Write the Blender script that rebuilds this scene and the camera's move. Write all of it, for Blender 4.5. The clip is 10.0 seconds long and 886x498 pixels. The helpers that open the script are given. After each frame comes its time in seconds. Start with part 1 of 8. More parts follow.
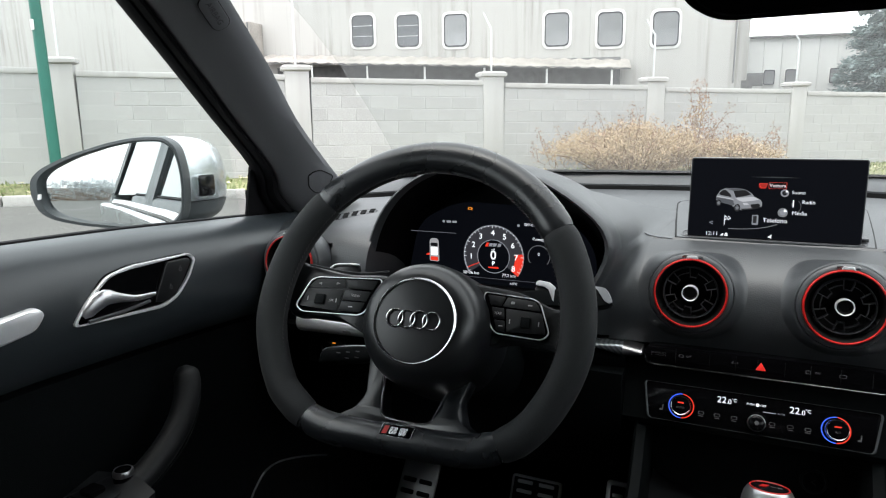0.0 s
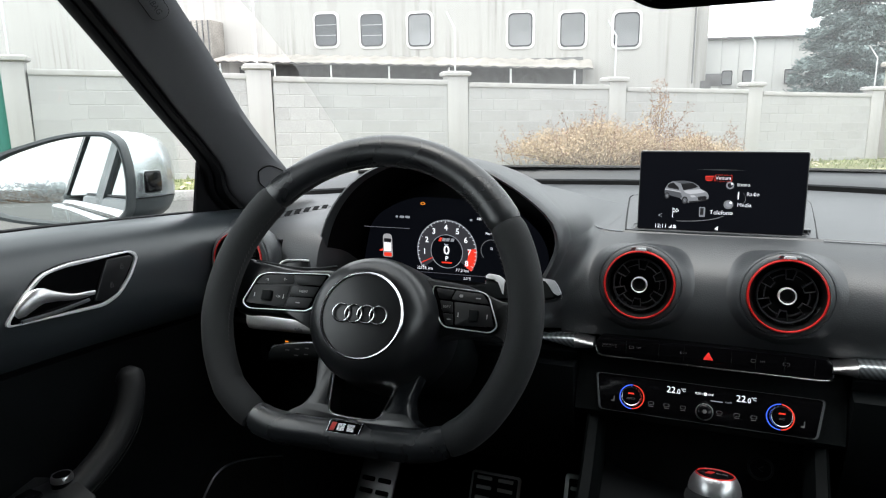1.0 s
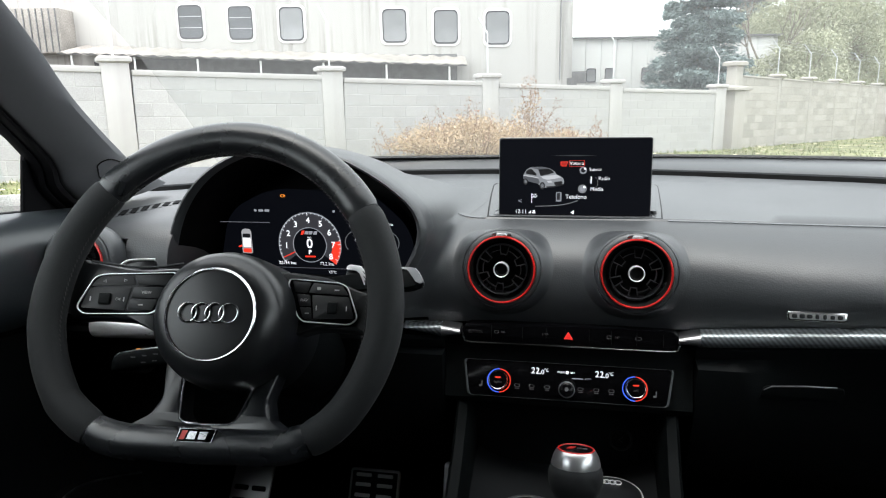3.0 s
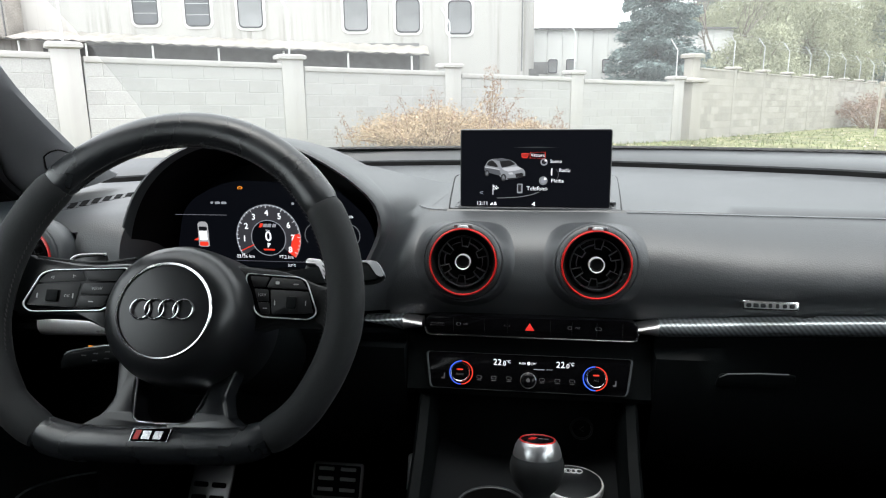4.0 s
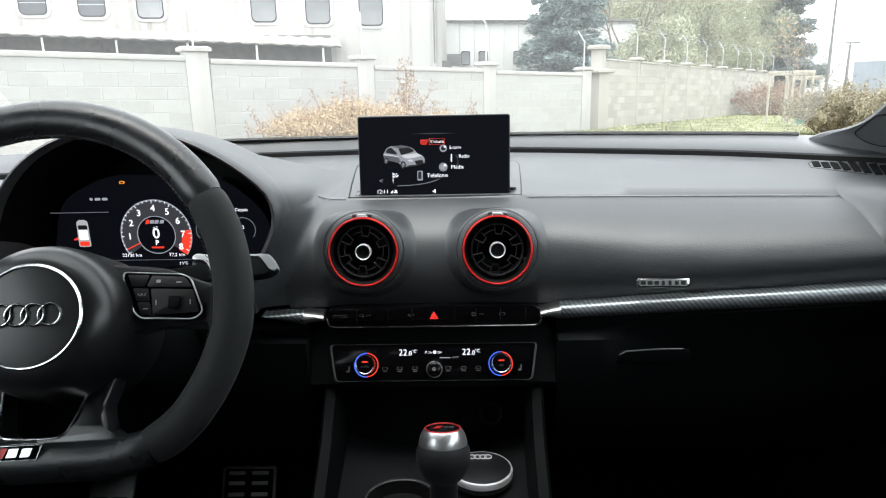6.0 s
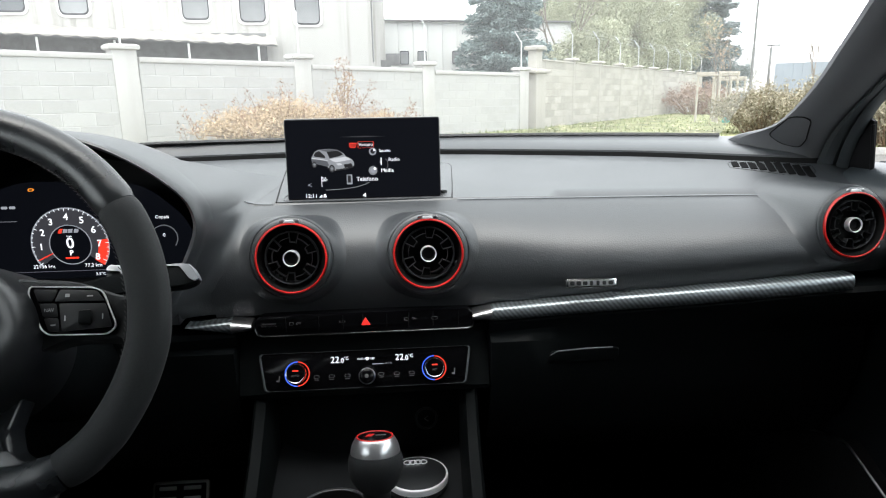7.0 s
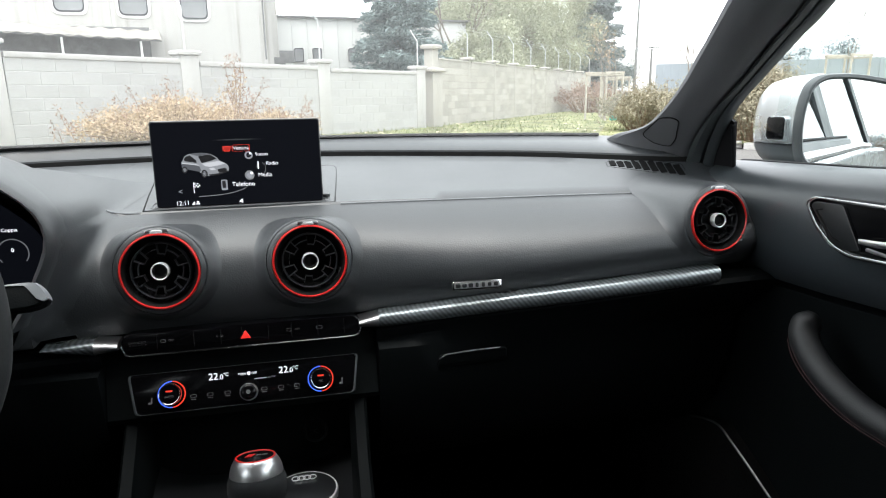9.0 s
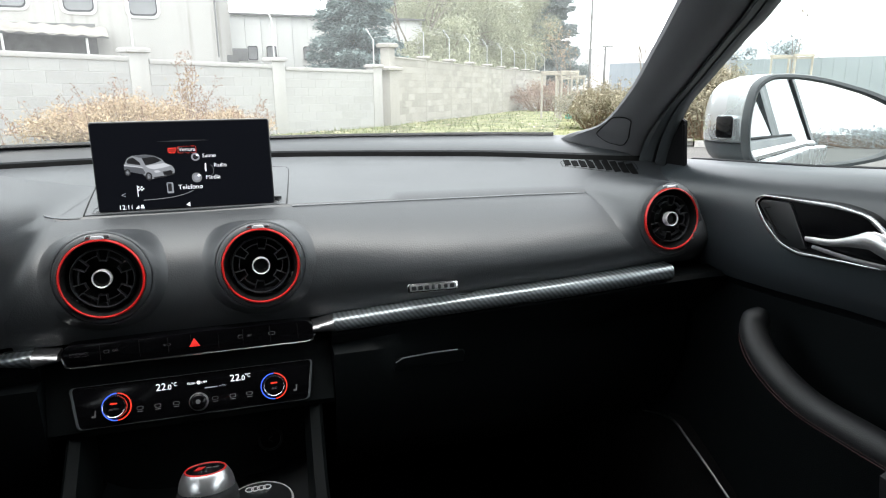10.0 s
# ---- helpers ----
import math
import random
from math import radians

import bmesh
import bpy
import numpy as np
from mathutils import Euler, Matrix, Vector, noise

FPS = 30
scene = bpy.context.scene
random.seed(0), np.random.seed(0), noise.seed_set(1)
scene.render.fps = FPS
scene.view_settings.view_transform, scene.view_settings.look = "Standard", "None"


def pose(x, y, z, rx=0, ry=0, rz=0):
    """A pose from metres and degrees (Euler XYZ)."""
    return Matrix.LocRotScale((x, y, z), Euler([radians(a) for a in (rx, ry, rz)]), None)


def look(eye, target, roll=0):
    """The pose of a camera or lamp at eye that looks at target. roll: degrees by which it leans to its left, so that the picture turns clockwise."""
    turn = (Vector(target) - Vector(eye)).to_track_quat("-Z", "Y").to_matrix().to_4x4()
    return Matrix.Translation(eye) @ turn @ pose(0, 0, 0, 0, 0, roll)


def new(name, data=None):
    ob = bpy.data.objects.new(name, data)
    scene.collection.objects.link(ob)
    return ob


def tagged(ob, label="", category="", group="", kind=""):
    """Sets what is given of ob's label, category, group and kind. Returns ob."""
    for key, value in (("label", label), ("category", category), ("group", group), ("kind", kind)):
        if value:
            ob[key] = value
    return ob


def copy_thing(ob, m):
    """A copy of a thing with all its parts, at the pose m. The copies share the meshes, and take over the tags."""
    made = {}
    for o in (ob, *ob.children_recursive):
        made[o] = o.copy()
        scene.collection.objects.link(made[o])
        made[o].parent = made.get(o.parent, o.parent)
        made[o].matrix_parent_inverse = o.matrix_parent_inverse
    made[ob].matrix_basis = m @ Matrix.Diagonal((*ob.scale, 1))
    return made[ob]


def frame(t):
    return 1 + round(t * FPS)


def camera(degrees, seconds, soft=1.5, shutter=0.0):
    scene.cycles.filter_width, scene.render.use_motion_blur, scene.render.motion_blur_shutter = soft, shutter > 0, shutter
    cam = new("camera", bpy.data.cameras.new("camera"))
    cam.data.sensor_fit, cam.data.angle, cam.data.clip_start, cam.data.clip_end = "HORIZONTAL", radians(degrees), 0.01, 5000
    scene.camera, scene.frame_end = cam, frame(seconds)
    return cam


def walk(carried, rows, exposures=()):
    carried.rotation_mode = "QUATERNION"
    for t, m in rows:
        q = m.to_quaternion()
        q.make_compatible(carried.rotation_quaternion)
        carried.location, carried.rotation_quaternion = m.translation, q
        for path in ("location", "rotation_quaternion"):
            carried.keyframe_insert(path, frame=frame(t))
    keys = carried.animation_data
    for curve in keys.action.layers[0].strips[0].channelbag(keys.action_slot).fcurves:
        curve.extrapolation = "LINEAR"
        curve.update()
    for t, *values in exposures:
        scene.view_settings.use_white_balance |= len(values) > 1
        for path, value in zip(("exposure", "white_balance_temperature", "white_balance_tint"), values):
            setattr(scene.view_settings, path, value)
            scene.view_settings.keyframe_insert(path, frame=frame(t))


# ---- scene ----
cam = camera(67.9, 10.0, soft=1.15)
PATH = [
    (0, (-0.035, -0.012, 1.162), (-0.851, 1.768, 0.756), -0.9),
    (0.5, (-0.021, -0.005, 1.158), (-0.812, 1.786, 0.751), -0.9),
    (1, (-0.017, 0.001, 1.153), (-0.741, 1.821, 0.745), -0.9),
    (1.5, (-0.01, 0.012, 1.148), (-0.65, 1.862, 0.739), -0.9),
    (2, (-0.002, 0.018, 1.146), (-0.552, 1.896, 0.734), -1.0),
    (2.5, (0.003, 0.022, 1.14), (-0.458, 1.924, 0.726), -1.1),
    (4, (0.007, 0.03, 1.142), (-0.268, 1.958, 0.688), -0.6),
    (4.5, (0.01, 0.037, 1.138), (-0.224, 1.967, 0.669), -0.7),
    (5, (0.016, 0.039, 1.134), (-0.168, 1.973, 0.658), -0.8),
    (5.5, (0.024, 0.043, 1.131), (-0.093, 1.981, 0.654), -1.0),
    (7, (0.049, 0.056, 1.136), (0.186, 1.992, 0.653), -1.0),
    (7.5, (0.056, 0.059, 1.136), (0.271, 1.988, 0.651), -0.8),
    (8, (0.064, 0.061, 1.137), (0.35, 1.979, 0.649), -0.7),
    (8.5, (0.07, 0.066, 1.138), (0.427, 1.972, 0.649), -0.7),
    (9, (0.076, 0.072, 1.139), (0.503, 1.963, 0.647), -0.7),
    (9.5, (0.081, 0.082, 1.14), (0.575, 1.955, 0.642), -0.6),
    (10, (0.084, 0.082, 1.14), (0.63, 1.941, 0.643), -0.6),
]
walk(cam, [(t, look(eye, target, roll)) for t, eye, target, roll in PATH], ((0.0, 0.16, 6450, 10), (1.0, 0.26, 6450, 10), (2.0, 0.36, 6450, 10), (2.5, 0.34, 6450, 10), (4.5, 0.40, 6450, 10), (5.5, 0.52, 6450, 10), (7.5, 0.48, 6450, 10), (10.0, 0.46, 6450, 10)))

# ---- light ----
world = bpy.data.worlds.new("overcast_sky")
scene.world = world
world.use_nodes = True
wn, wl = world.node_tree.nodes, world.node_tree.links
for n in list(wn):
    wn.remove(n)
sky = wn.new("ShaderNodeTexSky")
sky.sky_type, sky.sun_disc = "NISHITA", False
sky.sun_elevation, sky.sun_rotation = radians(70), radians(200)
sky.dust_density, sky.air_density = 4.0, 1.0
clear = wn.new("ShaderNodeBackground")
clear.inputs["Strength"].default_value = 0.05
cloud = wn.new("ShaderNodeBackground")
cloud.inputs["Color"].default_value = (0.95, 0.98, 1.0, 1)
cloud.inputs["Strength"].default_value = 2.9
both, wout = wn.new("ShaderNodeAddShader"), wn.new("ShaderNodeOutputWorld")
wl.new(sky.outputs["Color"], clear.inputs["Color"])
wl.new(clear.outputs[0], both.inputs[0])
wl.new(cloud.outputs[0], both.inputs[1])
wl.new(both.outputs[0], wout.inputs["Surface"])
sun = new("sun", bpy.data.lights.new("sun", "SUN"))
sun.data.energy, sun.data.angle, sun.data.color = 2.2, radians(40), (1.0, 0.97, 0.93)
sun.matrix_world = look((0, 0, 0), (0.10, 0.30, -0.95))


# ---- mesh helpers ----
def part(name, bm, material, parent=None, label="", m=None, sharp=38):
    me = bpy.data.meshes.new(name)
    bmesh.ops.recalc_face_normals(bm, faces=bm.faces[:])
    bm.to_mesh(me)
    bm.free()
    me.polygons.foreach_set("use_smooth", [True] * len(me.polygons))
    me.set_sharp_from_angle(angle=radians(sharp))
    me.materials.append(material)
    ob = new(name, me)
    if parent is not None:
        ob.parent = parent
    if m is not None:
        ob.matrix_basis = m
    if label:
        ob["label"] = label
    return ob


def thing(name, label, category, group="", kind="", m=None):
    ob = new(name)
    ob.empty_display_size = 0.05
    if m is not None:
        ob.matrix_basis = m
    return tagged(ob, label, category, group, kind)


def face_frame(x, y, z, rake=0.0, turn=0.0):
    """A frame whose z points towards the seats, y up and x to the car's right; rake: its top leans forward."""
    return pose(x, y, z, 90 - rake, 0, turn)


def frame_from(o, x_axis, z_axis):
    x = Vector(x_axis).normalized()
    z = (Vector(z_axis) - x * Vector(z_axis).dot(x)).normalized()
    y = z.cross(x)
    m = Matrix((x, y, z)).transposed().to_4x4()
    m.translation = o
    return m


def spline(pts, n):
    """n points on a Catmull-Rom curve through pts."""
    p = [np.array(q, float) for q in pts]
    p = [2 * p[0] - p[1]] + p + [2 * p[-1] - p[-2]]
    out = []
    for s in np.linspace(0, len(pts) - 1, n):
        i = min(int(s), len(pts) - 2)
        f = s - i
        a, b, c, d = p[i:i + 4]
        out.append(0.5 * (2 * b + (c - a) * f + (2 * a - 5 * b + 4 * c - d) * f * f + (3 * b - a - 3 * c + d) * f ** 3))
    return out


def curve_at(table, x):
    """Smooth values of a table of rows (x, a, b, ...) at x."""
    xs = [r[0] for r in table]
    return [float(np.interp(x, xs, [r[k] for r in table])) for k in range(1, len(table[0]))]


def add_box(bm, c, s, m=None, bevel=0.0, seg=2):
    mat = Matrix.Translation(c) @ Matrix.Diagonal((*s, 1))
    if m is not None:
        mat = m @ mat
    vs = bmesh.ops.create_cube(bm, size=1.0, matrix=mat)["verts"]
    if bevel:
        es = list({e for v in vs for e in v.link_edges})
        bmesh.ops.bevel(bm, geom=es, offset=bevel, segments=seg, profile=0.5, affect="EDGES")


def box(c, s, bevel=0.0, m=None, seg=2):
    bm = bmesh.new()
    add_box(bm, c, s, m, bevel, seg)
    return bm


def add_loft(bm, loops, ring=True, caps=True, closed=False):
    """Skins loops of equally many points; ring: each loop closes on itself; closed: the last loop meets the first."""
    rows = [[bm.verts.new(p) for p in lp] for lp in loops]
    n, k = len(loops), len(loops[0])
    for i in range(n if closed else n - 1):
        a, b = rows[i], rows[(i + 1) % n]
        for j in range(k if ring else k - 1):
            q = [a[j], a[(j + 1) % k], b[(j + 1) % k], b[j]]
            bm.faces.new(q)
    if caps and ring and not closed:
        bm.faces.new(rows[0][::-1])
        bm.faces.new(rows[-1])


def loft(loops, ring=True, caps=True, closed=False):
    bm = bmesh.new()
    add_loft(bm, loops, ring, caps, closed)
    return bm


def add_lathe(bm, prof, m=None, seg=40, caps=False):
    """Turns a profile of (radius, height) round the z axis."""
    m = m or Matrix()
    loops = [[m @ Vector((r * math.cos(a), r * math.sin(a), h)) for a in (2 * math.pi * i / seg for i in range(seg))] for r, h in prof]
    add_loft(bm, loops, True, caps)


def lathe(prof, m=None, seg=40, caps=False):
    bm = bmesh.new()
    add_lathe(bm, prof, m, seg, caps)
    return bm


def add_tube(bm, pts, r, seg=10, closed=False, squash=1.0, caps=True):
    pts = [Vector(p) for p in pts]
    n = len(pts)
    loops, side = [], None
    for i, p in enumerate(pts):
        a = pts[(i - 1) % n] if closed or i else p
        b = pts[(i + 1) % n] if closed or i < n - 1 else p
        d = (b - a).normalized()
        if side is None:
            side = d.cross(Vector((0, 0, 1)))
            side = side.normalized() if side.length > 0.1 else Vector((1, 0, 0))
        side = (side - d * side.dot(d)).normalized()
        up = d.cross(side)
        rr = r[i] if isinstance(r, (list, tuple)) else r
        loops.append([p + side * rr * math.cos(t) + up * rr * squash * math.sin(t) for t in (2 * math.pi * j / seg for j in range(seg))])
    add_loft(bm, loops, True, caps and not closed, closed)


def tube(pts, r, seg=10, closed=False, squash=1.0):
    bm = bmesh.new()
    add_tube(bm, pts, r, seg, closed, squash)
    return bm


def rrect(w, h, r, n=5, cx=0.0, cy=0.0):
    out = []
    for sx, sy, a0 in ((1, 1, 0), (-1, 1, 90), (-1, -1, 180), (1, -1, 270)):
        for i in range(n + 1):
            a = radians(a0 + 90 * i / n)
            out.append((cx + sx * (w / 2 - r) + r * math.cos(a), cy + sy * (h / 2 - r) + r * math.sin(a)))
    return out


def smooth_poly(pts, r, n=4):
    """Rounds the corners of a polygon."""
    out = []
    k = len(pts)
    for i in range(k):
        p, a, b = (Vector(pts[j % k]) for j in (i, i - 1, i + 1))
        ra = min(r, (a - p).length * 0.45, (b - p).length * 0.45)
        s, e = p + (a - p).normalized() * ra, p + (b - p).normalized() * ra
        for j in range(n + 1):
            t = j / n
            out.append(tuple((1 - t) ** 2 * s + 2 * t * (1 - t) * p + t * t * e))
    return out


def add_plate(bm, outline, z0, z1, bevel=0.0, m=None):
    """A plate with that outline between the heights z0 and z1, its upper edge rounded by bevel."""
    m = m or Matrix()
    c = np.mean(np.array(outline), axis=0)
    def ring(inset, z):
        out = []
        for p in outline:
            v = np.array(p) - c
            L = max(np.linalg.norm(v), 1e-6)
            q = c + v * max(0.0, 1 - inset / L)
            out.append(m @ Vector((q[0], q[1], z)))
        return out
    loops = [ring(0, z0), ring(0, z1 - bevel)]
    if bevel:
        loops += [ring(bevel * 0.3, z1 - bevel * 0.3), ring(bevel, z1)]
    add_loft(bm, loops)


def plate(outline, z0, z1, bevel=0.0, m=None):
    bm = bmesh.new()
    add_plate(bm, outline, z0, z1, bevel, m)
    return bm


def band(outline, width, z0, z1):
    """A flat frame that follows an outline, width inwards."""
    c = np.mean(np.array(outline), axis=0)
    def ring(inset, z):
        out = []
        for p in outline:
            v = np.array(p) - c
            q = c + v * (1 - inset / max(np.linalg.norm(v), 1e-6))
            out.append((q[0], q[1], z))
        return out
    return loft([ring(0, z0), ring(0, z1 - 0.0003), ring(width * 0.2, z1), ring(width * 0.8, z1), ring(width, z1 - 0.0003), ring(width, z0)], caps=False)


def disc_ring(r0, r1, a0, a1, z0, z1, seg=32):
    """A flat arc between two radii and two angles in degrees."""
    bm = bmesh.new()
    full = abs(a1 - a0) >= 359.9
    n = seg if full else seg + 1
    loops = []
    for i in range(n):
        a = radians(a0 + (a1 - a0) * i / seg)
        c, s = math.cos(a), math.sin(a)
        loops.append([(r0 * c, r0 * s, z0), (r1 * c, r1 * s, z0), (r1 * c, r1 * s, z1), (r0 * c, r0 * s, z1)])
    add_loft(bm, loops, True, not full, full)
    return bm


def lettering(name, body, size, material, parent, x, y, z=0.001, align="CENTER", label="", bold=0.0, shear=0.0, m=None):
    """A word in the built-in font, as a mesh part in the parent's own plane."""
    cu = bpy.data.curves.new(name, "FONT")
    cu.body, cu.size, cu.align_x, cu.align_y, cu.offset, cu.shear = body, size, align, "CENTER", bold, shear
    cu.resolution_u = 3
    tmp = bpy.data.objects.new(name, cu)
    me = bpy.data.meshes.new_from_object(tmp)
    bpy.data.objects.remove(tmp)
    me.name = name
    me.materials.clear()
    me.materials.append(material)
    ob = new(name, me)
    ob.parent = parent
    ob.matrix_basis = (m or Matrix()) @ pose(x, y, z)
    if label:
        ob["label"] = label
    return ob


# ---- materials ----
def material(name, color, rough=0.5, metal=0.0, spec=0.5, grain=0.0, grain_scale=400.0, vary=0.15, vary_scale=6.0, bump=0.0, bump_scale=300.0,
             bump_kind="NOISE", coat=0.0, sheen=0.0, rough_vary=0.1, emit=None, emit_strength=1.0, rand=0.0):
    """A surface with colour variation at two scales, worn gloss and a fine relief, all in real metres."""
    mt = bpy.data.materials.new(name)
    mt.use_nodes = True
    nt = mt.node_tree
    b = nt.nodes["Principled BSDF"]
    b.inputs["Roughness"].default_value, b.inputs["Metallic"].default_value = rough, metal
    b.inputs["Specular IOR Level"].default_value = spec
    b.inputs["Coat Weight"].default_value, b.inputs["Sheen Weight"].default_value = coat, sheen
    b.inputs["Base Color"].default_value = (*color, 1)
    if emit:
        b.inputs["Emission Color"].default_value, b.inputs["Emission Strength"].default_value = (*emit, 1), emit_strength
        return mt
    tc = nt.nodes.new("ShaderNodeTexCoord")
    last = None
    if vary or grain or rand:
        big, fine = nt.nodes.new("ShaderNodeTexNoise"), nt.nodes.new("ShaderNodeTexNoise")
        big.inputs["Scale"].default_value, big.inputs["Detail"].default_value = vary_scale, 6
        fine.inputs["Scale"].default_value, fine.inputs["Detail"].default_value = grain_scale, 3
        for t in (big, fine):
            nt.links.new(tc.outputs["Object"], t.inputs["Vector"])
        def scaled(sock, amount):
            r = nt.nodes.new("ShaderNodeMapRange")
            r.inputs["From Min"].default_value, r.inputs["From Max"].default_value = 0.3, 0.7
            r.inputs["To Min"].default_value, r.inputs["To Max"].default_value = 1 - amount, 1 + amount
            nt.links.new(sock, r.inputs["Value"])
            return r.outputs["Result"]
        def times(a, c):
            k = nt.nodes.new("ShaderNodeMath")
            k.operation = "MULTIPLY"
            nt.links.new(a, k.inputs[0])
            nt.links.new(c, k.inputs[1])
            return k.outputs[0]
        f = times(scaled(big.outputs["Fac"], vary), scaled(fine.outputs["Fac"], grain))
        if rand:
            oi = nt.nodes.new("ShaderNodeObjectInfo")
            r = nt.nodes.new("ShaderNodeMapRange")
            r.inputs["To Min"].default_value, r.inputs["To Max"].default_value = 1 - rand, 1 + rand
            nt.links.new(oi.outputs["Random"], r.inputs["Value"])
            f = times(f, r.outputs["Result"])
        mul = nt.nodes.new("ShaderNodeVectorMath")
        mul.operation = "SCALE"
        mul.inputs[0].default_value = color
        nt.links.new(f, mul.inputs["Scale"])
        nt.links.new(mul.outputs["Vector"], b.inputs["Base Color"])
        if rough_vary:
            rr = nt.nodes.new("ShaderNodeMapRange")
            rr.inputs["From Min"].default_value, rr.inputs["From Max"].default_value = 0.3, 0.7
            rr.inputs["To Min"].default_value, rr.inputs["To Max"].default_value = max(0.02, rough - rough_vary), min(1.0, rough + rough_vary)
            nt.links.new(big.outputs["Fac"], rr.inputs["Value"])
            nt.links.new(rr.outputs["Result"], b.inputs["Roughness"])
    if bump:
        if bump_kind == "VORONOI":
            t = nt.nodes.new("ShaderNodeTexVoronoi")
            t.feature = "F1"
            out = t.outputs["Distance"]
        else:
            t = nt.nodes.new("ShaderNodeTexNoise")
            t.inputs["Detail"].default_value = 4
            out = t.outputs["Fac"]
        t.inputs["Scale"].default_value = bump_scale
        nt.links.new(tc.outputs["Object"], t.inputs["Vector"])
        bp = nt.nodes.new("ShaderNodeBump")
        bp.inputs["Strength"].default_value, bp.inputs["Distance"].default_value = bump, 0.6 / bump_scale
        nt.links.new(out, bp.inputs["Height"])
        nt.links.new(bp.outputs["Normal"], b.inputs["Normal"])
    return mt


def glow(name, color, strength):
    return material(name, (0.01, 0.01, 0.01), 0.3, emit=color, emit_strength=strength)


SOFT = material("soft_dash_skin", (0.0300, 0.0332, 0.0364), 0.45, spec=0.76, vary=0.06, vary_scale=5, bump=0.15, bump_scale=520, bump_kind="VORONOI", rough_vary=0.04)
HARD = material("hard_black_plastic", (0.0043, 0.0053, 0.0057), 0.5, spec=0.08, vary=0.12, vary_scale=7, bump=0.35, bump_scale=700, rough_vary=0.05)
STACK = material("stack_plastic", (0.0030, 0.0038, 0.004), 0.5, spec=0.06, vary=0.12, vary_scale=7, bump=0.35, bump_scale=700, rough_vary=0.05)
DOORSKIN = material("door_skin", (0.0235, 0.0285, 0.0322), 0.37, spec=0.6, vary=0.08, vary_scale=5, bump=0.08, bump_scale=650, bump_kind="VORONOI", rough_vary=0.04)
SATIN = material("satin_black", (0.0092, 0.0102, 0.0111), 0.34, spec=0.5, vary=0.08, vary_scale=9, rough_vary=0.05)
PIANO = material("gloss_black", (0.0025, 0.0025, 0.003), 0.12, spec=0.14, vary=0.1, vary_scale=12, rough_vary=0.03)
FLOCK = material("hood_flock", (0.0032, 0.0033, 0.0036), 0.85, spec=0.08, vary=0.12, vary_scale=20, grain=0.2, grain_scale=900)
VOID = material("vent_black", (0.004, 0.004, 0.004), 0.6, spec=0.2, vary=0.1)
LEATHER = material("black_leather", (0.0122, 0.0137, 0.0152), 0.28, spec=0.6, vary=0.12, vary_scale=14, bump=0.16, bump_scale=900, bump_kind="VORONOI", rough_vary=0.08)
SUEDE = material("black_suede", (0.0108, 0.0120, 0.0129), 0.70, spec=0.24, vary=0.16, vary_scale=22, grain=0.2, grain_scale=900, bump=0.4, bump_scale=1300, sheen=0.04)
DLEATHER = material("matt_door_leather", (0.014, 0.0145, 0.0155), 0.52, spec=0.35, vary=0.12, vary_scale=14, bump=0.2, bump_scale=900, bump_kind="VORONOI", rough_vary=0.06)
PILLAR = material("pillar_fabric", (0.15, 0.153, 0.16), 0.75, spec=0.3, vary=0.06, vary_scale=6, grain=0.15, grain_scale=1500, bump=0.3, bump_scale=1600)
RUBBER = material("seal_rubber", (0.005, 0.005, 0.006), 0.6, spec=0.12, vary=0.1)
CARPET = material("black_carpet", (0.006, 0.006, 0.006), 0.95, spec=0.05, vary=0.3, vary_scale=18, grain=0.5, grain_scale=600, bump=0.9, bump_scale=500)
CHROME = material("satin_chrome", (0.72, 0.72, 0.73), 0.20, metal=1.0, vary=0.05, vary_scale=20, rough_vary=0.06)
ALU = material("brushed_aluminium", (0.42, 0.42, 0.43), 0.36, metal=1.0, vary=0.08, vary_scale=12, grain=0.12, grain_scale=900, rough_vary=0.06)
SATINAL = material("satin_aluminium", (0.62, 0.62, 0.63), 0.32, metal=0.92, spec=0.5, vary=0.04, vary_scale=30, rough_vary=0.04)
RED = material("red_ring", (0.46, 0.014, 0.012), 0.30, spec=0.5, vary=0.06, vary_scale=20, rough_vary=0.05)
STITCH = material("grey_stitching", (0.020, 0.019, 0.019), 0.8, vary=0.2, vary_scale=60)
RSTITCH = material("dark_red_stitching", (0.050, 0.016, 0.015), 0.8, vary=0.2, vary_scale=60)
PRINT = material("grey_print", (0.075, 0.075, 0.078), 0.6, vary=0.05)
SCREEN = material("display_glass", (0.003, 0.0032, 0.004), 0.12, spec=0.06, vary=0.0, emit=(0.0022, 0.0026, 0.004), emit_strength=1.0)
PAINT = material("silver_grey_paint", (0.50, 0.53, 0.54), 0.26, metal=0.80, vary=0.03, vary_scale=4, coat=0.6, rough_vary=0.03)
# Pale grey of the stalk cap, and of light painted on fold edges.
SEAM = material("pale_grey_and_lit_edge", (0.17, 0.178, 0.188), 0.45, vary=0.08, vary_scale=12)
GREYP = material("grey_mirror_base", (0.034, 0.040, 0.043), 0.45, vary=0.08, vary_scale=8, bump=0.2, bump_scale=900)
SILVER = material("bright_silver", (0.80, 0.80, 0.81), 0.30, metal=0.45, spec=0.7, vary=0.04, vary_scale=20, rough_vary=0.04)
VANE = material("vane_plastic", (0.016, 0.017, 0.019), 0.42, spec=0.35, vary=0.08, vary_scale=20)
MIRROR = material("mirror_glass", (0.60, 0.63, 0.63), 0.012, metal=1.0, vary=0.0)
W_GLOW = glow("white_light", (0.92, 0.95, 1.0), 1.1)
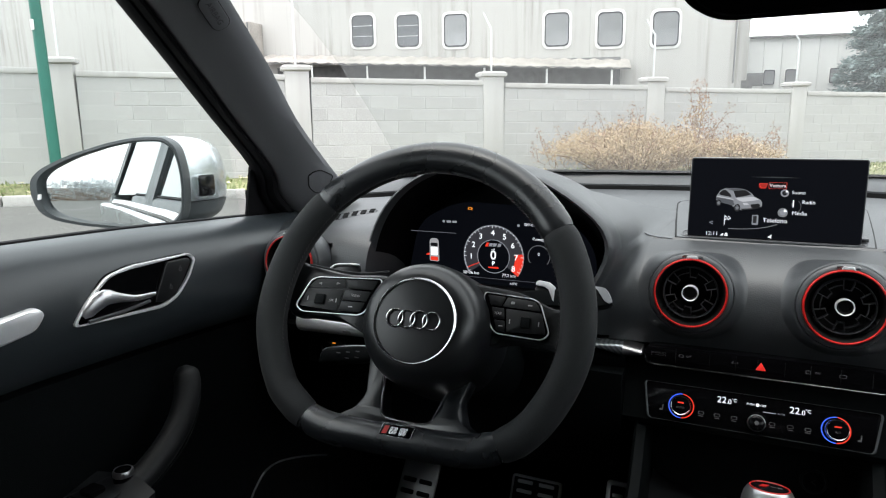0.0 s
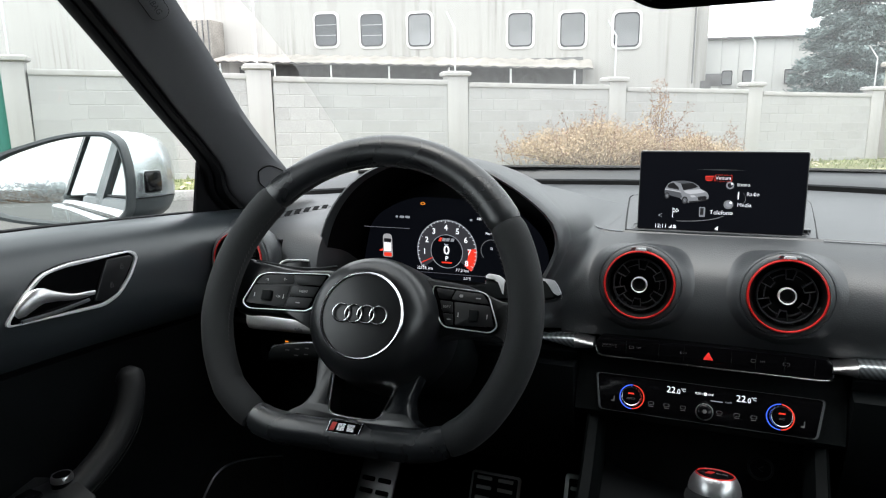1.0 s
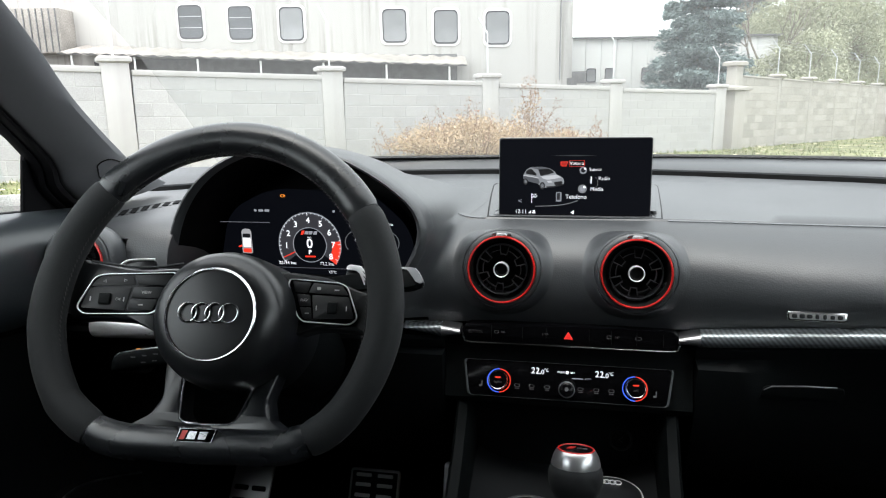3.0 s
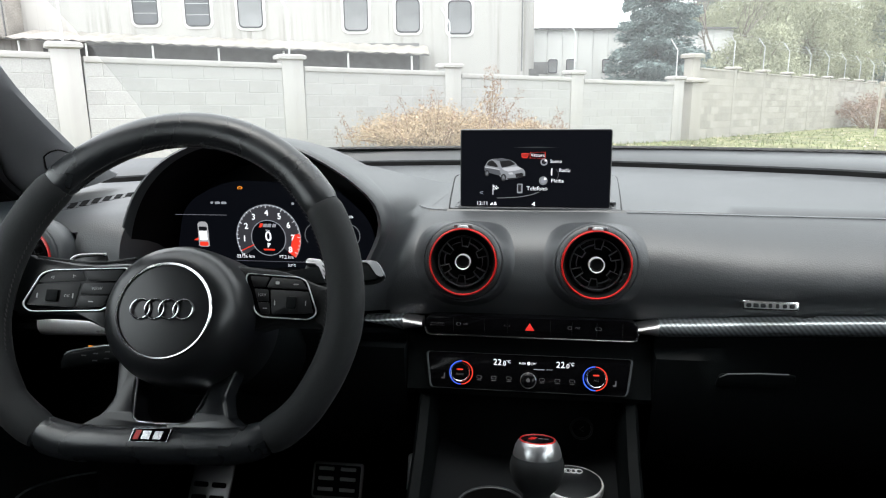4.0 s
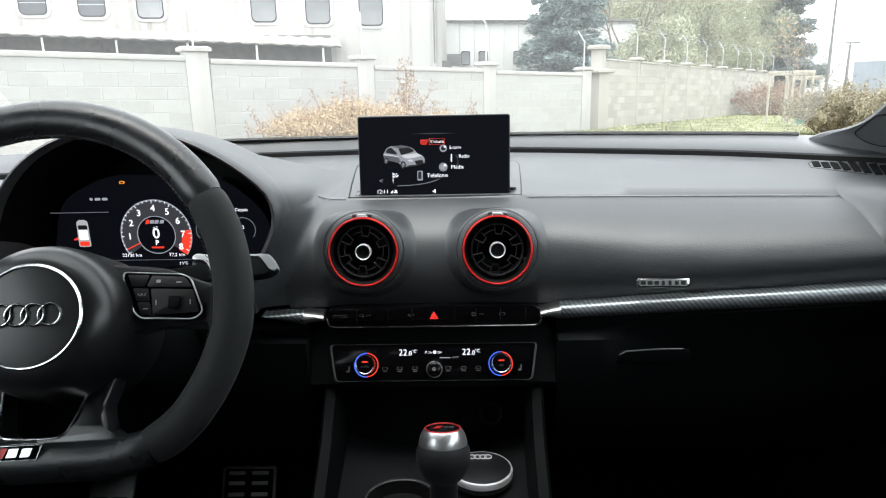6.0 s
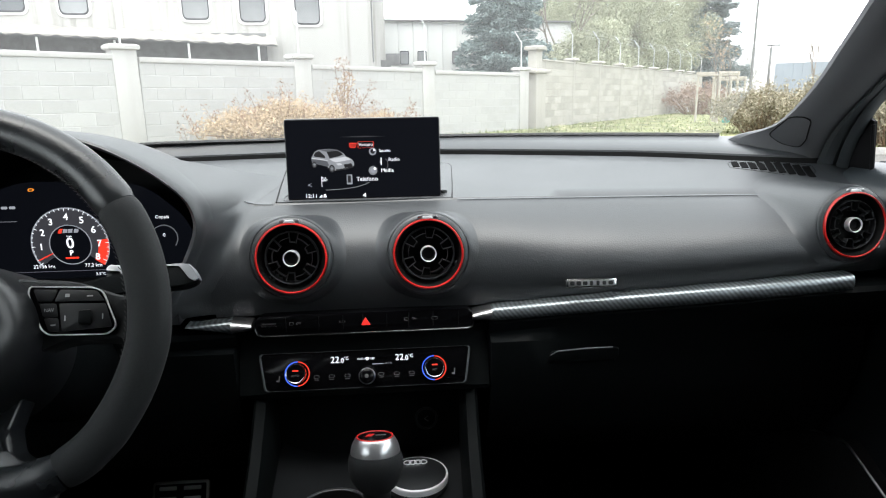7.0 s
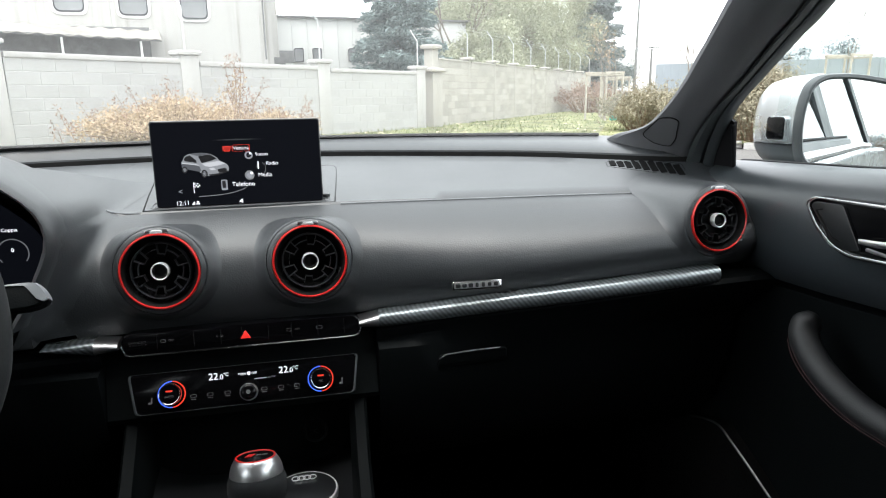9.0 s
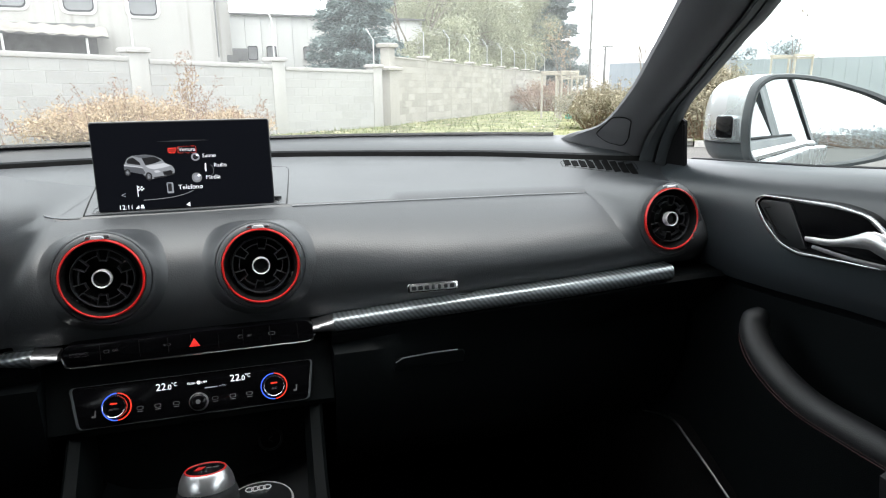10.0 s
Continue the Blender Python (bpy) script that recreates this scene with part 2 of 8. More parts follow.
D_GLOW = glow("dim_white_light", (0.8, 0.85, 0.95), 0.32)
R_GLOW = glow("red_light", (0.95, 0.045, 0.02), 0.85)
O_GLOW = glow("amber_light", (1.0, 0.30, 0.02), 0.8)
B_GLOW = glow("blue_light", (0.05, 0.14, 0.95), 1.0)


def twill():
    """Grey carbon-look inlay: fine slanted ribs under a clear coat."""
    mt = material("twill_inlay", (0.20, 0.22, 0.235), 0.32, metal=0.75, vary=0.08, vary_scale=10, coat=0.3)
    nt = mt.node_tree
    b = nt.nodes["Principled BSDF"]
    tc, wv, mp = nt.nodes.new("ShaderNodeTexCoord"), nt.nodes.new("ShaderNodeTexWave"), nt.nodes.new("ShaderNodeMapping")
    mp.inputs["Rotation"].default_value = (0, radians(42), 0)
    wv.inputs["Scale"].default_value = 62
    wv.bands_direction = "X"
    cr = nt.nodes.new("ShaderNodeMapRange")
    cr.inputs["To Min"].default_value, cr.inputs["To Max"].default_value = 0.15, 0.32
    cmb = nt.nodes.new("ShaderNodeCombineColor")
    nt.links.new(tc.outputs["Object"], mp.inputs["Vector"])
    nt.links.new(mp.outputs["Vector"], wv.inputs["Vector"])
    nt.links.new(wv.outputs["Fac"], cr.inputs["Value"])
    for k in ("Red", "Green", "Blue"):
        nt.links.new(cr.outputs["Result"], cmb.inputs[k])
    cool = nt.nodes.new("ShaderNodeVectorMath")
    cool.operation = "MULTIPLY"
    cool.inputs[1].default_value = (0.90, 1.0, 1.05)
    nt.links.new(cmb.outputs["Color"], cool.inputs[0])
    nt.links.new(cool.outputs["Vector"], b.inputs["Base Color"])
    bp = nt.nodes.new("ShaderNodeBump")
    bp.inputs["Strength"].default_value, bp.inputs["Distance"].default_value = 0.2, 0.0006
    nt.links.new(wv.outputs["Fac"], bp.inputs["Height"])
    nt.links.new(bp.outputs["Normal"], b.inputs["Normal"])
    return mt


def pane(name, tint, gloss=0.06, veil=0.0):
    """Thin clear glass: what lies behind, a mirrored share that grows towards grazing angles, and an added pale veil
    that imitates haze.
    """
    mt = bpy.data.materials.new(name)
    mt.use_nodes = True
    nt = mt.node_tree
    nt.nodes.remove(nt.nodes["Principled BSDF"])
    tr, gl, mx, lw, rg = (nt.nodes.new(k) for k in ("ShaderNodeBsdfTransparent", "ShaderNodeBsdfGlossy", "ShaderNodeMixShader", "ShaderNodeLayerWeight", "ShaderNodeMapRange"))
    tr.inputs["Color"].default_value = (*tint, 1)
    gl.inputs["Roughness"].default_value = 0.01
    rg.inputs["From Min"].default_value = 0.58
    rg.inputs["To Min"].default_value, rg.inputs["To Max"].default_value = gloss * 0.5, 0.95
    nt.links.new(lw.outputs["Facing"], rg.inputs["Value"])
    out = nt.nodes["Material Output"]
    nt.links.new(rg.outputs["Result"], mx.inputs[0])
    nt.links.new(tr.outputs[0], mx.inputs[1])
    nt.links.new(gl.outputs[0], mx.inputs[2])
    if veil:
        df, md = nt.nodes.new("ShaderNodeBsdfTranslucent"), nt.nodes.new("ShaderNodeMixShader")
        df.inputs["Color"].default_value = (0.95, 0.96, 0.95, 1)
        md.inputs[0].default_value = veil
        nt.links.new(mx.outputs[0], md.inputs[1])
        nt.links.new(df.outputs[0], md.inputs[2])
        nt.links.new(md.outputs[0], out.inputs["Surface"])
    else:
        nt.links.new(mx.outputs[0], out.inputs["Surface"])
    return mt


TWILL = twill()
# The last value lays an added pale veil over the view as haze.
SCREENGLASS = pane("veiled_windscreen_glass", (0.80, 0.82, 0.805), 0.05, 0.04)
TINTED = pane("tinted_glass", (0.90, 0.94, 0.925), 0.05)
PRIVACY = pane("privacy_glass", (0.16, 0.17, 0.17), 0.06)


# ---- dashboard ----
# rows: x; crease y, z; inlay y, z; far edge y, z; demister slot y
DASH = [
    (-0.74, 0.930, 0.964, 0.795, 0.850, 1.21, 1.028, 1.120),
    (-0.62, 0.935, 0.969, 0.805, 0.848, 1.28, 1.030, 1.220),
    (-0.40, 0.950, 0.973, 0.840, 0.840, 1.37, 1.034, 1.335),
    (-0.15, 0.975, 0.976, 0.893, 0.831, 1.39, 1.034, 1.345),
    (0.00, 0.978, 0.977, 0.900, 0.830, 1.41, 1.034, 1.340),
    (0.15, 0.975, 0.977, 0.893, 0.832, 1.40, 1.034, 1.325),
    (0.30, 0.962, 0.977, 0.858, 0.853, 1.37, 1.035, 1.275),
    (0.50, 0.930, 0.980, 0.825, 0.873, 1.30, 1.036, 1.165),
    (0.62, 0.897, 0.982, 0.805, 0.889, 1.24, 1.037, 1.040),
    (0.71, 0.885, 0.983, 0.790, 0.895, 1.17, 1.036, 0.975),
]


def dash_at(x):
    w = [curve_at(DASH, x + d) for d in (-0.05, -0.025, 0, 0.025, 0.05)]
    return [sum(v) / 5 for v in zip(*w)]


def dash_rows(x0, x1, n, profile):
    loops = []
    for x in np.linspace(x0, x1, n):
        yc, zc, yt, zt, ye, ze, ys = dash_at(x)
        loops.append([(x, y, z) for y, z in profile(yc, zc, yt, zt, ye, ze, ys)])
    return loops


def top_profile(yc, zc, yt, zt, ye, ze, ys):
    zl = zc + 0.032
    a = [(yc + 0.006, zc - 0.008), (yc + 0.0052, zc - 0.0005), (yc + 0.0085, zc + 0.0028)]
    a += [(yc + (ys - yc) * f, zc + 0.0028 + (zl - zc - 0.0028) * f ** 0.95) for f in (0.15, 0.30, 0.45, 0.60, 0.75)]
    a += [(ys - 0.010, zl - 0.0010), (ys - 0.005, zl - 0.003), (ys - 0.004, zl - 0.014), (ys + 0.007, zl - 0.014), (ys + 0.009, zl + 0.008), (ys + 0.016, zl + 0.0125)]
    a += [(ys + 0.016 + (ye - 0.02 - ys) * f, zl + 0.0125 + (ze + 0.002 - zl - 0.0125) * f) for f in (0.5, 1.0)]
    return a + [(ye + 0.004, ze - 0.002), (ye + 0.012, ze - 0.02), (ye + 0.02, 0.93), (yc + 0.05, 0.93)]


def top_z(x, y):
    q = top_profile(*dash_at(x))[2:10]
    return float(np.interp(y, [r[0] for r in q], [r[1] for r in q]))


def bulge(zt):
    """How full the face is: fullest round the middle vents and where the inlay climbs towards the passenger's door."""
    return float(np.interp(zt, [0.834, 0.849, 0.862, 0.887], [4.8, 3.4, 3.1, 4.4]))


def undercut(f):
    """The face draws in above the inlay."""
    return 0.016 * max(0.0, 1 - f / 0.45) ** 2


def face_y(x, z):
    """How far ahead the dashboard face lies at that height."""
    yc, zc, yt, zt, ye, ze, ys = dash_at(x)
    f = min(1.0, max(0.0, (z - zt - 0.012) / (zc - zt - 0.012)))
    return yt + 0.002 + (yc - yt - 0.002) * f ** bulge(zt) + undercut(f) + 13 * max(0.0, abs(x) - (0.645 if x > 0 else 0.685)) ** 2


def face_profile(yc, zc, yt, zt, ye, ze, ys):
    y0, z0 = yt + 0.002, zt + 0.012
    s = []
    for f in np.linspace(0.0, 0.975, 30):
        s.append((y0 + (yc - y0) * f ** bulge(zt) + undercut(f), z0 + (zc - z0) * f))
    return [(y0 + 0.04, z0 - 0.004), (y0 + 0.018, z0 - 0.004)] + s + [(yc - 0.003, zc - 0.0015), (yc + 0.0025, zc + 0.0005), (yc + 0.0025, zc - 0.03), (yc + 0.04, zc - 0.03), (yc + 0.04, z0)]


def knee_profile(yc, zc, yt, zt, ye, ze, ys):
    return [(yt + 0.03, zt - 0.004), (yt + 0.010, zt - 0.010), (yt + 0.006, zt - 0.016), (yt + 0.012, zt - 0.03), (0.875, 0.800), (0.880, 0.74), (0.905, 0.66), (0.96, 0.59), (1.10, 0.55), (1.10, 0.60), (0.98, 0.80)]


dashboard = thing("dashboard", "black soft-grained dashboard with silver twill inlay and round vents", "dashboard")
def rolled(loops):
    """Lets the ends of the face turn away towards the doors, and sinks the wells of the vents."""
    def back(x, z):
        return 0.05 if (abs(x) < 0.3 or z < 0.966) and any(math.hypot(x - vx, z - vz) < vr for vx, vz, vr in ((-0.0889, 0.9217, 0.038), (0.0889, 0.9217, 0.038), (0.612, 0.960, 0.038), (-0.650, 0.944, 0.045))) else 0.0
    return [[(x, y + 13 * max(0.0, abs(x) - (0.645 if x > 0 else 0.685)) ** 2 * min(1.0, max(0.0, (1.10 - y) / 0.10)) + back(x, z), z) for x, y, z in r] for r in loops]


part("upper_pad", loft(dash_rows(-0.198, 0.705, 46, top_profile)), SOFT, dashboard, "grained black top pad with a demister slot")
def cheek_profile(yc, zc, yt, zt, ye, ze, ys):
    """Left of the hood the face rolls into the top without a crease."""
    y0, z0, zl = yt + 0.002, zt + 0.012, zc + 0.032
    roll = spline([(y0, z0), (y0 - 0.004, z0 + 0.05), (y0 + 0.006, z0 + 0.095), (y0 + 0.035, z0 + 0.124), (y0 + 0.09, zl - 0.008), (y0 + 0.17, zl - 0.003), (max(ys - 0.012, y0 + 0.20), zl - 0.001)], 34)
    return [(y0 + 0.03, z0 - 0.004), (y0 + 0.004, z0 - 0.004)] + [tuple(q) for q in roll] + top_profile(yc, zc, yt, zt, ye, ze, ys)[9:-1]


def cheek_z(x, y):
    q = cheek_profile(*dash_at(x))[2:36]
    return float(np.interp(y, [r[0] for r in q], [r[1] for r in q]))


def rear_row(x):
    """Behind the hood the cheek's higher top runs down to the main pad."""
    q = top_profile(*dash_at(x))
    k = min(1.0, max(0.0, (-0.36 - x) / 0.16))
    k = k * k * (3 - 2 * k)
    ys = np.linspace(1.0, q[8][0] - 0.004, 9)
    return [(x, 1.0, 0.93)] + [(x, float(y), top_z(x, y) * (1 - k) + cheek_z(x, y) * k) for y in ys] + [(x, y, z) for y, z in q[8:-1]]


part("rear_pad", loft([rear_row(x) for x in np.linspace(-0.5525, -0.1895, 30)]), SOFT, dashboard)
# Pale bead whose colour stands in for the light along the fold's edge.
part("crease_seam", tube([(x, dash_at(x)[0] + 0.0030, dash_at(x)[1] + 0.0010) for x in np.linspace(0.136, 0.575, 30)], [0.0013] * 24 + [0.0012, 0.0011, 0.0009, 0.0007, 0.0005, 0.0003], 8), SEAM, dashboard, "fine raised seam along the fold, pale for its lit edge")
# Black strip on the slot's far wall paints the shade inside it.
part("demister_slot", loft([[(x, y, z) for y, z in ((q[11][0] - 0.001, q[11][1] + 0.0015), (q[12][0] - 0.0012, q[12][1] - 0.003), (q[12][0] + 0.004, q[12][1] - 0.003), (q[11][0] + 0.004, q[11][1] + 0.0015))] for x, q in ((x, top_profile(*dash_at(x))) for x in np.linspace(-0.775, 0.70, 64))]), VOID, dashboard, "black strip painting the shade in the demister slot")
part("face_panel", loft(rolled(dash_rows(-0.194, 0.715, 181, face_profile))), SOFT, dashboard)
part("cheek_panel", loft(rolled(dash_rows(-0.78, -0.545, 60, cheek_profile))), SOFT, dashboard, "smooth grained cheek beside the instrument hood")
part("column_panel", loft(dash_rows(-0.556, -0.234, 20, lambda yc, zc, yt, zt, ye, ze, ys: [(yt + 0.03, zt + 0.008), (yt + 0.004, zt + 0.008), (yt + 0.002, zt + 0.014), (yt + 0.003, 0.868), (yt + 0.010, 0.878), (yt + 0.05, 0.880)])), SOFT, dashboard)
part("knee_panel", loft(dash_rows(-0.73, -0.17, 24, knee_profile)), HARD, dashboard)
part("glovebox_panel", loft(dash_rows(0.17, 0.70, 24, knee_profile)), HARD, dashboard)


def inlay(x0, x1, h0, h1, name, mat, proud=0.006, label="", keep=0.0, sink=0.0):
    loops = []
    for x in np.linspace(x0, x1, 26):
        yc, zc, yt, zt, ye, ze, ys = dash_at(x)
        f = (x - x0) / (x1 - x0)
        h = h0 + (h1 - h0) * f
        zt += keep * (max(h0, h1) - h) / 2 - sink
        loops.append([(x, yt + 0.02, zt - h / 2), (x, yt + 0.002, zt - h / 2), (x, yt - proud * 0.55, zt - h * 0.36), (x, yt - proud * 0.92, zt - h * 0.15), (x, yt - proud, zt + h * 0.06), (x, yt - proud * 0.85, zt + h * 0.26), (x, yt - proud * 0.5, zt + h * 0.40), (x, yt + 0.001, zt + h / 2), (x, yt + 0.02, zt + h / 2)])
    return part(name, loft(loops), mat, dashboard, label)


inlay(0.172, 0.615, 0.020, 0.022, "inlay", TWILL, label="silver-grey twill-patterned inlay strip")
inlay(0.146, 0.172, 0.010, 0.0185, "inlay_tip", ALU, 0.008)
# Same inlay as the twill; bright silver stands in for window light on it.
inlay(-0.66, -0.34, 0.032, 0.029, "inlay", SILVER, 0.010, "inlay strip in bright silver for the window light on it", sink=0.007)
inlay(-0.226, -0.172, 0.003, 0.0195, "inlay", TWILL, label="pointed silver-grey twill inlay", keep=0.7)
inlay(-0.172, -0.146, 0.0175, 0.010, "inlay_tip", ALU, 0.008)

# small handle of the glovebox and its recess
part("glovebox_handle", tube([(0.249, 0.868, 0.781), (0.2585, 0.8672, 0.7865), (0.297, 0.8665, 0.7895), (0.333, 0.866, 0.790)], [0.0006, 0.0009, 0.0009, 0.0007], 8), ALU, dashboard)
part("glovebox_pull", plate(smooth_poly([(-0.05, -0.012), (0.05, -0.010), (0.05, 0.009), (-0.045, 0.007)], 0.006), 0, 0.004, 0.002, face_frame(0.296, 0.8785, 0.777, -4)), HARD, dashboard)

# badge plate on the passenger side, its lettering only as raised bars
badge = thing("badge_plate", "small chrome badge plate on the dashboard face", "badge", m=frame_from((0.297, 0.8560, 0.8845), (0.999, -0.095, 0.02), (0, -0.93, 0.22)))
part("plate", plate(rrect(0.066, 0.0115, 0.003), 0, 0.003, 0.0012), CHROME, badge)
part("field", plate(rrect(0.060, 0.0078, 0.002), 0.003, 0.0033, 0.0), SATINAL, badge)
for i, (w, h) in enumerate(((0.006, 0.005), (0.006, 0.005), (0.006, 0.005), (0.004, 0.006), (0.004, 0.006), (0.005, 0.005), (0.006, 0.005))):
    bm = bmesh.new()
    o = rrect(w, h, 0.0015, 3)
    x = -0.0245 + 0.0082 * i
    add_plate(bm, o, 0.0033, 0.0041, 0.0004, pose(x, 0, 0))
    part("raised_bar", bm, SATIN, badge)


# ---- air vents ----
def make_vent(m, group="round dashboard vents"):
    v = thing("air_vent", "round black air vent with a red ring and chrome hub", "air vent", group, m=m)
    part("bezel", lathe([(0.0536, -0.012), (0.0534, -0.0030), (0.0524, -0.0015), (0.0495, 0.0002), (0.0472, 0.0010), (0.0466, -0.002)], seg=64), SOFT, v)
    part("ring", lathe([(0.0466, -0.002), (0.0465, 0.0026), (0.0457, 0.0038), (0.0446, 0.0040), (0.0438, 0.0030), (0.0433, 0.0008)], seg=72), RED, v, "red anodised ring")
    part("throat", lathe([(0.0436, 0.0022), (0.0415, -0.004), (0.0385, -0.012), (0.0365, -0.030), (0.0005, -0.032)], seg=48), VOID, v)
    part("nozzle_ring", lathe([(0.0350, -0.012), (0.0349, -0.003), (0.0341, -0.0018), (0.0333, -0.003), (0.0331, -0.012)], seg=56), VANE, v)
    for k in range(6):
        # six narrow loops open towards the rim, and a short arc between each two
        for d in (-11, 11):
            bm = bmesh.new()
            add_box(bm, (0.0266, 0, -0.008), (0.0132, 0.0006, 0.010), pose(0, 0, 0, 0, 0, 60 * k + d + 24), 0.0002, 1)
            part("vane", bm, VANE, v)
        part("cross_vane", disc_ring(0.0200, 0.0208, 60 * k + 13, 60 * k + 35, -0.012, -0.0032, 6), VANE, v)
        part("cross_vane", disc_ring(0.0256, 0.0264, 60 * k + 35, 60 * k + 73, -0.012, -0.0034, 8), VANE, v)
    part("hub", lathe([(0.0098, -0.014), (0.0098, 0.0010), (0.0092, 0.0016), (0.0078, 0.0010), (0.0072, -0.0004), (0.0068, -0.003), (0.0001, -0.003)], seg=32), VOID, v)
    part("hub_ring", lathe([(0.0106, -0.006), (0.0108, 0.0018), (0.0105, 0.0032), (0.0099, 0.0038), (0.0093, 0.0034), (0.0089, 0.0020), (0.0088, -0.002)], seg=40), SILVER, v, "chrome hub ring")
    part("tab", plate(smooth_poly([(-0.0135, 0.0478), (0.0135, 0.0478), (0.0118, 0.0508), (-0.0118, 0.0508)], 0.0008), -0.003, 0.0012, 0.0006), ALU, v, "satin metal tab")
    part("tab_nose", plate(smooth_poly([(-0.0078, 0.0462), (0.0078, 0.0462), (0.0058, 0.0502), (-0.0058, 0.0502)], 0.0008), -0.003, 0.0032, 0.0008), SILVER, v)
    return v


def add_collar(v, reach, over=False):
    """The swelling of the dashboard face round a vent, one with its slope; it stays below the crease, or flows over it."""
    m = v.matrix_basis
    inv = m.inverted()
    rings = []
    def on_face(r, a):
        if not over and math.sin(a) > 0.05:
            most = (dash_at(m.translation.x)[1] - 0.009 - m.translation.z) / math.sin(a)
            r = (r ** -7 + most ** -7) ** (-1 / 7)
        p = m @ Vector((r * math.cos(a), r * math.sin(a), 0))
        yc, zc, yt, zt = dash_at(p.x)[:4]
        if over and p.z > zc:
            y = yc + 0.004 + (p.z - zc) * 1.5
            return Vector((p.x, y, top_z(p.x, y) + 0.0006))
        z = max(p.z, zt + 0.014)
        return Vector((p.x, face_y(p.x, z), z))
    for i in range(13):
        t = i / 12
        ring = []
        for k in range(72):
            a = 2 * math.pi * k / 72
            c, s = math.cos(a), math.sin(a)
            p0, p1 = m @ Vector((0.0541 * c, 0.0541 * s, -0.0034)), m @ Vector((0.0600 * c, 0.0585 * s, -0.0042))
            p3, p2 = on_face(reach, a) + Vector((0, 0.0008, 0)), on_face(reach * (0.76 if over else 0.88), a) - Vector((0, 0.0003, 0))
            ring.append(inv @ (p0 * (1 - t) ** 3 + p1 * 3 * t * (1 - t) ** 2 + p2 * 3 * t * t * (1 - t) + p3 * t ** 3))
        rings.append(ring)
    lip = [[Vector((r * math.cos(2 * math.pi * k / 72), r * math.sin(2 * math.pi * k / 72), z)) for k in range(72)] for r, z in ((0.0538, -0.02), (0.0538, -0.0060), (0.0539, -0.0040))]
    part("collar", loft(lip + rings, caps=False), SOFT, v)


vents = [make_vent(face_frame(-0.0889, 0.892, 0.9217, 6))]
vents[0].scale = (0.998, 0.998, 0.998)
vents.append(copy_thing(vents[0], face_frame(0.0889, 0.892, 0.9217, 6)))
for m in (face_frame(0.612, 0.812, 0.960, 8, 1), face_frame(-0.650, 0.772, 0.944, 8, 4)):
    vents.append(copy_thing(vents[0], m))
    vents[-1].scale = (0.88, 0.88, 0.88)
for o in vents[:2]:
    add_collar(o, 0.073)
add_collar(vents[2], 0.080, True)
for o in vents[3:]:
    # the driver's outer vent sits in a round pod that sinks into the cheek
    part("collar", lathe([(0.0538, -0.020), (0.0538, -0.0062), (0.0541, -0.0044), (0.0550, -0.0048), (0.0562, -0.0060), (0.0582, -0.0095), (0.0600, -0.0150), (0.0608, -0.0220), (0.0604, -0.0310),
                          (0.0582, -0.0420), (0.0545, -0.0540), (0.0485, -0.0670), (0.0400, -0.0790), (0.0280, -0.0890), (0.0120, -0.0950), (0.0005, -0.0960)], seg=56), SOFT, o)


# ---- fold-out screen ----
SX, SZ = 0.005, 1.036
display = thing("infotainment_screen", "slim black fold-out screen showing a menu, standing in the dashboard top", "screen", m=face_frame(SX, 1.001, SZ, 3.0))
part("housing", plate(rrect(0.2185, 0.1150, 0.0035), -0.011, 0.0, 0.0015), SATIN, display)
part("glass", plate(rrect(0.2150, 0.1115, 0.003), 0.0, 0.0008, 0.0), SCREEN, display, "dark glossy display glass")
part("top_edge", box((0, 0.0572, -0.005), (0.214, 0.0012, 0.008), 0.0005), ALU, display)
U = 0.2185 / 797.0  # one drawing unit of the menu picture


def sc(x, y):
    return ((x - 570) * U, (257 - y) * U)


def bar(name, parent, x, y, w, h, mat, z0=0.0009, z1=0.0011, r=None, m=None):
    return part(name, plate(rrect(w, h, min(w, h) * 0.3 if r is None else r, 2), z0, z1, 0.0, (m or Matrix()) @ pose(x, y, 0)), mat, parent)


CARG = glow("screen_silver", (0.36, 0.38, 0.41), 0.62)
CARH = glow("screen_bright_silver", (0.62, 0.64, 0.68), 0.75)
CARD = glow("screen_shade", (0.14, 0.15, 0.17), 0.55)
CARK = glow("screen_dark", (0.012, 0.012, 0.015), 0.5)
for word, x, y, size, mat in (("Vettura", 584, 183, 0.0066, W_GLOW), ("Suono", 680, 215, 0.0066, W_GLOW), ("Radio", 727, 262, 0.0070, W_GLOW), ("Media", 690, 318, 0.0076, W_GLOW),
                              ("Telefono", 584, 360, 0.0084, W_GLOW), ("12:11", 292, 442, 0.0080, W_GLOW), ("<", 287, 386, 0.0105, D_GLOW)):
    px, py = sc(x, y)
    lettering("word", word, size, mat, display, px, py, 0.0012)
px, py = sc(584, 183)
part("selection_frame", band(rrect(0.0225, 0.0088, 0.0012, 2, px, py), 0.0006, 0.0009, 0.0012), R_GLOW, display)
RDIM = glow("dim_red_light", (0.45, 0.02, 0.012), 0.7)
part("car_icon", plate(smooth_poly([sc(498, 172), sc(540, 172), sc(538, 180), sc(530, 199), sc(505, 199), sc(497, 190)], 0.001, 2), 0.0010, 0.0012), RDIM, display)
part("car_icon_line", tube([(*sc(x, y), 0.0013) for x, y in ((500, 175), (536, 175), (529, 196), (507, 196))], 0.0004, 5, True), R_GLOW, display)
RIMG = glow("icon_grey", (0.30, 0.31, 0.33), 0.6)
